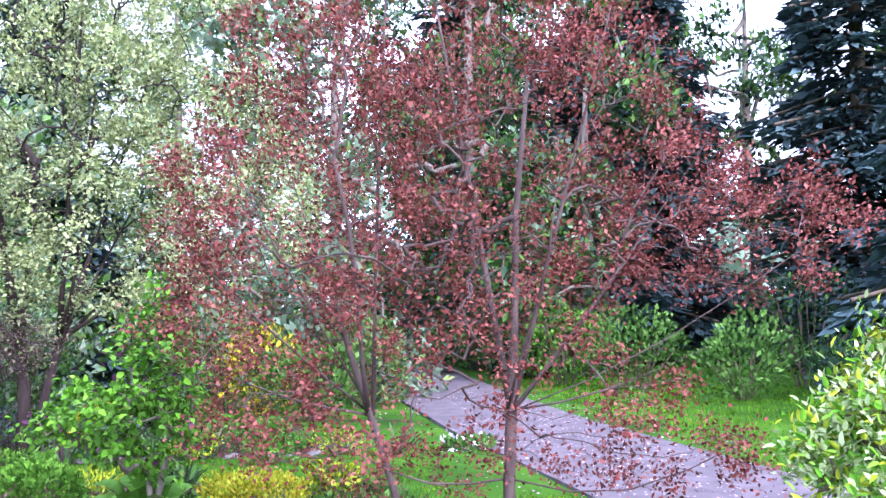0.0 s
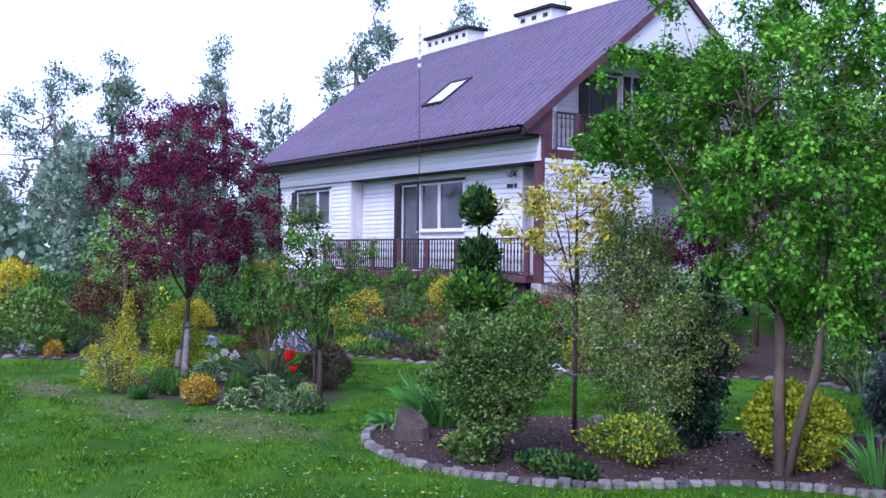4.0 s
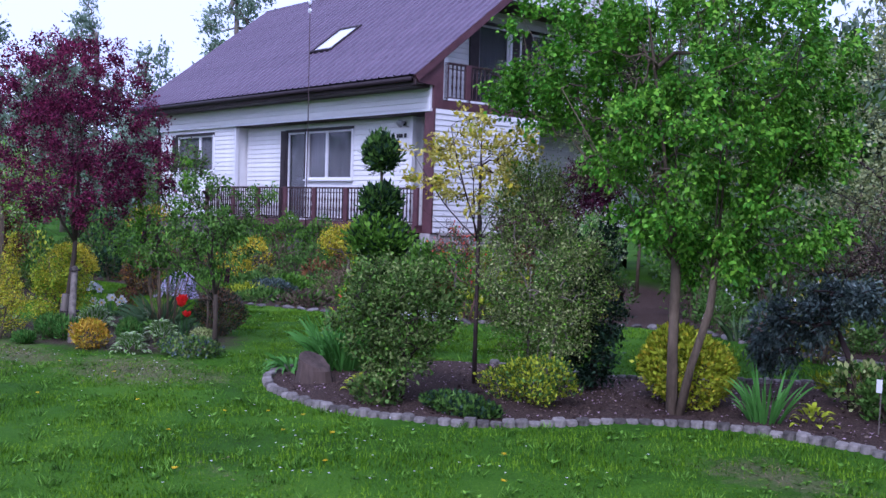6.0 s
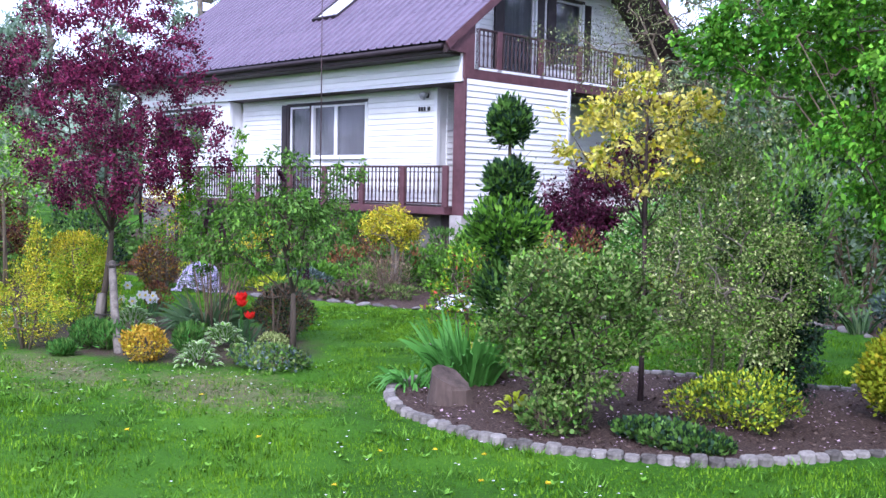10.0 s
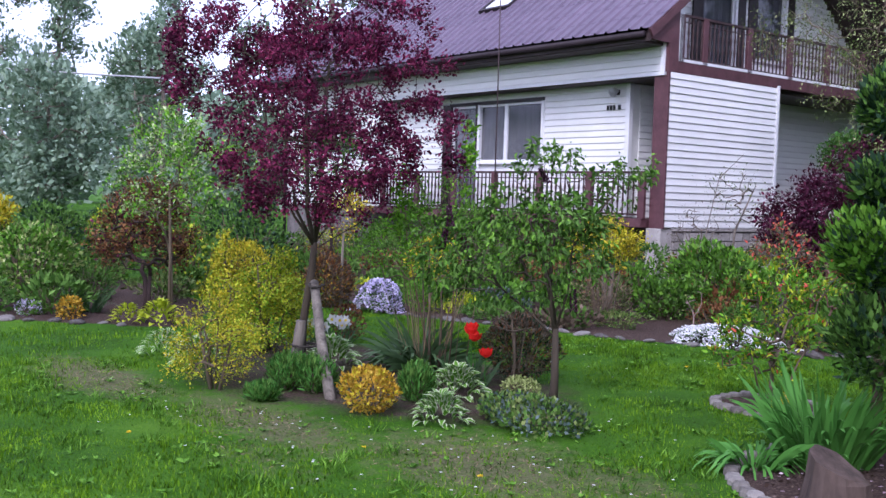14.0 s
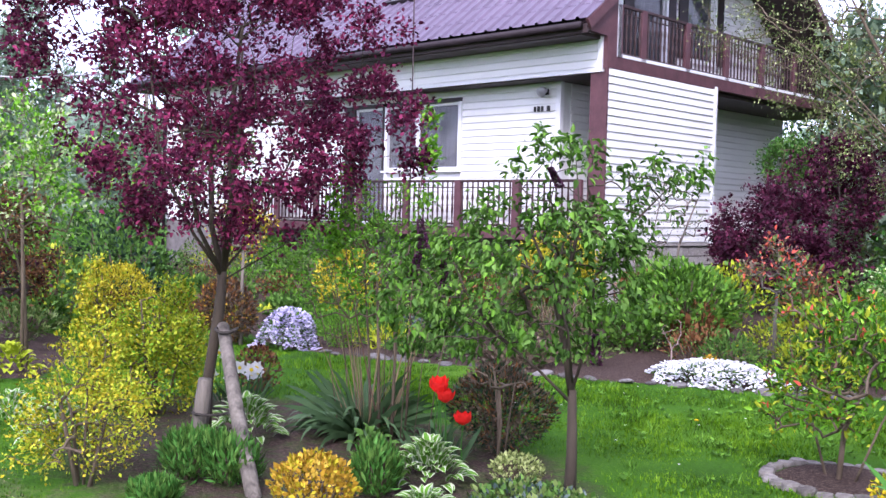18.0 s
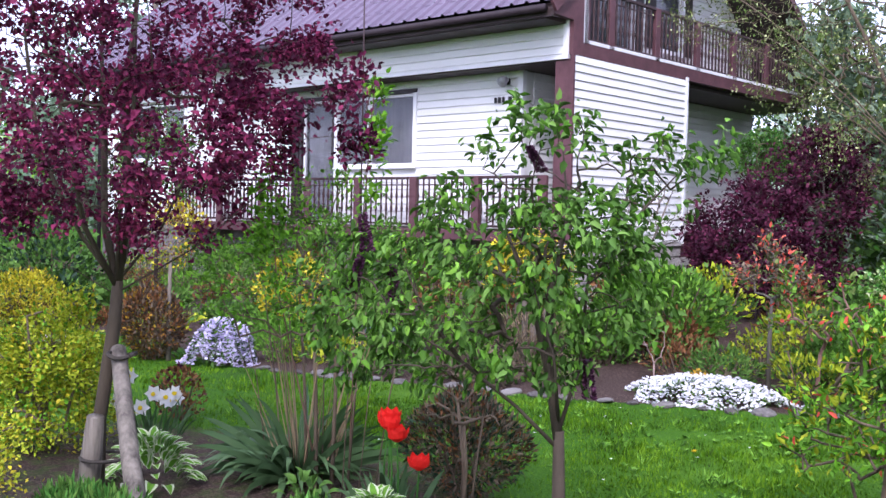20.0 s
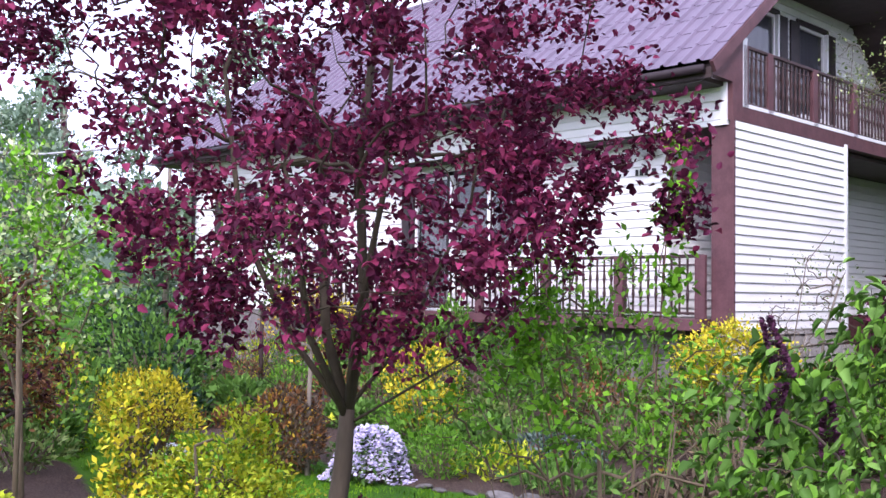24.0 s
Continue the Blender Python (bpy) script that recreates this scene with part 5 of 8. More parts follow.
mound("periwinkle", -6.95, 4.92, 0.95, 0.36, 0.17, "flat carpet of dark green creeping leaves behind the kerb", "ground cover", [(LEAF["mid"], 0.6), (LEAF["dark"], 0.4)], 18, 1900, 0.045, up=0.9)
mound("pachysandra", -7.75, 4.62, 0.5, 0.32, 0.26, "grey green low plant under the evergreen bush", "ground cover", [(LEAF["small"], 0.5), (LEAF["mid"], 0.5)], 19, 650, 0.05)
tuft("daylily", -9.42, 5.45, "large clump of arching green daylily leaves", "daylily", LEAF["blade"], 20, 300, 0.74, 0.038, 0.36, 0.36, 0.26)
tuft("daylily", -9.62, 4.98, "smaller clump of green daylily leaves by the kerb", "daylily", LEAF["blade"], 21, 80, 0.5, 0.032, 0.7, 0.8, 0.14)
tuft("iris", -5.16, 6.74, "fan of upright pale green iris blades", "iris", LEAF["blade"], 22, 64, 0.62, 0.028, 0.42, 0.25, 0.11)
tuft("striped_grass", -3.82, 6.9, "clump of yellow striped upright grass", "ornamental grass", LEAF["variegated"], 23, 80, 0.36, 0.022, 0.16, 0.14, 0.09)
HG = hosta_leaf_mesh("hosta_leaf", 0.5, 0.3, LEAF["mid"], LEAF["mid"])
HV = hosta_leaf_mesh("hosta_leaf", 0.5, 0.27, LEAF["bright"], LEAF["cream"])
HY = hosta_leaf_mesh("hosta_leaf", 0.5, 0.28, LEAF["lime"], LEAF["lime"])
HD = hosta_leaf_mesh("heuchera_leaf", 0.5, 0.5, LEAF["heuchera"], LEAF["heuchera"])
HB = hosta_leaf_mesh("hosta_leaf", 0.55, 0.36, LEAF["bright"], LEAF["bright"])
hosta(-8.3, 4.86, 0.27, "small yellow green hosta in dark earth", HY, 31, n=24)
hosta(-4.86, 6.99, 0.3, "small lime green hosta", HY, 32, n=24)
hosta(-4.35, 7.85, 0.36, "white edged hosta with a striped look", HV, 33, n=40)
hosta(-3.62, 7.3, 0.36, "green hosta beside the yellow striped grass", HG, 34, n=40)
hosta(-2.62, 6.35, 0.46, "mound of broad dark purple leaves", HD, 35, "", 46, "heuchera", "heuchera", leaf=0.72)
hosta(-2.25, 7.5, 0.75, "large upright green hosta leaves at the lilac's foot", HB, 36, "hostas", 22, leaf=1.0)
hosta(-2.95, 7.2, 0.3, "small green hosta near the purple mound", HG, 37, n=14)
mound("spirea", -3.3, 8.2, 0.85, 0.75, 0.58, "rounded bright green leafy shrub", "shrub", LEAF["bright"], 38, 2600, 0.05)
mound("low_brown_shrub", -3.55, 7.75, 0.45, 0.4, 0.36, "small brownish green twiggy shrub", "shrub", [(LEAF["brown"], 0.6), (LEAF["small"], 0.4)], 39, 700, 0.035)
mound("hydrangea", -4.95, 8.1, 0.75, 0.6, 0.46, "loose shrub with pale variegated leaves", "shrub", [(LEAF["variegated"], 0.55), (LEAF["mid"], 0.45)], 40, 800, 0.06, bumpy=0.35)
mound("euphorbia", -4.55, 7.75, 0.55, 0.45, 0.42, "soft green leafy perennials", "perennial", LEAF["mid"], 41, 900, 0.06)
mound("bloodgrass", -4.15, 8.9, 0.7, 0.5, 0.45, "reddish brown twiggy low shrub", "shrub", [(LEAF["brown"], 0.6), (LEAF["russet"], 0.4)], 42, 300, 0.04, bumpy=0.35)
plant("blue_weeping_shrub", -5.40, 7.95, "dark blue green weeping shrub leaning over the bed", "shrub",
      [[(0.35, 0.1, -0.05), (0.3, 0.1, 0.5), (0.1, 0.05, 0.95)]],
      [(0.22, 0, 1.0, 0.34, 0.32, 0.18), (-0.12, 0, 0.8, 0.34, 0.32, 0.22), (-0.4, 0, 0.52, 0.24, 0.26, 0.24), (0.45, 0, 1.06, 0.2, 0.22, 0.14)],
      BARK_DARK, LEAF["blue"], 43, points=170, per=40, size=0.06, aspect=0.36, spread=0.045, droop=0.5, up=0.0)
stk = thing("garden_stake", -4.16, 7.0, ground_z(-4.16, 7.0), "thin pale wooden stake in the earth", "stake")
part("rod", tube_bm([(0, 0, -0.1), (0.005, 0, 0.6), (0.0, 0.01, 1.25)], [0.010, 0.009, 0.008], 7), BARK_PALE, stk, smooth=True)
tag = thing("plant_label", -4.37, 7.14, ground_z(-4.37, 7.14), "white plastic plant label hanging on a thin stem", "label")
part("stem", tube_bm([(0, 0, -0.05), (0.01, 0, 0.5)], [0.006, 0.005], 6), WOOD_OLD, tag)
part("card", box_bm(-0.024, -0.022, 0.37, 0.024, -0.016, 0.48, 0.002), PLASTIC_WHITE, tag)
plant("rose_stem", -4.35, 7.25, "bare twiggy young rose bush", "shrub", [[(0, 0, -0.05), (0.02, 0, 0.4)], [(0.1, 0, -0.05), (0.15, 0, 0.45)]], [(0.05, 0, 0.6, 0.2, 0.2, 0.25)], BARK_RED, LEAF["mid"], 44, points=18, per=7, size=0.04, spread=0.03, tip=0.003, thick=0.008)

# young golden tree in the bed
plant("golden_tree", -7.96, 6.02, "slender young tree with yellow green leaf tufts", "tree",
      [[(0, 0, -0.1), (0.0, 0, 0.7), (-0.02, 0.02, 1.3), (-0.05, 0.05, 1.6), (-0.06, 0.06, 2.2), (-0.04, 0.04, 2.7)]] + fan((-0.03, 0.03, 1.45), ((-0.55, -0.4, 2.3), (-0.35, -0.1, 2.6), (0.3, 0.35, 2.55), (0.45, 0.4, 2.15), (-0.4, 0.4, 2.4), (0.2, -0.35, 2.3), (-0.5, -0.5, 1.9), (0.1, 0.5, 2.0))),
      [(-0.1, 0.1, 2.45, 0.5, 0.45, 0.33), (-0.05, 0.0, 2.0, 0.5, 0.5, 0.26), (-0.4, -0.25, 2.2, 0.32, 0.32, 0.3), (0.25, 0.25, 2.3, 0.25, 0.25, 0.3)],
      BARK_DARK, [(LEAF["lemon"], 0.7), (LEAF["golden"], 0.15), (LEAF["lime"], 0.15)], 50, points=130, per=26, size=0.052, aspect=0.58, spread=0.042, broad=True, wander=0.03, tip=0.0012, thick=0.02, shell=0.6, tuft_at=0.85, rise=0.5)

# topiary conifer
tp = thing("topiary_conifer", -9.3, 5.82, ground_z(-9.3, 5.82), "dark green conifer clipped into stacked balls on one stem", "conifer")
part("trunk", tube_bm([(0, 0, -0.1), (0.02, 0, 0.5), (-0.01, 0.01, 1.2), (0.01, 0, 1.8), (0.0, 0, 2.3)], [0.04, 0.034, 0.026, 0.02, 0.012], 8), BARK, tp, smooth=True)
rng = np.random.default_rng(51)
for bz, bw, bh, n in ((2.33, 0.15, 0.175, 2400), (1.81, 0.175, 0.15, 2400), (1.40, 0.28, 0.23, 5000), (0.80, 0.27, 0.28, 2300)):
    v = unit(rng.normal(0, 1, (n, 3)))
    r = (0.5 + 0.5 * rng.random(n) ** 0.4) * (1 + 0.16 * np.sin(v[:, 0] * 5 + bz * 7) * np.cos(v[:, 2] * 6) + 0.14 * np.sin(v[:, 1] * 8 + v[:, 2] * 5 + bz) + 0.34 * rng.random(n) ** 3)
    P = v * r[:, None] * np.array([bw, bw, bh]) + np.array([0, 0, bz])
    S = 0.07 * (0.5 + 0.8 * rng.random(n))
    V, F = leaf_arrays(P, v * 0.9 + rng.normal(0, 0.4, P.shape) + np.array([0, 0, 0.8]), v + rng.normal(0, 0.5, P.shape), S, S * 0.42)
    k = rng.random(n) < (0.5 if bz > 1.6 else 0.25)
    fol = arr_part("foliage_ball", V, F, LEAF["dark"], tp)
    fol.data.materials.append(LEAF["bright" if 1.0 < bz < 1.6 else "mid"])
    fol.data.polygons.foreach_set("material_index", np.where(k, 0, 1).astype(np.int32))

# lilac bush and yellow shrub by the maple
plant("lilac_bush", -2.05, 7.2, "young lilac with fresh green heart shaped leaves and purple buds", "shrub",
      [[(0, 0, -0.1), (-0.06, 0, 0.3), (-0.14, 0.05, 0.65)], [(-0.06, 0.0, 0.3), (0.02, 0.03, 0.7)]],
      [(-0.15, 0, 0.95, 0.5, 0.45, 0.4), (-0.05, 0, 1.4, 0.42, 0.4, 0.4), (-0.05, 0, 1.8, 0.25, 0.25, 0.3), (-0.5, -0.1, 1.1, 0.35, 0.3, 0.28), (-0.75, -0.2, 1.0, 0.25, 0.25, 0.16)],
      BARK_GREY, [(LEAF["bright"], 0.55), (LEAF["fresh"], 0.4), (LEAF["purple"], 0.05)], 52, points=170, per=16, size=0.056, aspect=0.7, spread=0.06, droop=0.4, thick=0.03, broad=True)
mound("golden_spirea", -1.35, 7.3, 0.95, 0.8, 0.62, "loose golden yellow spirea with lime green shoots", "shrub", [(LEAF["golden"], 0.55), (LEAF["lime"], 0.45)], 53, 3200, 0.036, bumpy=0.3, up=0.9)
mound("fern", -0.6, 7.3, 1.2, 0.8, 0.35, "mixed low green leaves in the shade", "ground cover", [(LEAF["mid"], 0.8), (LEAF["small"], 0.2)], 54, 1200, 0.06, bumpy=0.3)

# red maple at the end of the bed
plant("red_maple", 0.05, 5.35, "wide red leaved maple with several pale brown stems", "tree",
      [[(-0.30, 0, -0.1), (-0.33, 0, 0.7), (-0.52, 0.03, 1.35), (-0.72, 0.05, 2.0), (-1.0, 0.08, 2.9)], 
       [(0.33, 0.05, -0.1), (0.34, 0.05, 0.7), (0.38, 0.05, 1.3), (0.42, 0.1, 1.8), (0.44, 0.1, 2.3), (0.55, 0.1, 3.2)],
       ] + fan((-0.45, 0.02, 1.15), ((-1.7, -0.1, 2.4), (-1.5, 0.2, 3.2), (-1.4, -0.2, 1.5), (-0.3, 0.2, 3.9), (-0.6, -0.5, 2.6)), 0.05) + fan((0.37, 0.05, 1.15), ((0.0, 0.1, 3.6), (1.1, 0.1, 3.7), (1.8, 0.0, 3.0), (2.2, -0.1, 2.1), (1.5, -0.2, 1.5), (0.6, -0.5, 2.4)), 0.05) + fan((0.35, 0.05, 0.75), ((1.7, -0.2, 0.95), (-0.6, -0.2, 1.0))),
      [(-0.6, 0, 2.5, 1.1, 1.0, 0.95), (0.5, 0.1, 2.6, 1.2, 1.0, 0.95), (0.0, 0.1, 3.5, 1.3, 1.1, 0.8), (1.4, 0.1, 2.3, 0.7, 0.8, 0.6), (-1.1, 0, 1.8, 0.7, 0.7, 0.55), (0.7, -0.1, 1.2, 0.8, 0.6, 0.3), (0, 0, 1.75, 1.0, 0.8, 0.4), (1.1, -0.2, 0.88, 0.85, 0.5, 0.18), (0.2, 0.1, 4.3, 1.3, 1.0, 0.6), (1.9, 0.0, 2.2, 0.55, 0.6, 0.5), (-1.35, 0, 2.2, 0.4, 0.5, 0.5), (-0.7, -0.1, 1.15, 0.9, 0.6, 0.35), (-0.2, 0.1, 0.8, 0.7, 0.5, 0.2)],
      BARK_MAPLE, LEAF["maple"], 55, points=1250, per=72, size=0.030, aspect=0.62, spread=0.06, tip=0.0009, thick=0.036, wander=0.05, tuft_at=0.5)
plant("light_green_bush", 1.75, 3.5, "bush with fresh pale yellow green leaves", "shrub",
      [[(0, 0, -0.05), (0, 0, 0.6)], [(0.1, 0, -0.05), (0.25, 0, 0.6)], [(-0.1, 0, -0.05), (-0.2, 0, 0.6)]],
      [(0, 0, 1.0, 0.42, 0.42, 0.45), (0.3, 0.1, 1.3, 0.4, 0.4, 0.35), (0.2, 0, 0.7, 0.5, 0.45, 0.4)], BARK, [(LEAF["palelime"], 0.5), (LEAF["fresh"], 0.3), (LEAF["lime"], 0.2)], 56, points=240, per=44, size=0.05, aspect=0.42, spread=0.06, broad=True)

# brown umbrella tree and the large pale tree behind
plant("umbrella_tree", -5.1, 9.8, "low spreading tree with brownish fine foliage", "tree",
      [[(0, 0, -0.1), (-0.03, 0, 0.35), (-0.25, 0, 0.85), (-0.55, 0, 1.15)], [(0.03, 0, 0.0), (0.3, 0.1, 0.35), (0.75, 0.1, 0.75), (1.0, 0.1, 0.95)], [(0, 0.03, 0.1), (0.05, 0.1, 0.7), (0.12, 0.15, 1.2)], [(0.0, 0, 0.2), (0.25, -0.1, 0.65), (0.5, -0.2, 1.1)], [(0, 0, 0.2), (-0.35, 0.2, 0.6), (-0.8, 0.3, 1.0)]],
      [(-1.0, -0.2, 1.42, 0.75, 0.8, 0.3), (-0.35, 0, 1.65, 0.9, 0.9, 0.4), (0.2, -0.1, 1.8, 0.7, 0.8, 0.32), (0.65, 0.1, 1.5, 0.85, 0.9, 0.36), (-0.2, -0.5, 1.4, 0.6, 0.5, 0.26)],
      BARK_DARK, [(LEAF["brown"], 0.9), (LEAF["small"], 0.1)], 57, points=640, per=13, size=0.036, spread=0.09, tip=0.0026, thick=0.036, wander=0.16, droop=0.2)
plant("pale_blossom_tree", -5.0, 12.4, "large tree with pale whitish green young leaves", "tree",
      [[(0, 0, -0.1), (0.05, 0, 0.8), (0.0, 0, 1.5), (0.1, 0.1, 2.6)], [(0.15, 0, 0), (0.3, 0, 0.8), (0.5, 0.1, 1.6), (0.9, 0.2, 2.8)], [(0.05, 0, 1.0), (-0.5, -0.1, 1.9), (-1.1, -0.3, 2.7)]]
      + fan((0.02, 0, 1.3), ((-2.9, -0.4, 3.2), (-1.9, 0.3, 4.8), (-0.6, -0.3, 6.2), (-2.6, -0.2, 2.3), (-1.2, -0.9, 4.0)), 0.06, 5) + fan((0.45, 0.08, 1.45), ((0.9, 0.1, 7.0), (2.0, 0.2, 6.0), (3.2, -0.1, 4.6), (2.6, -0.4, 3.2), (1.3, -0.9, 4.4), (1.6, 0.9, 4.0)), 0.06, 5),
      [(-1.2, -0.3, 3.0, 1.9, 1.7, 1.3), (1.0, -0.2, 2.9, 2.0, 1.7, 1.3), (0.2, 0, 4.6, 2.3, 2.0, 1.4), (0.5, 0.2, 6.0, 1.7, 1.6, 1.2), (2.3, 0, 4.0, 1.3, 1.4, 1.2), (-2.2, 0, 2.2, 1.1, 1.2, 0.7), (1.7, 0, 5.8, 1.3, 1.3, 1.2), (2.7, 0, 3.0, 1.1, 1.1, 0.9)],
      BARK_DARK, [(LEAF["pale"], 0.88), (LEAF["far"], 0.12)], 58, points=1300, per=92, size=0.056, aspect=0.62, spread=0.09, tuft_at=0.4, tip=0.0018, thick=0.075, wander=0.05)

# ---- island bed ----
plant("plum_tree", -13.75, 4.25, "young purple leaved plum tree tied to a leaning prop", "tree",
      [[(-0.08, -0.07, -0.1), (-0.06, -0.06, 0.5), (-0.01, -0.01, 1.0), (0.0, 0, 1.22)], [(0.0, 0, 1.2), (0.06, 0.02, 1.6), (0.02, 0.02, 2.2), (0.1, 0.05, 2.8)], [(0.0, 0, 1.2), (0.1, -0.06, 1.5), (0.3, -0.1, 2.0), (0.4, -0.15, 2.6)], [(0.0, 0, 1.2), (-0.14, 0.0, 1.5), (-0.3, 0.08, 2.1), (-0.4, 0.1, 2.7)], [(0.0, 0, 1.2), (-0.16, -0.12, 1.45), (-0.32, -0.28, 1.9), (-0.36, -0.34, 2.5)], [(0.0, 0, 1.22), (0.16, 0.14, 1.48), (0.34, 0.3, 2.0), (0.38, 0.36, 2.5)],
       [(0.0, 0, 1.18), (0.02, -0.2, 1.5), (0.1, -0.38, 2.1)], [(0.0, 0, 1.2), (-0.12, 0.16, 1.5), (-0.2, 0.36, 2.2)], [(0.0, 0, 1.14), (-0.3, -0.24, 1.36), (-0.62, -0.6, 1.75)], [(0.0, 0, 1.16), (0.3, 0.26, 1.4), (0.6, 0.6, 1.8)]],
      [(0.0, 0.0, 1.95, 0.98, 0.98, 0.4), (-0.03, -0.03, 2.6, 1.18, 1.18, 0.6), (0.0, -0.05, 3.25, 1.0, 1.0, 0.6), (-0.75, -0.7, 2.9, 0.5, 0.5, 0.5), (0.7, 0.65, 2.2, 0.42, 0.42, 0.35), (0, 0, 1.62, 0.62, 0.62, 0.25)],
      BARK_PLUM, LEAF["plum"], 61, points=600, per=90, size=0.034, aspect=0.66, spread=0.05, fold=0.25, tip=0.0007, thick=0.036, wander=0.05, tuft_at=0.6, broad=True, stem=1.1)
prop = thing("tree_prop", -12.68, 3.80, ground_z(-12.68, 3.80), "grey weathered pole leaning against the plum trunk", "prop")
part("pole", tube_bm([(0, 0, -0.05), (-0.52, 0.21, 0.4), (-1.04, 0.44, 0.86)], [0.047, 0.045, 0.041], 9), WOOD_OLD, prop, smooth=True)
part("tie", tube_bm([(-0.97 + 0.07 * math.cos(a), 0.42 + 0.07 * math.sin(a), 0.84 + 0.01 * math.sin(2 * a)) for a in np.linspace(0, math.tau, 13)], [0.012] * 13, 5), ROPE, prop, "dark rope tie")
post = thing("tree_post", -13.80, 4.14, ground_z(-13.80, 4.14), "short split grey post lashed to the plum trunk", "post")
part("post", tube_bm([(-0.03, -0.02, -0.1), (0, 0, 0.3), (0.04, 0.0, 0.52)], [0.06, 0.056, 0.045], 9), WOOD_OLD, post, smooth=True)
part("lashing", tube_bm([(0.04 + 0.12 * math.cos(a), 0.05 + 0.12 * math.sin(a), 0.3) for a in np.linspace(0, math.tau, 13)], [0.01] * 13, 5), ROPE, post, "dark rope lashing")
plant("lilac_tree", -11.5, 5.07, "small lilac tree with sparse green heart shaped leaves", "tree",
      [[(0, 0, -0.1), (0.01, 0, 0.3), (0.0, 0.0, 0.66)], [(0.0, 0, 0.62), (-0.04, -0.03, 0.95), (-0.03, -0.05, 1.25), (0.02, 0, 1.6), (-0.04, 0.02, 1.95)],
       [(0.0, 0, 0.58), (-0.13, -0.13, 0.76), (-0.33, -0.29, 0.96), (-0.56, -0.5, 1.14)], [(0.0, 0, 0.62), (-0.05, -0.02, 0.92), (-0.1, -0.08, 1.25), (-0.22, -0.18, 1.6)],
       [(0.0, 0, 0.66), (0.06, 0.06, 0.95), (0.08, 0.07, 1.3), (0.26, 0.23, 1.64), (0.41, 0.37, 1.86)], [(0.0, 0, 0.68), (0.05, -0.12, 1.0), (0.0, -0.26, 1.4)], [(0.0, 0, 0.68), (-0.13, 0.12, 1.0), (-0.22, 0.24, 1.45)],
       [(0.08, 0.07, 1.3), (0.2, 0.16, 1.42), (0.36, 0.34, 1.5)], [(-0.33, -0.29, 0.96), (-0.45, -0.42, 1.2), (-0.5, -0.5, 1.42)]],
      [(-0.43, -0.39, 1.25, 0.38, 0.38, 0.4), (-0.6, -0.57, 1.15, 0.28, 0.28, 0.3), (-0.26, -0.23, 1.52, 0.3, 0.3, 0.28), (-0.08, -0.06, 1.95, 0.27, 0.27, 0.2), (0.31, 0.28, 1.8, 0.22, 0.22, 0.18), (0.44, 0.4, 1.85, 0.14, 0.14, 0.14), (-0.05, -0.05, 0.95, 0.2, 0.2, 0.12), (-0.3, -0.27, 0.98, 0.32, 0.3, 0.15), (0.1, 0.1, 1.5, 0.3, 0.3, 0.3), (-0.02, -0.02, 1.45, 0.36, 0.34, 0.3), (0.16, 0.14, 1.2, 0.28, 0.28, 0.2)],
      BARK_PLUM, [(LEAF["bright"], 0.3), (LEAF["mid"], 0.7)], 62, points=470, per=16, size=0.045, aspect=0.54, spread=0.034, droop=1.0, broad=True, fold=0.3, tip=0.0008, thick=0.031, wander=0.06, tuft_at=0.8, stem=0.95)
rng = np.random.default_rng(63)
spk = thing("lilac_flowers", -11.5, 5.07, ground_z(-11.5, 5.07), "dark purple lilac flower spikes among the leaves", "blossom")
for s, sz2 in ((-0.92, 1.24), (-0.72, 1.2), (-0.85, 1.42), (0.13, 0.80), (-0.1, 1.78)):
    n = 300
    h = rng.random(n)
    a = rng.random(n) * math.tau
    lean = rng.normal(0, 0.05, 2)
    size = 0.75 if sz2 < 1.5 else 0.5
    r = 0.026 * size * (1 - h * 0.75)
    P = np.stack((s * 0.74 + lean[0] * h + np.cos(a) * r, s * 0.67 + lean[1] * h + np.sin(a) * r, sz2 + h * 0.22 * size), 1)
    D = np.stack((np.cos(a), np.sin(a), 0.4 + 0 * a), 1)
    V, F = leaf_arrays(P, D, rng.normal(0, 1, P.shape), np.full(n, 0.02), np.full(n, 0.016))
    arr_part("flower_spike", V, F, LEAF["purple"], spk)
plant("yellow_barberry", -13.60, 3.24, "twiggy golden yellow shrub at the edge of the lawn", "shrub",
      [[(0, 0, -0.05), (0.02, 0, 0.4), (0.05, 0, 0.75)], [(-0.05, 0, -0.05), (-0.16, 0, 0.4), (-0.25, -0.05, 0.65)], [(0.05, 0, -0.05), (0.16, 0.05, 0.42)], [(0, -0.03, -0.05), (-0.05, -0.12, 0.5)]],
      [(0, 0, 0.45, 0.34, 0.32, 0.24), (-0.28, -0.1, 0.42, 0.26, 0.26, 0.2), (0.04, 0.02, 0.78, 0.2, 0.2, 0.2), (-0.2, 0.05, 0.22, 0.42, 0.4, 0.14), (0.2, 0.15, 0.5, 0.2, 0.2, 0.2)], BARK, [(LEAF["golden"], 0.4), (LEAF["lime"], 0.6)], 64, points=210, per=34, size=0.027, spread=0.04, tip=0.0016, thick=0.012, wander=0.05, tuft_at=0.3)
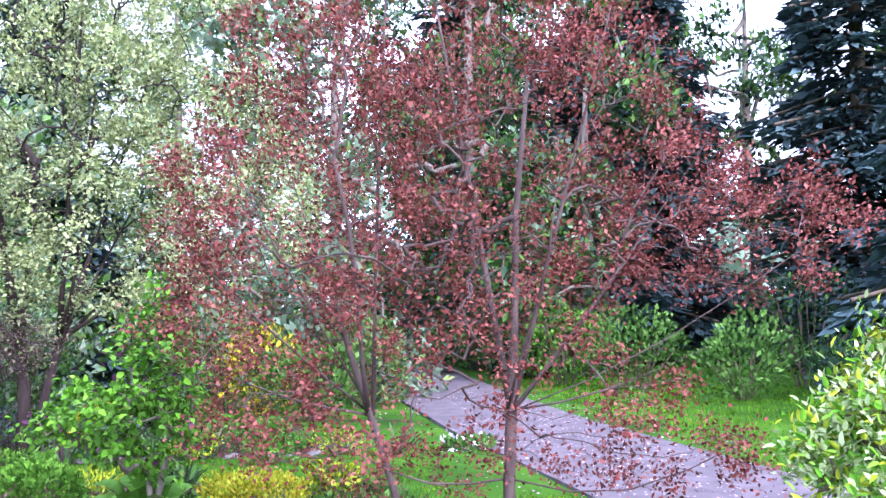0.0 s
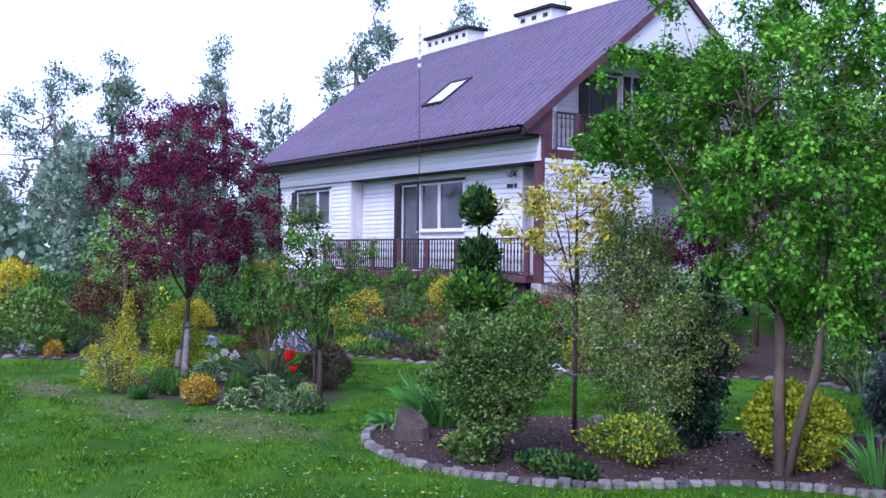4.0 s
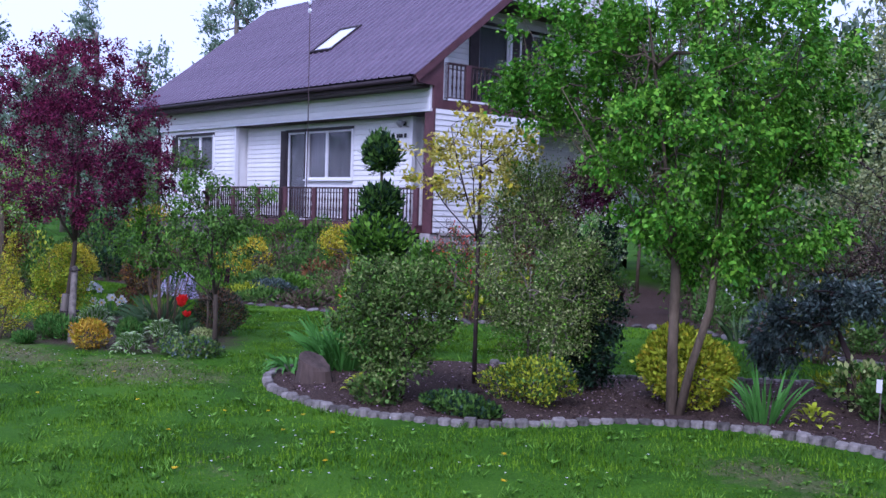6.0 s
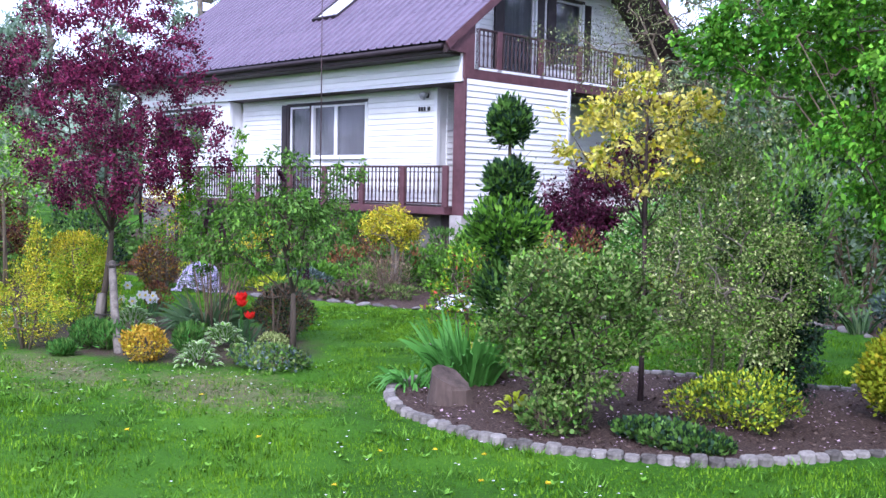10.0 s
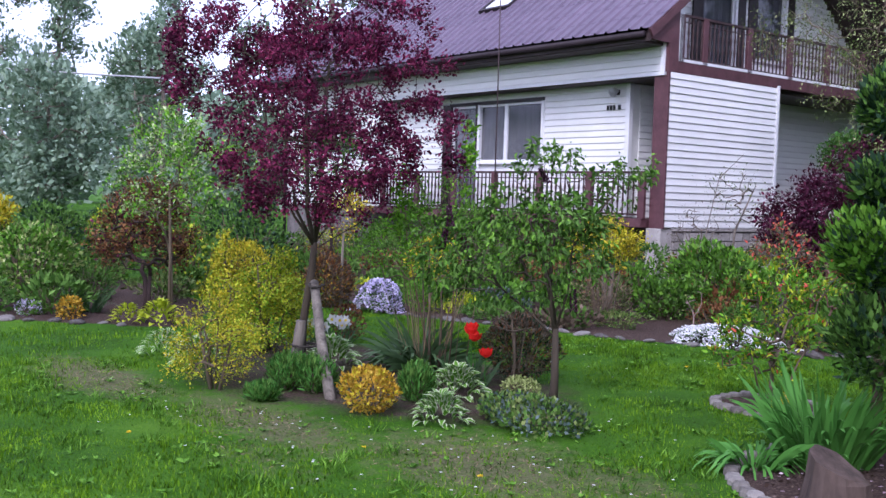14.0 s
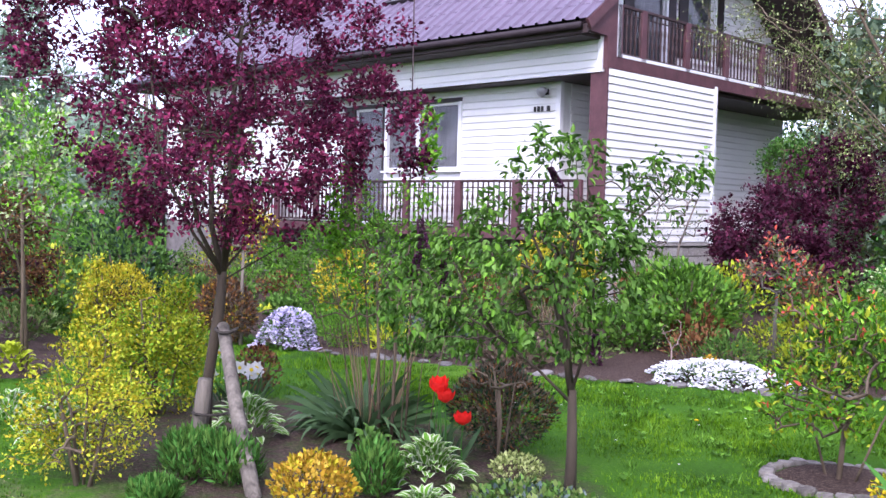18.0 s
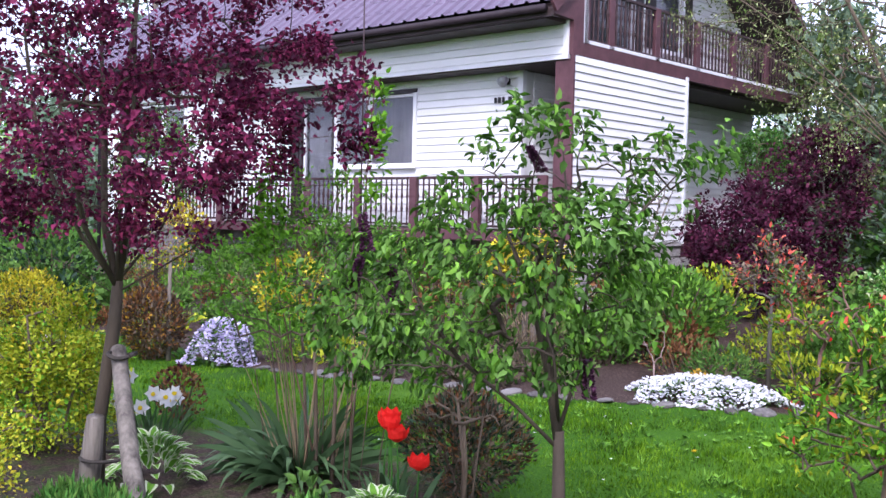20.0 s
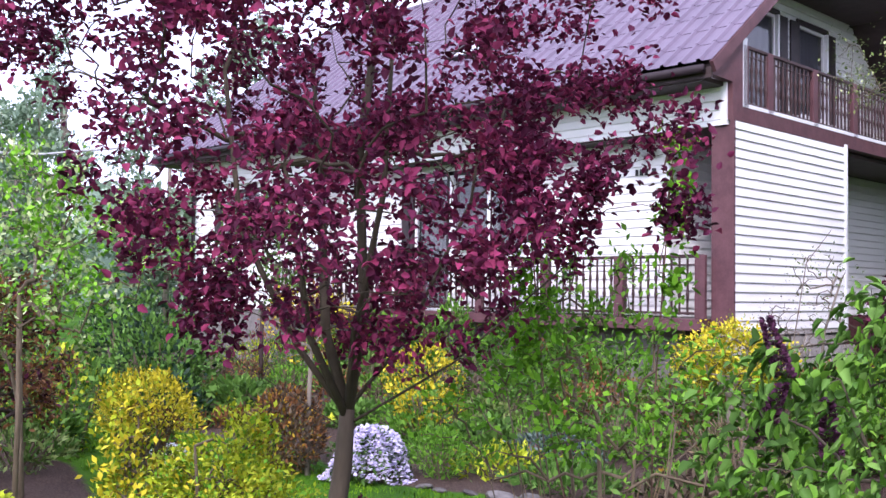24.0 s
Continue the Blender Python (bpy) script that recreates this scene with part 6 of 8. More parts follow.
plant("golden_bush", -15.2, 4.6, "loose airy golden green bush beside the plum", "shrub",
      [[(0, 0, -0.05), (0.02, 0, 0.5), (0.03, 0.02, 0.95)], [(-0.1, 0, -0.05), (-0.22, 0.02, 0.45), (-0.3, 0.05, 0.8)], [(0.1, 0, -0.05), (0.25, 0.05, 0.45), (0.34, 0.1, 0.75)], [(0, 0.05, -0.05), (0.1, -0.15, 0.5), (0.12, -0.2, 0.9)]],
      [(0.0, 0.02, 0.5, 0.44, 0.42, 0.28), (0.04, 0.0, 0.76, 0.3, 0.3, 0.16), (-0.28, 0, 0.52, 0.22, 0.24, 0.2), (0.3, 0.1, 0.56, 0.22, 0.24, 0.2), (0.15, 0.05, 0.95, 0.13, 0.13, 0.1), (0, 0, 0.22, 0.42, 0.42, 0.17)], BARK, [(LEAF["lime"], 0.75), (LEAF["fresh"], 0.15), (LEAF["golden"], 0.1)], 65, points=360, per=52, size=0.033, spread=0.045, tip=0.0018, thick=0.014, rise=0.6, wander=0.05, tuft_at=0.3)
plant("yellow_spire_shrub", -14.25, 3.62, "narrow upright yellow leaved shoot", "shrub", [[(0, 0, -0.05), (0, 0, 0.6), (0, 0, 1.1)]], [(0, 0, 0.65, 0.15, 0.15, 0.45), (0, 0, 1.12, 0.07, 0.07, 0.25)], BARK, [(LEAF["lime"], 0.5), (LEAF["golden"], 0.5)], 66, points=70, per=24, size=0.03, spread=0.03, tip=0.002, thick=0.01)
for i, (x, y, w, h) in enumerate(((-13.35, 3.78, 0.42, 0.34), (-13.1, 3.9, 0.44, 0.32), (-12.35, 4.38, 0.36, 0.34), (-13.0, 3.35, 0.3, 0.14))):
    mound("phlox_clump", x, y, w * 0.9, w * 0.8, h * 0.85, "dense clump of fresh green upright shoots", "perennial", [(LEAF["blade"], 0.5), (LEAF["mid"], 0.5)], 70 + i, 1300, 0.065, 0.22, "green perennial clumps", up=1.3)
mound("orange_spirea", -12.22, 3.83, 0.46, 0.44, 0.36, "small orange yellow spirea cushion at the bed's edge", "shrub", [(LEAF["orange"], 0.75), (LEAF["golden"], 0.25)], 75, 1500, 0.034)
hosta(-11.65, 4.08, 0.36, "hosta with broad white leaf edges beside the lawn", HV, 76, n=110, leaf=0.56)
hosta(-12.35, 4.8, 0.42, "white edged hosta beside the red tulips", HV, 77, n=110, leaf=0.56)
hosta(-14.05, 4.65, 0.46, "white edged hosta behind the prop", HV, 78, n=110, leaf=0.56)
hosta(-14.7, 3.6, 0.4, "white edged hosta beside the yellow shrub", HV, 79, n=60)
hosta(-15.25, 3.5, 0.42, "cream edged hosta beside the golden shrub", HV, 74, n=70, leaf=0.5)
hosta(-13.1, 5.0, 0.3, "green hosta near the yucca", HG, 80, n=14)
mound("lamium", -11.25, 4.62, 1.15, 0.8, 0.17, "grey green carpet of nettle leaved ground cover round the lilac", "ground cover", [(LEAF["blue"], 0.25), (LEAF["small"], 0.35), (LEAF["mid"], 0.4)], 81, 2600, 0.042, bumpy=0.2)
mound("sedum", -11.95, 5.15, 0.36, 0.3, 0.2, "compact pale green sedum cushion", "perennial", LEAF["variegated"], 82, 900, 0.025)
mound("brown_thuja", -12.65, 5.78, 0.72, 0.66, 0.62, "rounded russet brown dwarf conifer", "conifer", [(LEAF["brown"], 0.45), (LEAF["russet"], 0.25), (LEAF["dark"], 0.3)], 83, 5200, 0.042, 0.3, bumpy=0.2)
plant("bare_stems", -12.35, 5.42, "few pale leafless stems before the brown conifer", "shrub",
      [[(0.03 * k, 0.02 * (k % 3), -0.05), (0.05 * k + 0.02, 0.02 * (k % 3), 0.3), (0.09 * k, 0.05 * (k % 2), 0.52 + 0.05 * (k % 3))] for k in range(-1, 2)],
      [(0.02, 0, 0.6, 0.25, 0.2, 0.14)], BARK, LEAF["small"], 96, points=22, per=0, tip=0.0035, thick=0.012, wander=0.1)
tuft("yucca", -13.65, 5.4, "yucca with stiff dark grey green leaves", "yucca", LEAF["yucca"], 84, 260, 0.72, 0.044, 1.35, 0.4, 0.14)
tuft("dry_stalks", -13.55, 5.4, "bundle of pale dry stalks standing in the yucca", "stalks", LEAF["straw"], 85, 34, 1.0, 0.010, 0.26, 0.05, 0.16)
plant("tall_rose", -13.3, 5.25, "tall sparse shrub with upright stems and fine leaves", "shrub",
      [[(0.07 * k, 0.05 * (k % 3), -0.05), (0.09 * k, 0.07 * (k % 3) - 0.02, 0.6), (0.12 * k, 0.1 * (k % 3) - 0.05, 1.15 + 0.1 * (k % 2))] for k in range(-6, 6)],
      [(0, 0, 1.3, 0.45, 0.4, 0.4), (-0.4, -0.15, 1.2, 0.45, 0.4, 0.38), (0.4, 0.25, 1.2, 0.45, 0.4, 0.35), (-0.1, 0, 1.7, 0.3, 0.25, 0.3)], BARK, [(LEAF["fresh"], 0.5), (LEAF["bright"], 0.5)], 86, points=190, per=11, size=0.038, spread=0.04, tip=0.0018, thick=0.011, rise=0.6, wander=0.04)
plant("tall_shoots", -13.2, 5.4, "tall slender shoots with fresh yellow green leaves", "shrub",
      [[(0.0, 0, -0.05), (0.02, 0.02, 1.2), (0.08, 0.08, 2.4)], [(-0.1, -0.1, -0.05), (-0.3, -0.3, 1.2), (-0.35, -0.35, 2.0)]],
      [(0.08, 0.08, 2.0, 0.07, 0.07, 0.5), (-0.33, -0.33, 1.6, 0.1, 0.1, 0.4)], BARK_RED, LEAF["fresh"], 87, points=60, per=12, size=0.045, spread=0.03, tip=0.001, thick=0.004, broad=True, rise=0.2, wander=0.02)


def tulip(x, y, h, turn, seed):
    """A red tulip: stem, two leaves, six petals."""
    ob = thing("tulip", x, y, ground_z(x, y) + 0.02, "red tulip in full bloom on a green stem", "tulip", "red tulips", turn=turn)
    rng = np.random.default_rng(seed)
    stem = part("stem", tube_bm([(0, 0, 0), (0.01, 0, h * 0.5), (0.0, 0.01, h)], [0.006, 0.005, 0.004], 6), LEAF["blade"], ob)
    for k in range(2):
        V, F = blades_arrays(np.zeros((1, 3)), np.array([[0.3 * (-1) ** k, 0.15, 1.0]]), np.array([h * 0.7]), np.array([0.04]), np.array([0.3]), rng, 4)
        arr_part("leaf", V, F, LEAF["yucca"], ob)
    pm = bpy.data.meshes.new("petal")
    pm.from_pydata([(-0.01, 0.005, 0), (0.01, 0.005, 0), (-0.032, 0.035, 0.03), (0, 0.045, 0.03), (0.032, 0.035, 0.03), (-0.026, 0.042, 0.065), (0, 0.055, 0.065), (0.026, 0.042, 0.065), (0, 0.05, 0.088)], [],
                   [(0, 1, 3, 2), (1, 4, 3), (2, 3, 6, 5), (3, 4, 7, 6), (5, 6, 8), (6, 7, 8)])
    pm.materials.append(LEAF["red"])
    for k in range(6):
        mesh_part("petal", pm, stem, Matrix.Translation((0, 0.01, h)) @ pose(0, 0, 0, -8 * (k % 2), 0, 60 * k))
    return ob


for i, (x, y, h) in enumerate(((-12.76, 5.28, 0.46), (-12.68, 5.22, 0.44), (-12.60, 5.20, 0.40), (-12.45, 5.2, 0.28), (-12.83, 5.33, 0.43))):
    tulip(x, y, h, i * 70, 90 + i)
tuft("tulip_leaves", -12.62, 5.16, "grey green tulip leaves under the red flowers", "tulip", LEAF["yucca"], 95, 34, 0.34, 0.035, 0.4, 0.35, 0.14)


def daffodil(x, y, h, seed, group="white daffodils"):
    ob = thing("daffodil", x, y, ground_z(x, y), "white daffodil with a pale cup", "daffodil", group, turn=15 + (seed * 37) % 70)
    stem = part("stem", tube_bm([(0, 0, 0), (0.01, 0, h * 0.6), (0.0, -0.02, h)], [0.005, 0.004, 0.004], 6), LEAF["blade"], ob)
    a = np.arange(6) * math.tau / 6
    P = np.zeros((6, 3)) + np.array([0, -0.03, h])
    V, F = leaf_arrays(P, np.stack((np.cos(a), 0 * a - 0.1, np.sin(a)), 1), np.tile(np.array([0, -1.0, 0.1]), (6, 1)), np.full(6, 0.066), np.full(6, 0.048))
    arr_part("corolla", V, F, LEAF["white"], stem)
    part("cup", tube_bm([(0, -0.03, h), (0, -0.055, h)], [0.009, 0.016], 8), LEAF["yellow"], stem)
    return ob


rk = random.Random(8)
for i in range(8):
    daffodil(-15.15 + rk.uniform(-0.22, 0.3), 5.35 + rk.uniform(-0.22, 0.25), 0.32 + rk.uniform(-0.12, 0.1), 100 + i)
mound("russet_spirea", -15.45, 5.75, 0.4, 0.36, 0.42, "small russet red leaved shrub behind daffodils", "shrub", [(LEAF["russet"], 0.8), (LEAF["darkred"], 0.2)], 108, 600, 0.035)
tuft("daffodil_leaves", -15.15, 5.35, "dark strap leaves under white daffodils", "daffodil", LEAF["yucca"], 109, 50, 0.34, 0.018, 0.4, 0.3, 0.2)
mound("brown_ball_conifer", -18.45, 7.38, 0.78, 0.74, 0.78, "russet brown clipped ball conifer", "conifer", [(LEAF["brown"], 0.55), (LEAF["russet"], 0.35), (LEAF["orange"], 0.1)], 110, 5600, 0.05, 0.4)
plant("staked_young_tree", -18.2, 7.42, "young tree trunk tied to a post with few leaves", "tree", [[(0, 0, -0.1), (0, 0, 0.6), (0.02, 0, 1.1)]], [(0, 0, 1.4, 0.4, 0.4, 0.35)], BARK_GREY, [(LEAF["golden"], 0.6), (LEAF["russet"], 0.4)], 111, points=60, per=14, size=0.045, spread=0.05, tip=0.004, thick=0.022)

# ---- azalea ring ----
plant("yellow_green_azalea", -10.7, 6.75, "azalea with fresh yellow green leaf whorls and few coral buds", "shrub",
      [[(0, 0, -0.05), (0.03, 0, 0.35)], [(0.08, 0, -0.05), (0.25, 0, 0.4)], [(-0.08, 0.05, -0.05), (-0.22, 0.05, 0.4)]],
      [(0, 0, 0.65, 0.42, 0.42, 0.32), (0.1, 0, 0.95, 0.34, 0.34, 0.22), (-0.15, 0, 0.4, 0.35, 0.35, 0.2)],
      BARK, [(LEAF["fresh"], 0.35), (LEAF["lime"], 0.2), (LEAF["bright"], 0.42), (LEAF["coral"], 0.03)], 112, points=130, per=24, size=0.05, aspect=0.42, spread=0.03, tuft_at=0.75, up=0.6, thick=0.016, broad=True)
tuft("daylily", -9.75, 5.95, "arching green leaves beside the azalea ring", "daylily", LEAF["blade"], 113, 60, 0.5, 0.026, 0.6, 0.7, 0.12)

mound("yellow_wallflower", -10.14, 6.14, 0.26, 0.24, 0.24, "small clump of bright yellow flowers beside the azalea ring", "flowers", [(LEAF["yellow"], 0.5), (LEAF["lime"], 0.5)], 114, 420, 0.03)

# ---- bed before the house ----
def carpet(name, x, y, w, d, h, label, mat, seed, n=2600, petals=0.02, turn=0.0):
    """A flat cushion of flowers over fine leaves."""
    rng = np.random.default_rng(seed)
    ob = thing(name, x, y, ground_z(x, y), label, "flowers", "flower cushions", turn=turn)
    a = rng.random(n) * math.tau
    r = np.sqrt(rng.random(n)) * (1 + 0.12 * np.sin(3 * a + seed) + 0.08 * np.sin(5 * a))
    P = np.stack((np.cos(a) * r * w / 2, np.sin(a) * r * d / 2, h * (1.05 - 1.0 * r ** 2.8) + rng.normal(0, 0.012, n)), 1)
    P[:, 2] = np.maximum(P[:, 2], 0.02)
    D = np.stack((np.cos(a * 7), np.sin(a * 7), 0.25 + 0 * a), 1) + rng.normal(0, 0.3, P.shape)
    N = rng.normal(0, 0.35, P.shape) + np.array([0, -0.3, 1.0])
    S = petals * (0.7 + 0.6 * rng.random(n))
    V, F = leaf_arrays(P, D, N, S * 1.6, S * 1.5)
    arr_part("bloom", V, F, mat, ob)
    m = n // 2
    V, F = leaf_arrays(P[:m] - np.array([0, 0, 0.03]), rng.normal(0, 0.6, (m, 3)) + np.array([0, 0, 0.4]), N[:m], S[:m] * 2.2, S[:m])
    arr_part("leafage", V, F, LEAF["mid"], ob)
    return ob


carpet("white_phlox", -13.15, 9.55, 1.5, 0.8, 0.2, "cushion of white creeping phlox at the lawn's edge", LEAF["white"], 120, 3600, 0.022, 18)
carpet("lilac_phlox", -17.7, 7.75, 0.82, 0.72, 0.42, "mound of pale lilac creeping phlox", LEAF["lilac"], 121, 3600, 0.024)
carpet("pink_phlox", -17.2, 9.6, 0.9, 0.5, 0.16, "low cushion of deep pink phlox", LEAF["pink"], 122, 1500, 0.022)
carpet("white_rockcress", -19.7, 6.9, 0.5, 0.4, 0.14, "small cushion of white flowers", LEAF["white"], 123, 900, 0.022)
mound("orange_cushion", -13.25, 9.6, 0.2, 0.18, 0.27, "small orange yellow flowers in the white phlox", "flowers", LEAF["orange"], 124, 220, 0.024)
mound("orange_flowers", -15.6, 9.2, 0.2, 0.18, 0.16, "small orange flowers by the edging", "flowers", LEAF["orange"], 125, 250, 0.026)
plant("forsythia_ball", -15.3, 9.75, "yellow forsythia clipped to a dome on bare brown stems", "shrub",
      [[(0.05 * k - 0.15, 0.04 * (k % 3), -0.05), (0.09 * k - 0.26, 0.05 * (k % 3), 0.75)] for k in range(7)],
      [(0, 0, 1.08, 0.48, 0.45, 0.27)], BARK_GREY, [(LEAF["golden"], 0.75), (LEAF["lime"], 0.25)], 126, points=150, per=34, size=0.04, spread=0.05, tip=0.003)
mound("dry_grass_bush", -15.05, 9.4, 0.95, 0.7, 0.62, "brown dry twiggy bush under the forsythia", "shrub", [(LEAF["straw"], 0.55), (LEAF["brown"], 0.45)], 127, 1300, 0.07, 0.12, bumpy=0.3)
mound("forsythia", -20.3, 10.8, 1.3, 1.0, 0.95, "yellow flowering forsythia below the terrace", "shrub", [(LEAF["golden"], 0.75), (LEAF["mid"], 0.25)], 128, 2200, 0.05, bumpy=0.3)
mound("forsythia", -18.9, 9.6, 0.95, 0.8, 0.75, "yellow flowering shrub among green perennials", "shrub", [(LEAF["golden"], 0.65), (LEAF["mid"], 0.35)], 129, 1500, 0.05, bumpy=0.3)
mound("rhododendron", -14.5, 11.1, 1.5, 1.2, 1.05, "broad fresh green rhododendron bush", "shrub", [(LEAF["bright"], 0.6), (LEAF["mid"], 0.4)], 130, 3000, 0.085, 0.42, bumpy=0.3)
mound("rhododendron", -12.3, 10.6, 1.1, 0.9, 0.62, "low green rhododendron beside the phlox", "shrub", [(LEAF["bright"], 0.5), (LEAF["mid"], 0.5)], 131, 1600, 0.08, 0.4, bumpy=0.3)
mound("peony", -14.9, 10.5, 1.0, 0.8, 0.6, "fresh green leafy peonies", "perennial", [(LEAF["bright"], 0.6), (LEAF["mid"], 0.4)], 132, 1300, 0.07, bumpy=0.3)
mound("peony", -16.4, 10.9, 1.1, 0.8, 0.7, "green perennials with reddish shoots", "perennial", [(LEAF["mid"], 0.7), (LEAF["russet"], 0.3)], 133, 1300, 0.07, bumpy=0.3)
mound("juniper", -16.8, 9.2, 1.0, 0.7, 0.36, "low spreading blue green juniper", "conifer", LEAF["blue"], 134, 1400, 0.06, 0.3, bumpy=0.25)
mound("green_cushion", -13.2, 9.95, 0.7, 0.5, 0.42, "dense green iris like shoots behind the phlox", "perennial", LEAF["mid"], 135, 800, 0.07, 0.25)
plant("red_azalea", -12.3, 9.85, "azalea with orange red flowers on bare twigs", "shrub",
      [[(0, 0, -0.05), (0.03, 0, 0.5)], [(0.1, 0, -0.05), (0.3, 0, 0.55)], [(-0.1, 0, -0.05), (-0.25, 0, 0.5)]],
      [(0, 0, 0.95, 0.5, 0.45, 0.3), (0.3, 0, 0.75, 0.35, 0.35, 0.25)], BARK_RED, [(LEAF["bright"], 0.62), (LEAF["small"], 0.3), (LEAF["red"], 0.04), (LEAF["coral"], 0.04)], 136, points=50, per=15, size=0.055, spread=0.04, tuft_at=0.7, up=0.5, thick=0.016, broad=True)
plant("pink_sapling", -12.85, 10.15, "staked sapling with pinkish young leaves", "tree", [[(0, 0, -0.1), (0, 0, 0.6), (0.01, 0, 0.9)]], [(0, 0, 1.12, 0.36, 0.34, 0.3)], WOOD_OLD, [(LEAF["brown"], 0.5), (LEAF["coral"], 0.2), (LEAF["small"], 0.3)], 137, points=45, per=16, size=0.05, spread=0.05, tip=0.004, thick=0.02)
plant("white_twig_shrub", -13.75, 9.7, "small bare pale twig of a young shrub", "shrub", [[(0, 0, -0.05), (0, 0, 0.25)]], [(0, 0, 0.42, 0.14, 0.12, 0.18)], BARK_PALE, LEAF["small"], 138, points=16, per=3, size=0.03, tip=0.0025, thick=0.008, wander=0.03, rise=0.6)
plant("japanese_maple", -15.0, 14.6, "dark red Japanese maple beside the white screen wall", "tree",
      [[(0, 0, -0.1), (0.02, 0, 0.5), (0.1, 0, 0.9)], [(0.05, 0, 0.3), (0.5, 0.2, 0.9)], [(0, 0, 0.3), (-0.4, 0, 0.9)]],
      [(0, 0, 1.3, 1.15, 1.1, 0.6), (0.4, 0.3, 1.85, 0.95, 0.95, 0.5), (-0.4, 0, 1.0, 0.8, 0.7, 0.55), (0.2, 0, 0.75, 1.1, 1.0, 0.45), (0.6, 0.5, 2.3, 0.6, 0.6, 0.35)], BARK_DARK, LEAF["darkred"], 139, points=340, per=44, size=0.07, spread=0.09, droop=0.3, tip=0.004, thick=0.06)
plant("climbing_rose", -16.9, 13.9, "bare arching rose canes tied along the white wall", "shrub",
      [[(0, 0, -0.05), (0.05, 0.05, 0.9), (0.1, 0.3, 1.9), (0.15, 0.9, 2.35)], [(0, 0.8, -0.05), (0.05, 0.9, 1.0), (0.1, 1.3, 1.7)], [(0, 0.3, -0.05), (0.05, 0.3, 0.8)]],
      [(0.1, 0.6, 1.7, 0.25, 0.6, 0.6), (0.1, 1.3, 1.5, 0.2, 0.4, 0.5)], BARK_GREY, LEAF["small"], 140, points=46, per=4, size=0.04, tip=0.004, thick=0.018, wander=0.06, rise=0.5)
plant("wall_rose", -16.9, 13.45, "leafless grey shrub before the corner post", "shrub",
      [[(0.06 * k, 0.03 * k, -0.05), (0.12 * k - 0.15, 0.06 * k, 0.6)] for k in range(5)], [(0.1, 0.1, 1.0, 0.45, 0.4, 0.4)], BARK_GREY, LEAF["brown"], 141, points=70, per=3, size=0.03, tip=0.003, thick=0.016)
plant("birch", -13.1, 15.2, "birch with fine hanging twigs and tiny new leaves before the balcony", "tree",
      [[(0, 0, -0.1), (0.05, 0, 1.5), (0.0, 0, 3.0), (0.1, 0, 4.6), (0.1, 0, 6.0)]] + fan((0.02, 0, 2.0), ((-2.9, -0.5, 4.9), (-2.3, -0.2, 3.9), (-1.3, -0.2, 4.9), (-2.6, 0.2, 4.3), (-1.6, -0.3, 3.2), (0.7, 0.3, 4.4), (1.1, 0.5, 3.6)), -0.1, 5),
      [(-2.9, -0.3, 4.5, 0.9, 0.8, 0.55), (-2.3, -0.3, 4.4, 1.1, 0.9, 0.6), (-1.9, -0.2, 3.6, 0.9, 0.8, 0.5), (-0.9, 0, 4.3, 1.4, 1.3, 0.8), (-0.5, 0, 5.4, 1.5, 1.4, 1.0), (-0.8, 0, 3.3, 1.4, 1.2, 0.7), (0.1, 0, 6.6, 0.8, 0.8, 0.8), (0.8, 0.6, 3.4, 1.4, 1.3, 1.1), (0.9, 0.6, 4.8, 1.4, 1.3, 1.1), (-0.6, 0.1, 2.5, 1.2, 1.0, 0.55)], BARK, [(LEAF["small"], 0.7), (LEAF["pale"], 0.3)], 142, points=1150, per=13, size=0.044, spread=0.11, droop=0.7, tip=0.0026, thick=0.030, wander=0.16, rise=0.1)
plant("light_green_shrub", -11.9, 12.0, "rounded fresh green viburnum", "shrub", [[(0, 0, -0.05), (0, 0, 0.6)], [(0.2, 0, -0.05), (0.3, 0, 0.6)], [(-0.2, 0, -0.05), (-0.3, 0, 0.6)]],
      [(0, 0, 0.95, 0.7, 0.65, 0.6), (0.25, 0, 1.3, 0.6, 0.55, 0.45), (-0.3, 0, 0.7, 0.5, 0.5, 0.45)], BARK, [(LEAF["blade"], 0.45), (LEAF["palelime"], 0.25), (LEAF["bright"], 0.3)], 143, points=240, per=36, size=0.055, spread=0.07)
plant("standard_shrub", -16.55, 17.85, "small round headed green tree beside the balcony", "tree", [[(0, 0, -0.1), (0.02, 0, 1.0), (0, 0, 2.0)]],
      [(0, 0, 2.5, 0.55, 0.5, 0.38), (0.3, -0.1, 2.3, 0.45, 0.4, 0.3)], BARK, [(LEAF["mid"], 0.6), (LEAF["blade"], 0.4)], 144, points=120, per=40, size=0.06, spread=0.07)

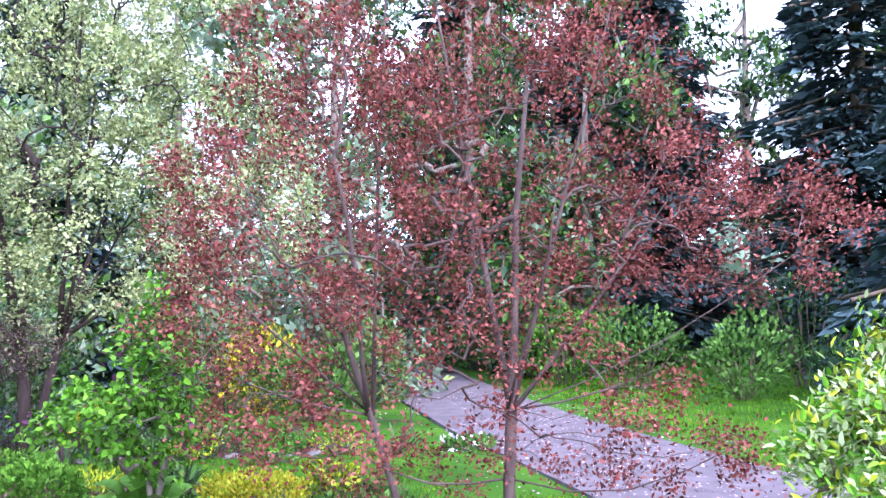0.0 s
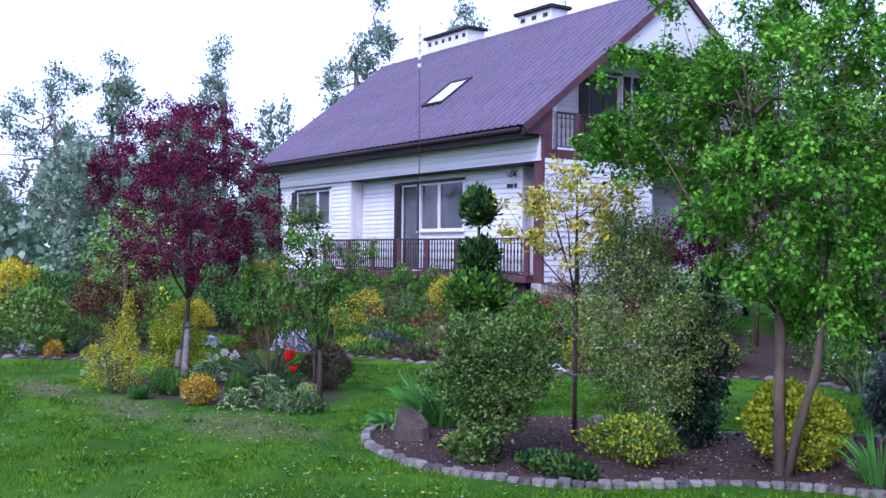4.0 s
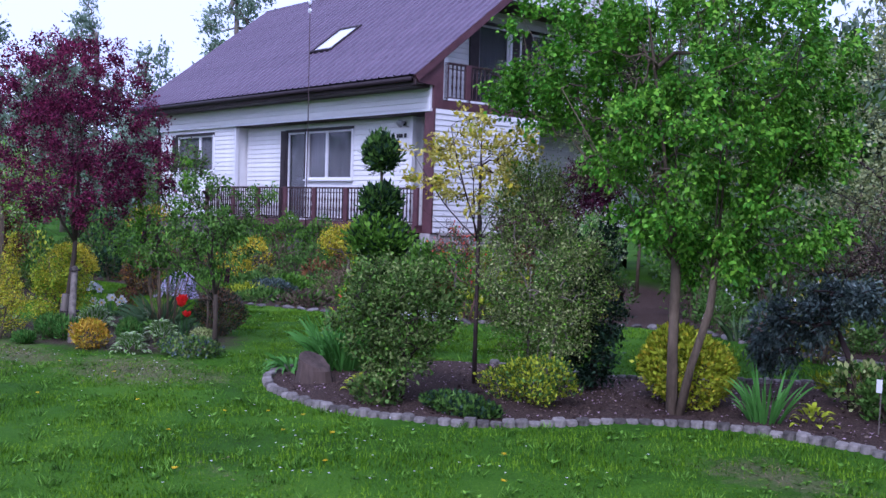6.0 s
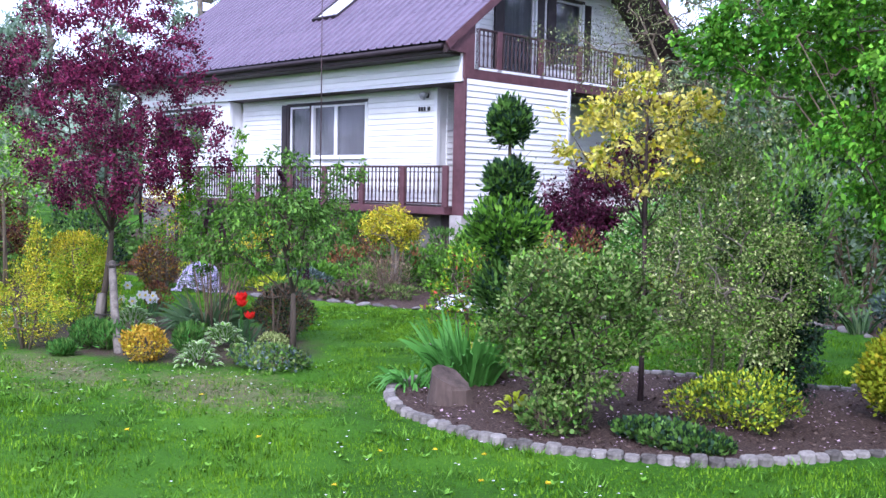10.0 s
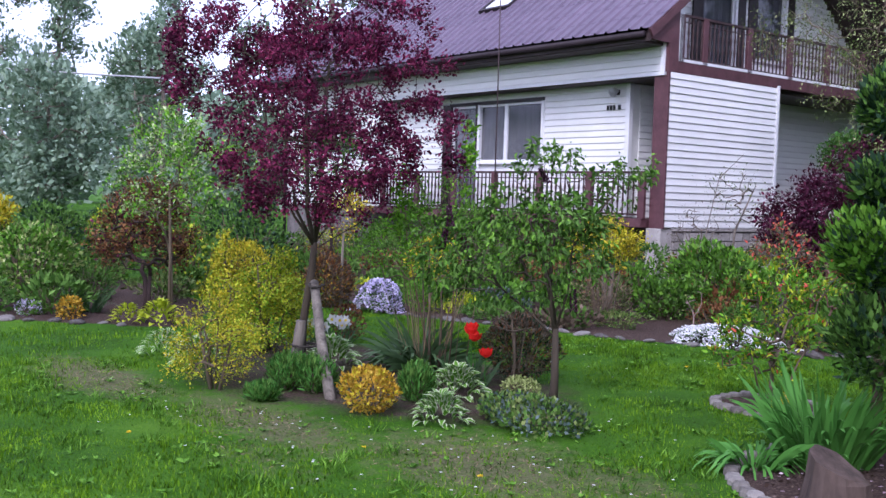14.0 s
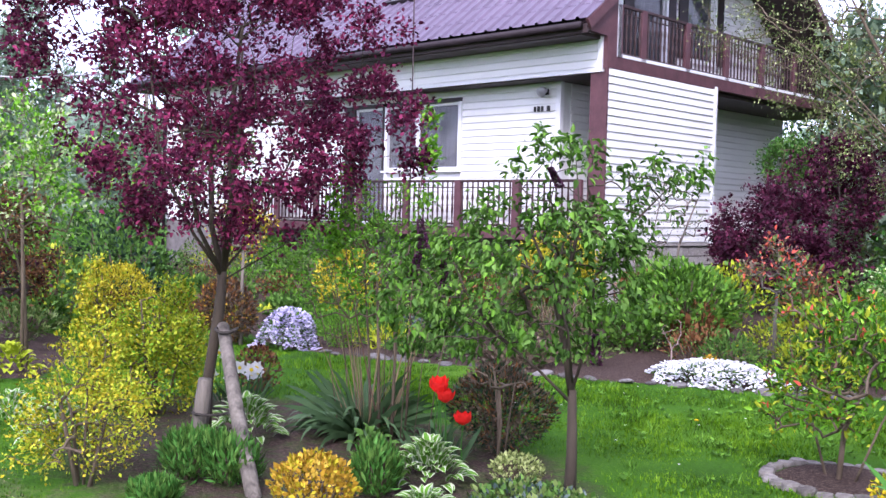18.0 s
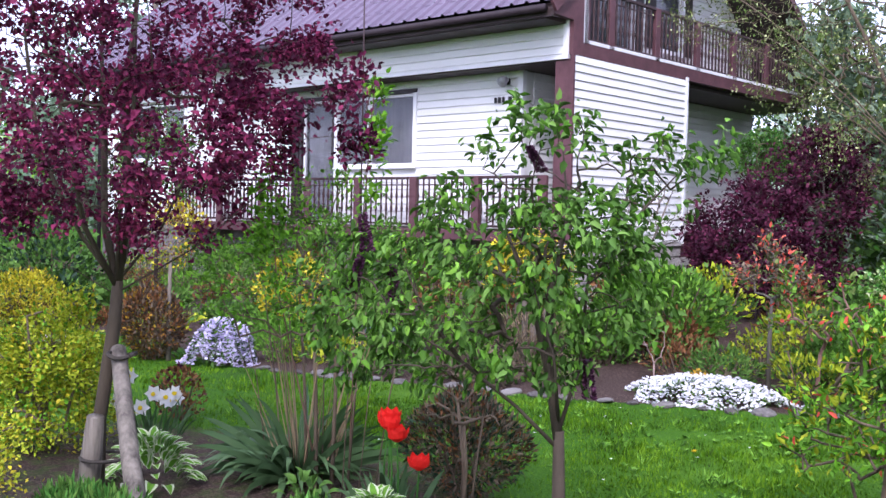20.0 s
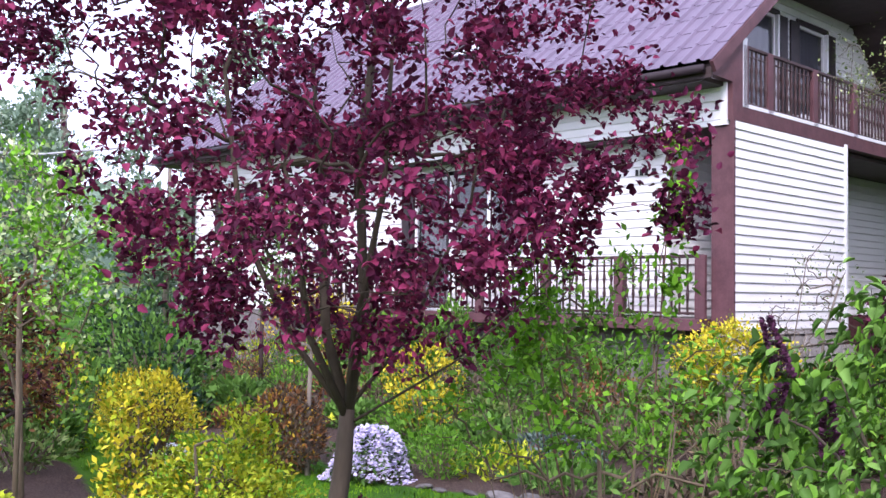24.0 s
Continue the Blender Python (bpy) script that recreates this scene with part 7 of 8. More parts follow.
# ---- green rows behind, between the front bed and the far trees ----
rng = np.random.default_rng(150)
rk = random.Random(151)
low = [("mid", "green leafy perennials", "perennial"), ("bright", "fresh green low shrub", "shrub"), ("small", "dull green low shrub", "shrub"), ("blue", "blue green spreading perennials", "perennial"), ("lime", "lime green cushion", "perennial"), ("white", "white flowering low bush", "shrub")]
for i, (x, y) in enumerate(((-9.3, 12.3), (-8.2, 12.0), (-7.2, 12.1), (-6.3, 12.6), (-3.9, 12.6), (-2.9, 12.7), (-2.0, 12.8), (-7.8, 13.6), (-6.6, 14.2), (-3.2, 14.0), (-9.9, 13.3), (-8.9, 13.8), (-4.6, 14.6), (-5.6, 13.6))):
    k, lab, cat = low[(0, 3, 0, 5, 3, 0, 1, 2, 4, 1, 5, 2, 0, 3)[i]]
    mound("bed_plant", x, y, rk.uniform(0.7, 1.1), rk.uniform(0.6, 0.9), rk.uniform(0.3, 0.6), lab + " in the far bed", cat, [(LEAF[k], 0.7 if k != "white" else 0.1), (LEAF["mid"], 0.3)], 152 + i, 900, 0.07, 0.5, bumpy=0.3)
for i, (x, y) in enumerate(((-4.3, 11.9), (-3.3, 12.2), (-2.6, 12.1), (-8.6, 11.75))):
    tuft("iris", x, y, "blue green iris blades in the far bed", "iris", LEAF["yucca"], 170 + i, 40, 0.5, 0.03, 0.4, 0.3, 0.14, pieces=False)
rk = random.Random(640)
spots = []
for i in range(700):
    x, y = rk.uniform(-8.2, 0.6), rk.uniform(8.3, 12.4)
    if any(math.hypot(x - a, y - b) < r for a, b, r in ((-5.1, 9.8, 0.35), (-5.4, 7.95, 0.7), (-3.3, 8.2, 0.8), (-6.9, 10.9, 0.7))) or edge_distance(np.array([x]), np.array([y]), BED)[0] < 0.25 and y < 11.4:
        continue
    if all(math.hypot(x - a, y - b) > 0.62 for a, b in spots):
        spots.append((x, y))
for i, (x, y) in enumerate(spots):
    c = rk.choice("mmmbbisldw")
    if c == "i":
        tuft("iris", x, y, "blue green iris blades among low perennials", "iris", LEAF["yucca"], 700 + i, 44, 0.46, 0.03, 0.4, 0.3, 0.14, "shade bed plants", pieces=False)
    else:
        k, lab, cat = {"m": ("mid", "soft green leafy perennials in the shade bed", "perennial"), "b": ("bright", "fresh green low leafy clump in the shade bed", "perennial"), "s": ("small", "dull green low shrub in the shade bed", "shrub"), "l": ("lime", "lime green low clump in the shade bed", "perennial"), "d": ("blue", "blue green low clump in the shade bed", "perennial"), "w": ("white", "white flowering low clump in the shade bed", "flowers")}[c]
        w = rk.uniform(0.45, 0.8)
        mound("shade_plant", x, y, w, w * rk.uniform(0.8, 1), rk.uniform(0.14, 0.34), lab, cat, [(LEAF[k], 0.7 if c != "w" else 0.06), (LEAF["mid"], 0.3)], 700 + i, 460, rk.choice((0.045, 0.06, 0.08)), rk.choice((0.35, 0.55)), "shade bed plants", bumpy=0.35)
mound("white_azalea", -6.9, 10.9, 0.9, 0.7, 0.95, "shrub with white and yellow blossom", "shrub", [(LEAF["small"], 0.72), (LEAF["white"], 0.13), (LEAF["golden"], 0.15)], 175, 1200, 0.06, bumpy=0.3)
mound("gold_shrub", -4.3, 13.4, 0.8, 0.7, 0.6, "golden yellow low shrub in the far bed", "shrub", LEAF["golden"], 176, 900, 0.06)

# close planting between the lawn and the house
kinds = [("mid", "green leafy perennials before the house", "perennial"), ("bright", "fresh green leafy clump before the house", "perennial"), ("small", "dull green low shrub before the house", "shrub"),
         ("russet", "russet leaved low shrub before the house", "shrub"), ("blue", "blue grey low conifer before the house", "conifer"), ("lime", "lime green low shrub before the house", "shrub"), ("dark", "dark green low shrub before the house", "shrub"), ("brown", "brownish twiggy low shrub before the house", "shrub")]
rk = random.Random(400)
spots = []
for i in range(900):
    x, y = rk.uniform(-27, -11.3), rk.uniform(8.4, 12.9)
    if edge_distance(np.array([x]), np.array([y]), HOUSE_BED)[0] < 0.18 or math.hypot(x + 13.15, (y - 9.55) * 1.6) < 1.0:
        continue
    if all(math.hypot(x - a, y - b) > 0.68 for a, b in spots):
        spots.append((x, y))
for i, (x, y) in enumerate(spots):
    k, lab, cat = kinds[rk.choice((0, 0, 1, 1, 1, 2, 3, 4, 5, 7))]
    w = rk.uniform(0.7, 1.15)
    mound("border_plant", x, y, w, w * rk.uniform(0.75, 1), rk.uniform(0.16, 0.38) + 0.19 * max(0, y - 9.5), lab, cat, [(LEAF[k], 0.75), (LEAF["mid"], 0.25)], 410 + i, 620, rk.choice((0.05, 0.07, 0.09)), rk.choice((0.35, 0.5)), "house border plants", bumpy=0.3)

for i, (x, y, h) in enumerate(((-22.9, 12.45, 1.15), (-21.6, 12.55, 1.3), (-20.3, 12.5, 1.2), (-19.1, 12.4, 1.05))):
    mound("terrace_shrub", x, y, 1.35, 1.0, h, "leafy green shrub standing before the terrace", "shrub", [(LEAF["bright"], 0.5), (LEAF["mid"], 0.5)], 480 + i, 1500, 0.075, 0.45, "terrace shrubs", bumpy=0.3)

# side bed and the green between it and the house
spots = []
for i in range(800):
    x, y = rk.uniform(-31, -18.3), rk.uniform(2.6, 9.0)
    if (edge_distance(np.array([x]), np.array([y]), LEFT_BED)[0] < 0.16 and not (x < -21.5 and y > 6.2)) or any(math.hypot(x - a, y - b) < 0.9 for a, b in ((-18.8, 4.75), (-20.3, 3.7), (-18.6, 6.2))):
        continue
    if all(math.hypot(x - a, y - b) > 0.88 for a, b in spots):
        spots.append((x, y))
for i, (x, y) in enumerate(spots):
    k, lab, cat = kinds[rk.choice((0, 0, 1, 2, 5, 6, 0))]
    w = rk.uniform(0.7, 1.25)
    mound("side_plant", x, y, w, w * rk.uniform(0.8, 1), rk.uniform(0.35, 0.6) + 0.05 * max(0, -19 - x), lab.replace("before the house", "in the side bed"), cat, [(LEAF[k], 0.75), (LEAF["mid"], 0.25)], 520 + i, 650, rk.choice((0.06, 0.08, 0.1)), rk.choice((0.35, 0.5)), "side bed plants", bumpy=0.3)
# green screen beyond the birch
for i, (x, y, w, h, k) in enumerate(((-12.2, 16.8, 2.8, 2.6, "small"), (-10.3, 15.6, 2.4, 2.2, "mid"), (-13.6, 18.2, 2.6, 3.0, "mid"), (-8.8, 16.0, 2.4, 2.0, "small"), (-15.0, 19.5, 2.6, 3.2, "small"), (-6.8, 17.0, 2.4, 2.0, "mid"), (-3.5, 17.6, 2.4, 1.9, "small"))):
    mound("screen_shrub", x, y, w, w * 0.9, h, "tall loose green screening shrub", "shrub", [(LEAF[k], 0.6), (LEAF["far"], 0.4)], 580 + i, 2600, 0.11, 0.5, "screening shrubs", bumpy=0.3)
mound("screen_shrub", -10.6, 13.6, 1.9, 1.8, 2.3, "tall fresh green screening shrub", "shrub", [(LEAF["bright"], 0.5), (LEAF["mid"], 0.5)], 590, 2600, 0.09, 0.5, "screening shrubs", bumpy=0.3)

for x, y, w, h, k, k2, lab in ((-17.6, 24.5, 4.2, 6.2, "brown", "dark", "tall brownish tree behind the balcony"), (-20.5, 27.5, 5.0, 6.5, "mid", "dark", "tall dark green tree behind the house"), (-14.2, 25.0, 4.4, 5.6, "small", "far", "tall loose green tree behind the balcony")):
    mound("screen_tree", x, y, w, w * 0.9, h, lab, "tree", [(LEAF[k], 0.6), (LEAF[k2], 0.4)], 610 + int(y), 3600, 0.13, 0.55, "screening trees", bumpy=0.35, lumps=9)

# edging stones of the far beds
stone2 = bpy.data.meshes.new("edging_stone")
bm = bmesh.new(); bmesh.ops.create_icosphere(bm, subdivisions=2, radius=0.5)
for v in bm.verts:
    v.co *= 1 + 0.18 * noise.noise(v.co * 2.1)
    v.co.z = max(v.co.z, -0.3)
bm.to_mesh(stone2); bm.free(); stone2.materials.append(STONE)


def stones(points, step, label, seed):
    rk = random.Random(seed)
    ob = thing("stone_edging", 0, 0, 0, label, "edging", "stone edgings")
    for x, y, h in along(points, step):
        s = rk.uniform(0.09, 0.2)
        x, y = x + rk.uniform(-0.05, 0.05), y + rk.uniform(-0.05, 0.05)
        mesh_part("stone", stone2, ob, Matrix.Translation((x, y, ground_z(x, y) + 0.02)) @ pose(0, 0, 0, rk.uniform(-15, 15), rk.uniform(-15, 15), h + rk.uniform(-25, 25)) @ Matrix.Diagonal((s * rk.uniform(1, 1.6), s, s * rk.uniform(0.4, 0.7), 1)))
    return ob


stones(HOUSE_BED[3:13], 0.27, "low edging of rough grey stones along the house bed", 1)
stones(HOUSE_BED[11:16], 0.35, "low edging of rough grey stones along the far bed", 2)
stones(LEFT_BED[1:5], 0.3, "low edging of rough grey stones along the side bed", 3)

# ---- side bed and hedge beyond the island ----
plant("purple_shrub", -18.8, 4.75, "bushy russet red leaved shrub on a short trunk", "shrub", [[(0, 0, -0.1), (0, 0, 0.45)], [(0.1, 0, -0.1), (0.15, 0, 0.5)]], [(0, 0, 0.95, 0.75, 0.7, 0.45), (0, 0, 1.4, 0.6, 0.55, 0.38)], BARK_DARK, [(LEAF["russet"], 0.8), (LEAF["darkred"], 0.2)], 180, points=220, per=24, size=0.05, spread=0.06)
plant("young_green_tree", -17.65, 4.58, "slim young tree with fresh light green leaves", "tree", [[(0, 0, -0.1), (0.02, 0, 0.8), (-0.03, 0, 1.6)], [(-0.1, 0.1, -0.1), (-0.2, 0.1, 0.8), (-0.25, 0.1, 1.5)]],
      [(-0.1, 0, 1.7, 0.75, 0.7, 0.6), (-0.15, 0, 2.3, 0.55, 0.5, 0.45), (0.35, 0.45, 1.9, 0.55, 0.55, 0.45)], BARK, [(LEAF["palelime"], 0.3), (LEAF["fresh"], 0.7)], 181, points=240, per=14, size=0.05, spread=0.06, tip=0.0015, thick=0.02, rise=0.6, wander=0.04)
mound("golden_dome", -19.1, 6.33, 0.95, 0.9, 0.98, "golden domed shrub over brown stems", "shrub", [(LEAF["golden"], 0.85), (LEAF["lime"], 0.15)], 182, 3200, 0.034, open_base=0.42)
mound("brown_skirt", -19.1, 6.33, 0.62, 0.58, 0.66, "russet dwarf conifer below the golden dome", "conifer", [(LEAF["russet"], 0.6), (LEAF["dark"], 0.4)], 183, 1400, 0.045, 0.35)
mound("green_ball", -17.28, 8.18, 0.62, 0.56, 0.44, "dense bright green cushion beside the lilac phlox", "perennial", LEAF["bright"], 196, 1600, 0.05, 0.3, up=1.0)
mound("green_shrub", -20.3, 3.7, 1.5, 1.2, 1.15, "rounded fresh green leafy shrub", "shrub", [(LEAF["bright"], 0.5), (LEAF["variegated"], 0.3), (LEAF["mid"], 0.2)], 184, 3000, 0.07, bumpy=0.2)
mound("green_shrub", -22.3, 4.6, 1.6, 1.3, 1.35, "dark green rounded shrub", "shrub", [(LEAF["mid"], 0.8), (LEAF["dark"], 0.2)], 185, 2400, 0.07, bumpy=0.2)
mound("golden_shrub", -26.5, 4.7, 1.6, 1.4, 1.6, "bright yellow shrub at the garden's edge", "shrub", [(LEAF["golden"], 0.9), (LEAF["lime"], 0.1)], 186, 2400, 0.08, bumpy=0.2)
tuft("dark_tuft", -18.9, 4.05, "tuft of dark narrow blades", "perennial", LEAF["yucca"], 187, 70, 0.6, 0.025, 0.5, 0.5, 0.12)
mound("orange_cushion", -18.35, 3.62, 0.36, 0.32, 0.28, "small orange brown cushion shrub", "shrub", LEAF["orange"], 188, 600, 0.035)
mound("blue_flowers", -18.9, 3.3, 0.4, 0.3, 0.2, "small clump of pale blue flowers", "flowers", [(LEAF["lilac"], 0.6), (LEAF["mid"], 0.4)], 189, 500, 0.035)
hosta(-17.35, 4.35, 0.5, "lime green hosta at the side bed's edge", HY, 190, n=80, leaf=0.46)
hosta(-17.7, 4.1, 0.4, "small lime green hosta", HY, 191, n=70, leaf=0.46)
mound("green_shrub", -20.8, 6.4, 1.5, 1.2, 1.0, "loose green shrub beyond the lawn", "shrub", [(LEAF["mid"], 0.7), (LEAF["lime"], 0.3)], 192, 1800, 0.07, bumpy=0.3)
mound("green_shrub", -22.8, 8.4, 1.8, 1.4, 1.3, "green shrub near the corner of the house", "shrub", [(LEAF["mid"], 0.7), (LEAF["dark"], 0.3)], 193, 2000, 0.08, bumpy=0.3)
mound("green_shrub", -25.5, 9.5, 2.2, 1.6, 1.6, "dark green bushes below the terrace", "shrub", [(LEAF["mid"], 0.6), (LEAF["dark"], 0.4)], 194, 2200, 0.09, bumpy=0.3)
plant("wild_cherry", -24.5, 11.2, "small tree with dark leaves near the house front", "tree", [[(0, 0, -0.1), (0, 0, 1.2)]], [(0, 0, 2.0, 1.0, 0.9, 0.8), (0, 0, 2.7, 0.7, 0.7, 0.5)], BARK_DARK, [(LEAF["mid"], 0.7), (LEAF["brown"], 0.3)], 195, points=130, per=20, size=0.08, spread=0.1)

# ---- far trees ----
def far_tree(x, y, h, w, leaf, seed, label, pts=150, per=34, size=0.3, bark=BARK_GREY, low=0.25, group="far trees"):
    lobes = []
    rk = random.Random(seed)
    for i in range(6):
        t = i / 5
        r = w / 2 * (0.55 + 0.5 * math.sin(math.pi * (0.2 + 0.75 * t))) * rk.uniform(0.75, 1.05)
        lobes.append((rk.uniform(-0.22, 0.22) * w, rk.uniform(-0.22, 0.22) * w, h * (low + (0.93 - low) * t), r * 0.72, r * 0.72, h * 0.13))
    return plant("tree", x, y, label, "tree", [[(0, 0, -0.2), (0.1, 0, h * 0.25), (0, 0.1, h * 0.5), (0.1, 0, h * 0.8)]], lobes, bark, leaf, seed, points=pts, per=per, size=size, spread=size * 1.1, tip=0.012, thick=0.011 * h + 0.02, limbs=False, group=group)


# leaf mixes with the distance haze already in their colour
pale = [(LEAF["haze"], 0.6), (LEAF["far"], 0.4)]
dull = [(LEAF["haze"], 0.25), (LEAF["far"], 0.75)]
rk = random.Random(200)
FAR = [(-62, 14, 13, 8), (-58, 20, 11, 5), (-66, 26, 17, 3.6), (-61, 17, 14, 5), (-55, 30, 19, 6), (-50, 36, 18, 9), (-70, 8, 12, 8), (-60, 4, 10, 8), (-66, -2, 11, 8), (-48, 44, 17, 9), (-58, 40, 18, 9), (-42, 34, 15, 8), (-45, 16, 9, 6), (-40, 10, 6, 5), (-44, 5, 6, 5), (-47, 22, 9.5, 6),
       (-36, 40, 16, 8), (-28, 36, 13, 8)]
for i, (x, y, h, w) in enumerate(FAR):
    far_tree(x, y, h * 0.9, w * 0.9, pale if i % 3 else dull, 210 + i, "tall green tree at the edge of the wood, paled by painted haze", 150, 34, 0.24)
NEAR = [(-12.5, 24, 10, 6), (-8.5, 20, 9, 6), (-5.5, 24, 12, 7), (-1.5, 20, 9, 6), (-9.5, 29, 13, 8), (-3, 30, 14, 8), (-14, 32, 14, 8), (-19, 32, 13, 8), (-11.5, 18.5, 7, 4.5), (-15.6, 21, 10, 5), (-13.2, 19.6, 9, 4.5)]
NEAR += [(0.5, 40, 15, 9), (6, 38, 15, 9), (12, 34, 15, 9), (9, 44, 17, 10), (16, 27, 14, 8), (3.5, 31, 12, 7), (1.8, 27, 13, 7), (4.2, 23, 9, 5)]
for i, (x, y, h, w) in enumerate(NEAR):
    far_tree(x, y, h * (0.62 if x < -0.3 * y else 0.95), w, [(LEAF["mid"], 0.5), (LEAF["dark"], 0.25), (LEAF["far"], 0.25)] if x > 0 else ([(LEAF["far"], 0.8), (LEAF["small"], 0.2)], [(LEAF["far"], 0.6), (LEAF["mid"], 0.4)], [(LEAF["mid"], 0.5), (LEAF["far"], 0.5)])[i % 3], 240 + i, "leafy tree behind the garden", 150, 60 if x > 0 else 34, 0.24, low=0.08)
for i, (x, y, h, w) in enumerate(((10.4, 15.8, 15, 6.5), (6.0, 27, 17, 7), (11.3, 24, 17, 7), (2.6, 35, 19, 8.5), (8.6, 35, 17, 8), (-8.2, 22.8, 12, 4.4))):
    conifer("spruce", x, y, h, w, "tall dark blue green spruce", LEAF["spruce"], 260 + i, 34, 1050, 0.42, "dark spruces")
for i, (x, y, w, h, k) in enumerate(((4.4, 19.3, 2.2, 1.5, "mid"), (3.2, 21.0, 2.4, 1.8, "bright"), (5.6, 16.6, 2.0, 1.3, "mid"), (6.6, 13.6, 2.0, 1.2, "dark"), (2.9, 23.5, 2.6, 2.0, "mid"), (7.5, 18.5, 2.6, 2.4, "dark"), (-1.6, 15.8, 1.8, 1.3, "mid"), (-0.9, 18.2, 2.0, 1.6, "small"), (-2.6, 17.2, 1.9, 1.5, "golden"))):
    mound("roadside_shrub", x, y, w, w * 0.9, h, {"mid": "green shrub beside the driveway", "bright": "fresh green shrub beside the driveway", "dark": "dark evergreen shrub beside the driveway", "small": "dull green shrub beside the driveway", "golden": "yellow flowering shrub behind the lilac"}[k], "shrub", [(LEAF[k], 0.75), (LEAF["mid"], 0.25)], 280 + i, 1500, 0.11, 0.5, "driveway shrubs", bumpy=0.3)
# a wood all round, closing the view
rng = np.random.default_rng(300)
for i, (a0, a1, r) in enumerate(((20, 160, 62), (110, 200, 74), (200, 380, 60))):
    n = 15000
    a = np.radians(rng.uniform(a0, a1, n))
    rr = r * (1 + 0.12 * rng.random(n))
    lump = 0.75 + 0.3 * np.sin(a * 17 + i) * np.sin(a * 41 + 1) + 0.12 * np.sin(a * 90)
    zz = rng.random(n) ** 0.8 * (11.0 if i == 1 else 8.5) * lump
    P = np.stack((-12 + np.cos(a) * rr, 6 + np.sin(a) * rr, zz), 1)
    S = 0.7 + 0.6 * rng.random(n)
    V, F = leaf_arrays(P, rng.normal(0, 1, P.shape), rng.normal(0, 0.6, P.shape) + np.array([-np.cos(a), -np.sin(a), 0.4 + 0 * a]).T, S, S * 0.7)
    wood = new("far_wood", raw_mesh("far_wood", V, F))
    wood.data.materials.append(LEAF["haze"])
    tagged(wood, "distant belt of green trees closing the view", "woodland", kind="stuff")

# overhead wire at the edge of the wood
wr = thing("power_line", -45, 8, 4.6, "thin overhead wire before the trees", "wire")
part("wire", tube_bm([(-16, -6, 3.2), (0, 0, 1.0), (10, 4, 0.2), (24, 10, 0.6)], [0.03] * 4, 5), WIRE, wr)

# ---- grass ----
def grass(name, n, x0, x1, y0, y1, length, width, seed, label, keep):
    rng = np.random.default_rng(seed)
    X, Y = rng.uniform(x0, x1, n), rng.uniform(y0, y1, n)
    ok = keep(X, Y) & (soil_at(X, Y) + rng.normal(0, 0.12, n) < 0.35) & (dry_at(X, Y) < 0.25 + 0.7 * rng.random(n) ** 1.5)
    X, Y = X[ok], Y[ok]
    m = len(X)
    P = np.stack((X, Y, ground_z(X, Y) - 0.005), 1)
    patch = 0.75 + 0.35 * np.sin(X * 2.3 + Y) * np.sin(Y * 2.9 - X * 0.7) + 0.2 * np.sin(X * 9) * np.sin(Y * 8)
    L = length * (0.5 + 0.8 * rng.random(m)) * np.clip(patch, 0.35, 1.4)
    a = rng.random(m) * math.tau
    D = np.stack((np.cos(a) * 0.7 * rng.random(m), np.sin(a) * 0.7 * rng.random(m), np.ones(m)), 1)
    S = np.stack((np.cos(a + 1.57 + rng.normal(0, 0.5, m)), np.sin(a + 1.57), np.zeros(m)), 1) * (width * (0.6 + 0.8 * rng.random(m)))[:, None]
    tipv = P + unit(D) * L[:, None]
    V = np.stack((P - S / 2, P + S / 2, tipv), 1).reshape(-1, 3)
    ob = new(name, raw_mesh(name, V, np.arange(len(V)).reshape(-1, 3)))
    ob.data.materials.append(LEAF["grass"])
    return tagged(ob, label, "grass", kind="stuff")


near = lambda X, Y: (Y > -2.5) & ~((X > 1.4) & (Y > 3))
grass("grass", 300000, -15.5, 1.6, 0.6, 8.8, 0.042, 0.0095, 310, "short mown green lawn grass with thin patches", near)
grass("grass", 90000, -22, 0.5, 6.5, 12.5, 0.05, 0.012, 311, "short mown green lawn grass behind the beds", lambda X, Y: X < 0.3)
grass("grass", 60000, -24, -14.5, -3, 8, 0.055, 0.012, 312, "short mown green lawn grass beside the house", lambda X, Y: X < 10)
grass("grass", 30000, 2, 9, 8, 26, 0.08, 0.02, 313, "rough green grass beside the driveway", lambda X, Y: X > 3.6 - 0.11 * (Y - 9))


rng = np.random.default_rng(314)
n = 60000
X, Y = rng.uniform(-16, -3, n), rng.uniform(1.5, 6.2, n)
ok = (dry_at(X, Y) > 0.25 + 0.5 * rng.random(n)) & (soil_at(X, Y) < 0.3)
X, Y = X[ok], Y[ok]
m = len(X)
a = rng.random(m) * math.tau
P = np.stack((X, Y, ground_z(X, Y) + 0.008), 1)
V, F = leaf_arrays(P, np.stack((np.cos(a), np.sin(a), 0.1 + 0.5 * rng.random(m)), 1), rng.normal(0, 0.4, P.shape) + np.array([0, 0, 1.0]), 0.02 + 0.035 * rng.random(m), np.full(m, 0.006))
for nm, sel, mt in (("dry_grass", rng.random(m) < 0.4, LEAF["straw"]), ("thin_grass", None, LEAF["grass"])):
    if sel is None:
        sel = ~last
    last = sel
    k = np.repeat(sel, 4)
    dg = new(nm, raw_mesh(nm, V[k], np.arange(k.sum()).reshape(-1, 4))); dg.data.materials.append(mt)
    tagged(dg, "dry pale straw on the bare lawn patches" if nm == "dry_grass" else "thin short grass on the bare lawn patches", "grass", kind="stuff")
rng = np.random.default_rng(315)
n = 900
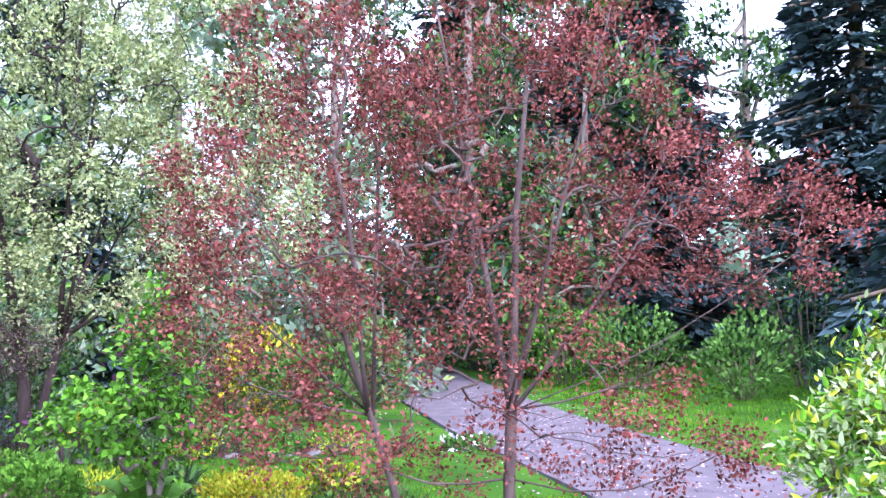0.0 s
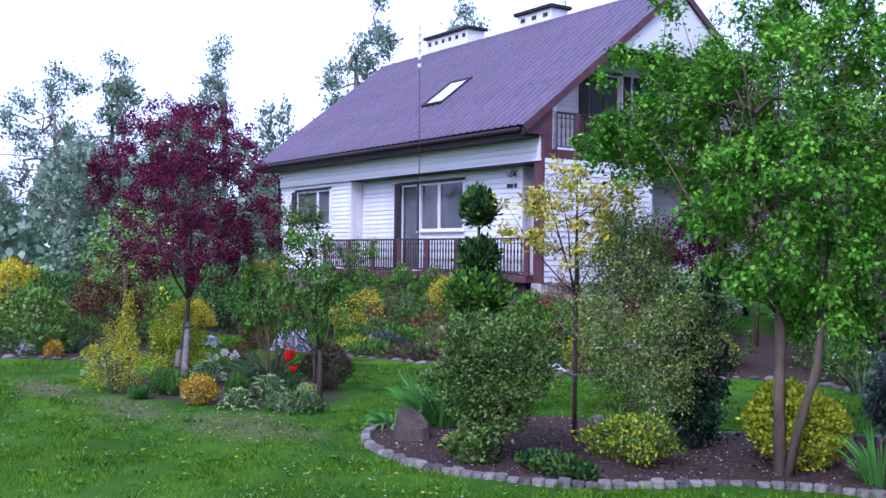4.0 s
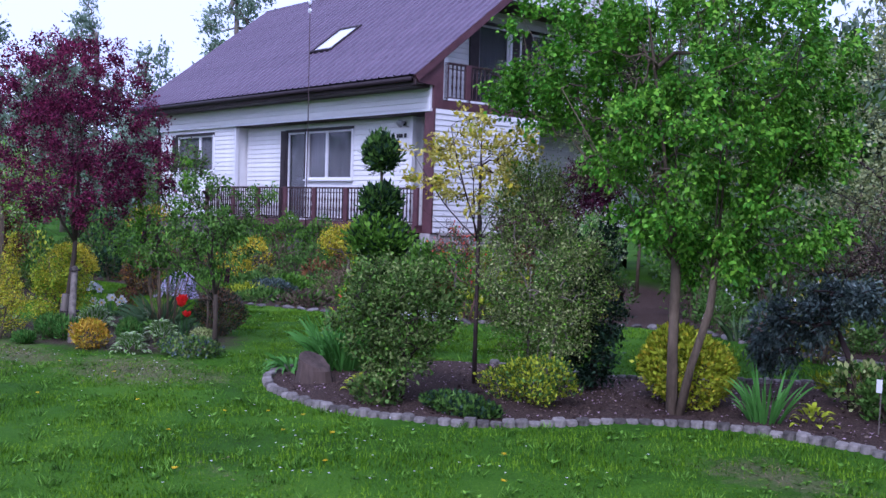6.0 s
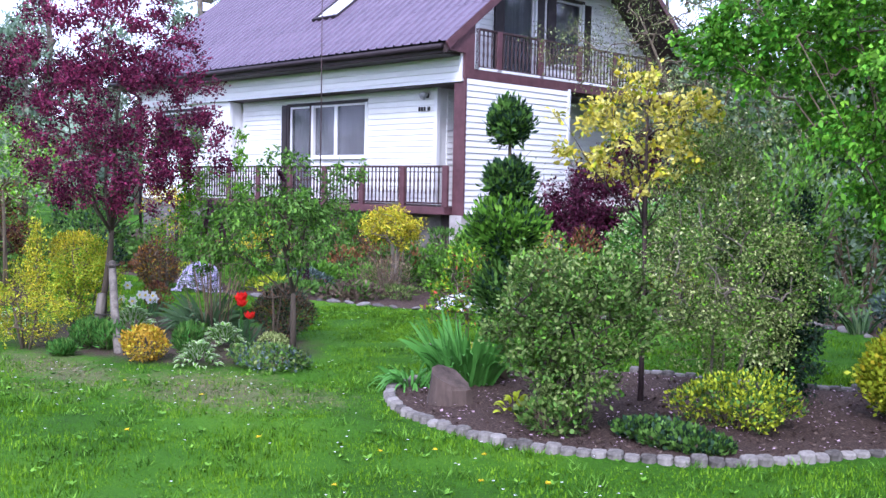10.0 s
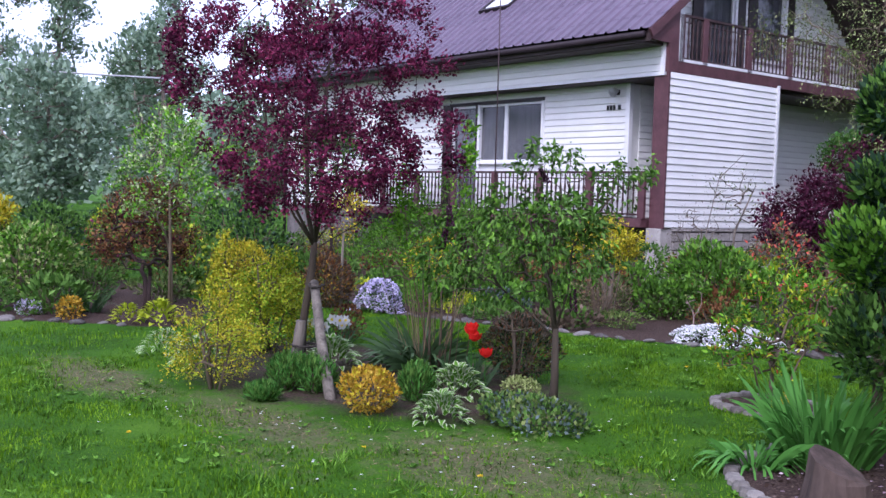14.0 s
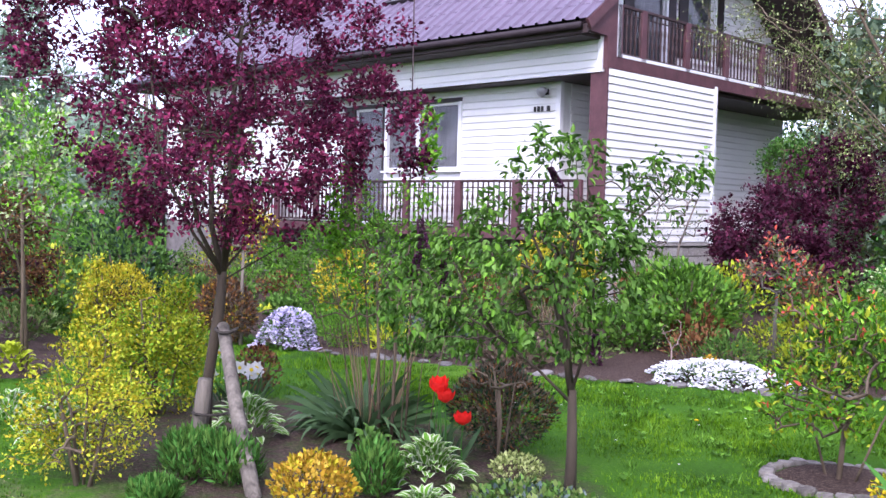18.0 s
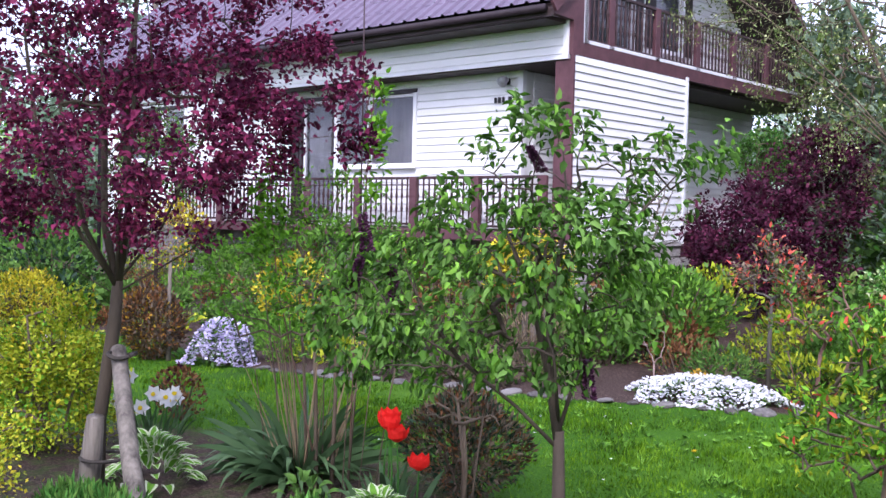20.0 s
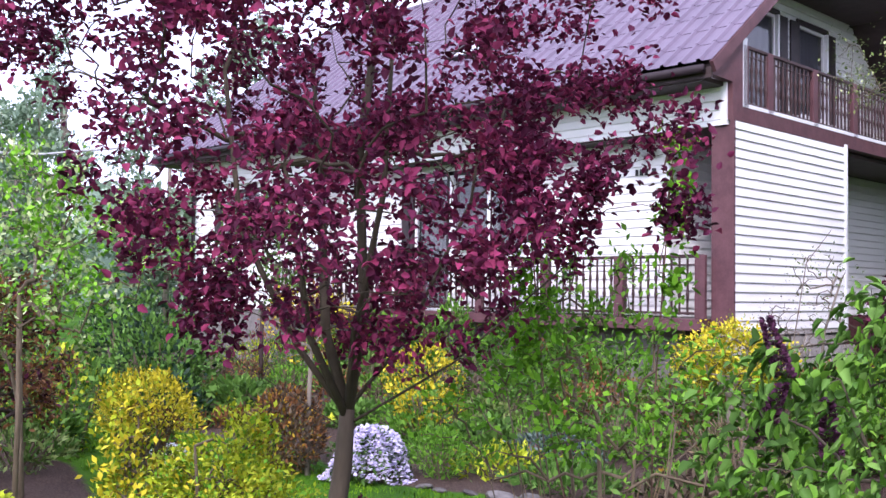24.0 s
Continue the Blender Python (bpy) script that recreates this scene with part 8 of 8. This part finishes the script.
X, Y = rng.uniform(-15.5, 1.2, n), rng.uniform(0.8, 9.2, n)
ok = (soil_at(X, Y) < 0.2) & (dry_at(X, Y) < 0.6)
X, Y = np.repeat(X[ok], 22), np.repeat(Y[ok], 22)
m = len(X)
X, Y = X + rng.normal(0, 0.03, m), Y + rng.normal(0, 0.03, m)
a = rng.random(m) * math.tau
P = np.stack((X, Y, ground_z(X, Y) - 0.005), 1)
V, F = leaf_arrays(P, np.stack((np.cos(a) * 0.7, np.sin(a) * 0.7, 0.5 + rng.random(m)), 1), rng.normal(0, 0.4, P.shape) + np.array([0, 0, 1.0]), 0.05 + 0.05 * rng.random(m), np.full(m, 0.008))
tf = new("grass_tufts", raw_mesh("grass_tufts", V, F)); tf.data.materials.append(LEAF["bright"])
tagged(tf, "darker coarse tufts in the mown lawn", "grass", kind="stuff")


def dandelion(x, y, s, seed):
    ob = thing("dandelion", x, y, ground_z(x, y), "yellow dandelion flower in the lawn", "dandelion", "lawn dandelions")
    stem = part("stem", tube_bm([(0, 0, -0.01), (0.004, 0, 0.045)], [0.0025, 0.002], 5), LEAF["blade"], ob)
    rng = np.random.default_rng(seed)
    n = 34
    a = rng.random(n) * math.tau
    P = np.zeros((n, 3)) + np.array([0.004, 0, 0.045])
    V, F = leaf_arrays(P, np.stack((np.cos(a), np.sin(a), 0.15 + 0.7 * rng.random(n)), 1), rng.normal(0, 0.2, (n, 3)) + np.array([0, 0, 1.0]), np.full(n, s), np.full(n, s * 0.34))
    arr_part("flower_head", V, F, LEAF["yellow"], stem)
    return ob


rk = random.Random(320)
for i, (x, y) in enumerate(((-5.1, 3.6), (-4.2, 3.9), (-3.5, 3.85), (-7.2, 3.3), (-6.2, 3.0), (-7.9, 3.6), (-7.6, 3.75), (-6.9, 3.55), (-8.1, 3.3), (-5.6, 4.1), (-9.6, 2.3), (-8.9, 2.9), (-7.7, 2.6), (-10.3, 3.3), (-12.3, 2.0), (-11.2, 3.1), (-6.6, 2.1), (-9.8, 6.2), (-12.2, 7.6))):
    dandelion(x, y, 0.022 * rk.uniform(0.8, 1.2), 330 + i)
rng = np.random.default_rng(350)
n = 240
cx = np.array([-10.6, -9.8, -5.5, -8.0, -11.8, -12.5, -13.4, -6.5])[rng.integers(0, 8, n)]
cy = np.array([3.4, 4.0, 4.3, 3.2, 7.0, 2.6, 8.0, 3.6])[rng.integers(0, 8, n)]
X, Y = cx + rng.normal(0, 0.7, n), cy + rng.normal(0, 0.5, n)
ok = soil_at(X, Y) < 0.3
X, Y = X[ok], Y[ok]
P = np.stack((X, Y, ground_z(X, Y) + 0.035), 1)
P = np.repeat(P, 5, 0)
a = np.tile(np.arange(5) * math.tau / 5, len(X))
V, F = leaf_arrays(P, np.stack((np.cos(a), np.sin(a), 0.12 + 0 * a), 1), np.tile(np.array([0, 0, 1.0]), (len(P), 1)), np.full(len(P), 0.011), np.full(len(P), 0.009))
dz = new("daisies", raw_mesh("daisies", V, F)); dz.data.materials.append(LEAF["white"])
tagged(dz, "small white daisies scattered in the lawn", "daisies", kind="stuff")
# bark mulch and small stones in the bed
rng = np.random.default_rng(360)
n = 16000
X, Y = rng.uniform(-9.8, 1.0, n), rng.uniform(4.0, 10.3, n)
ok = edge_distance(X, Y, BED) > 0.08
X, Y = X[ok], Y[ok]
P = np.stack((X, Y, ground_z(X, Y) + 0.03 + 0.012 * rng.random(len(X))), 1)
S = 0.018 + 0.035 * rng.random(len(X)) ** 2
V, F = leaf_arrays(P, rng.normal(0, 1, P.shape) * np.array([1, 1, 0.25]), rng.normal(0, 0.5, P.shape) + np.array([0, 0, 1.0]), S, S * 0.6)
MULCH = leaf_mat("bark_mulch", (0.035, 0.022, 0.016), (0.085, 0.055, 0.042), (0.22, 0.17, 0.14), 0.0, 0.9)
mu = new("bark_mulch", raw_mesh("bark_mulch", V, F)); mu.data.materials.append(MULCH)
tagged(mu, "dark brown bark chips on the bed", "mulch", kind="stuff")
rng = np.random.default_rng(370)
n = 2600
Y = rng.uniform(6.5, 24, n)
X = np.interp(Y, [6.5, 24], [2.7, 0.2]) + rng.normal(0, 0.9, n)
P = np.stack((X, Y, ground_z(X, Y) + 0.045), 1)
S = 0.02 + 0.03 * rng.random(n)
V, F = leaf_arrays(P, rng.normal(0, 1, P.shape) * np.array([1, 1, 0.1]), rng.normal(0, 0.2, P.shape) + np.array([0, 0, 1.0]), S, S * 0.8)
pe = new("fallen_petals", raw_mesh("fallen_petals", V, F)); pe.data.materials.append(LEAF["pinkpetal"])
tagged(pe, "pale pink petals fallen on the driveway", "petals", kind="stuff")
rng = np.random.default_rng(375)
n = 2400
X, Y = rng.uniform(-9.6, -2.0, n), rng.uniform(4.3, 9.5, n)
ok = edge_distance(X, Y, BED) > 0.1
X, Y = X[ok], Y[ok]
P = np.stack((X, Y, ground_z(X, Y) + 0.05), 1)
S = 0.015 + 0.018 * rng.random(len(X))
V, F = leaf_arrays(P, rng.normal(0, 1, P.shape) * np.array([1, 1, 0.15]), rng.normal(0, 0.3, P.shape) + np.array([0, 0, 1.0]), S, S * 0.7)
pe = new("bed_litter", raw_mesh("bed_litter", V, F)); pe.data.materials.append(LEAF["pinkpetal"])
tagged(pe, "pale petals and dry bits scattered on the bed's earth", "petals", kind="stuff")
rng = np.random.default_rng(380)
n = 1500
X, Y = rng.uniform(-15, 0.5, n), rng.uniform(1.0, 9.5, n)
ok = soil_at(X, Y) < 0.35
X, Y = X[ok], Y[ok]
X, Y = np.repeat(X, 7), np.repeat(Y, 7)
a = rng.random(len(X)) * math.tau
P = np.stack((X, Y, ground_z(X, Y) + 0.012), 1)
S = np.repeat(0.025 + 0.03 * rng.random(len(X) // 7), 7) * (0.7 + 0.5 * rng.random(len(X)))
V, F = leaf_arrays(P, np.stack((np.cos(a), np.sin(a), 0.25 + 0.5 * rng.random(len(X))), 1), rng.normal(0, 0.2, P.shape) + np.array([0, 0, 1.0]), S, S * 0.45)
we = new("lawn_weeds", raw_mesh("lawn_weeds", V, F)); we.data.materials.append(LEAF["bright"])
tagged(we, "low leafy weeds and clover in the lawn", "weeds", kind="stuff")
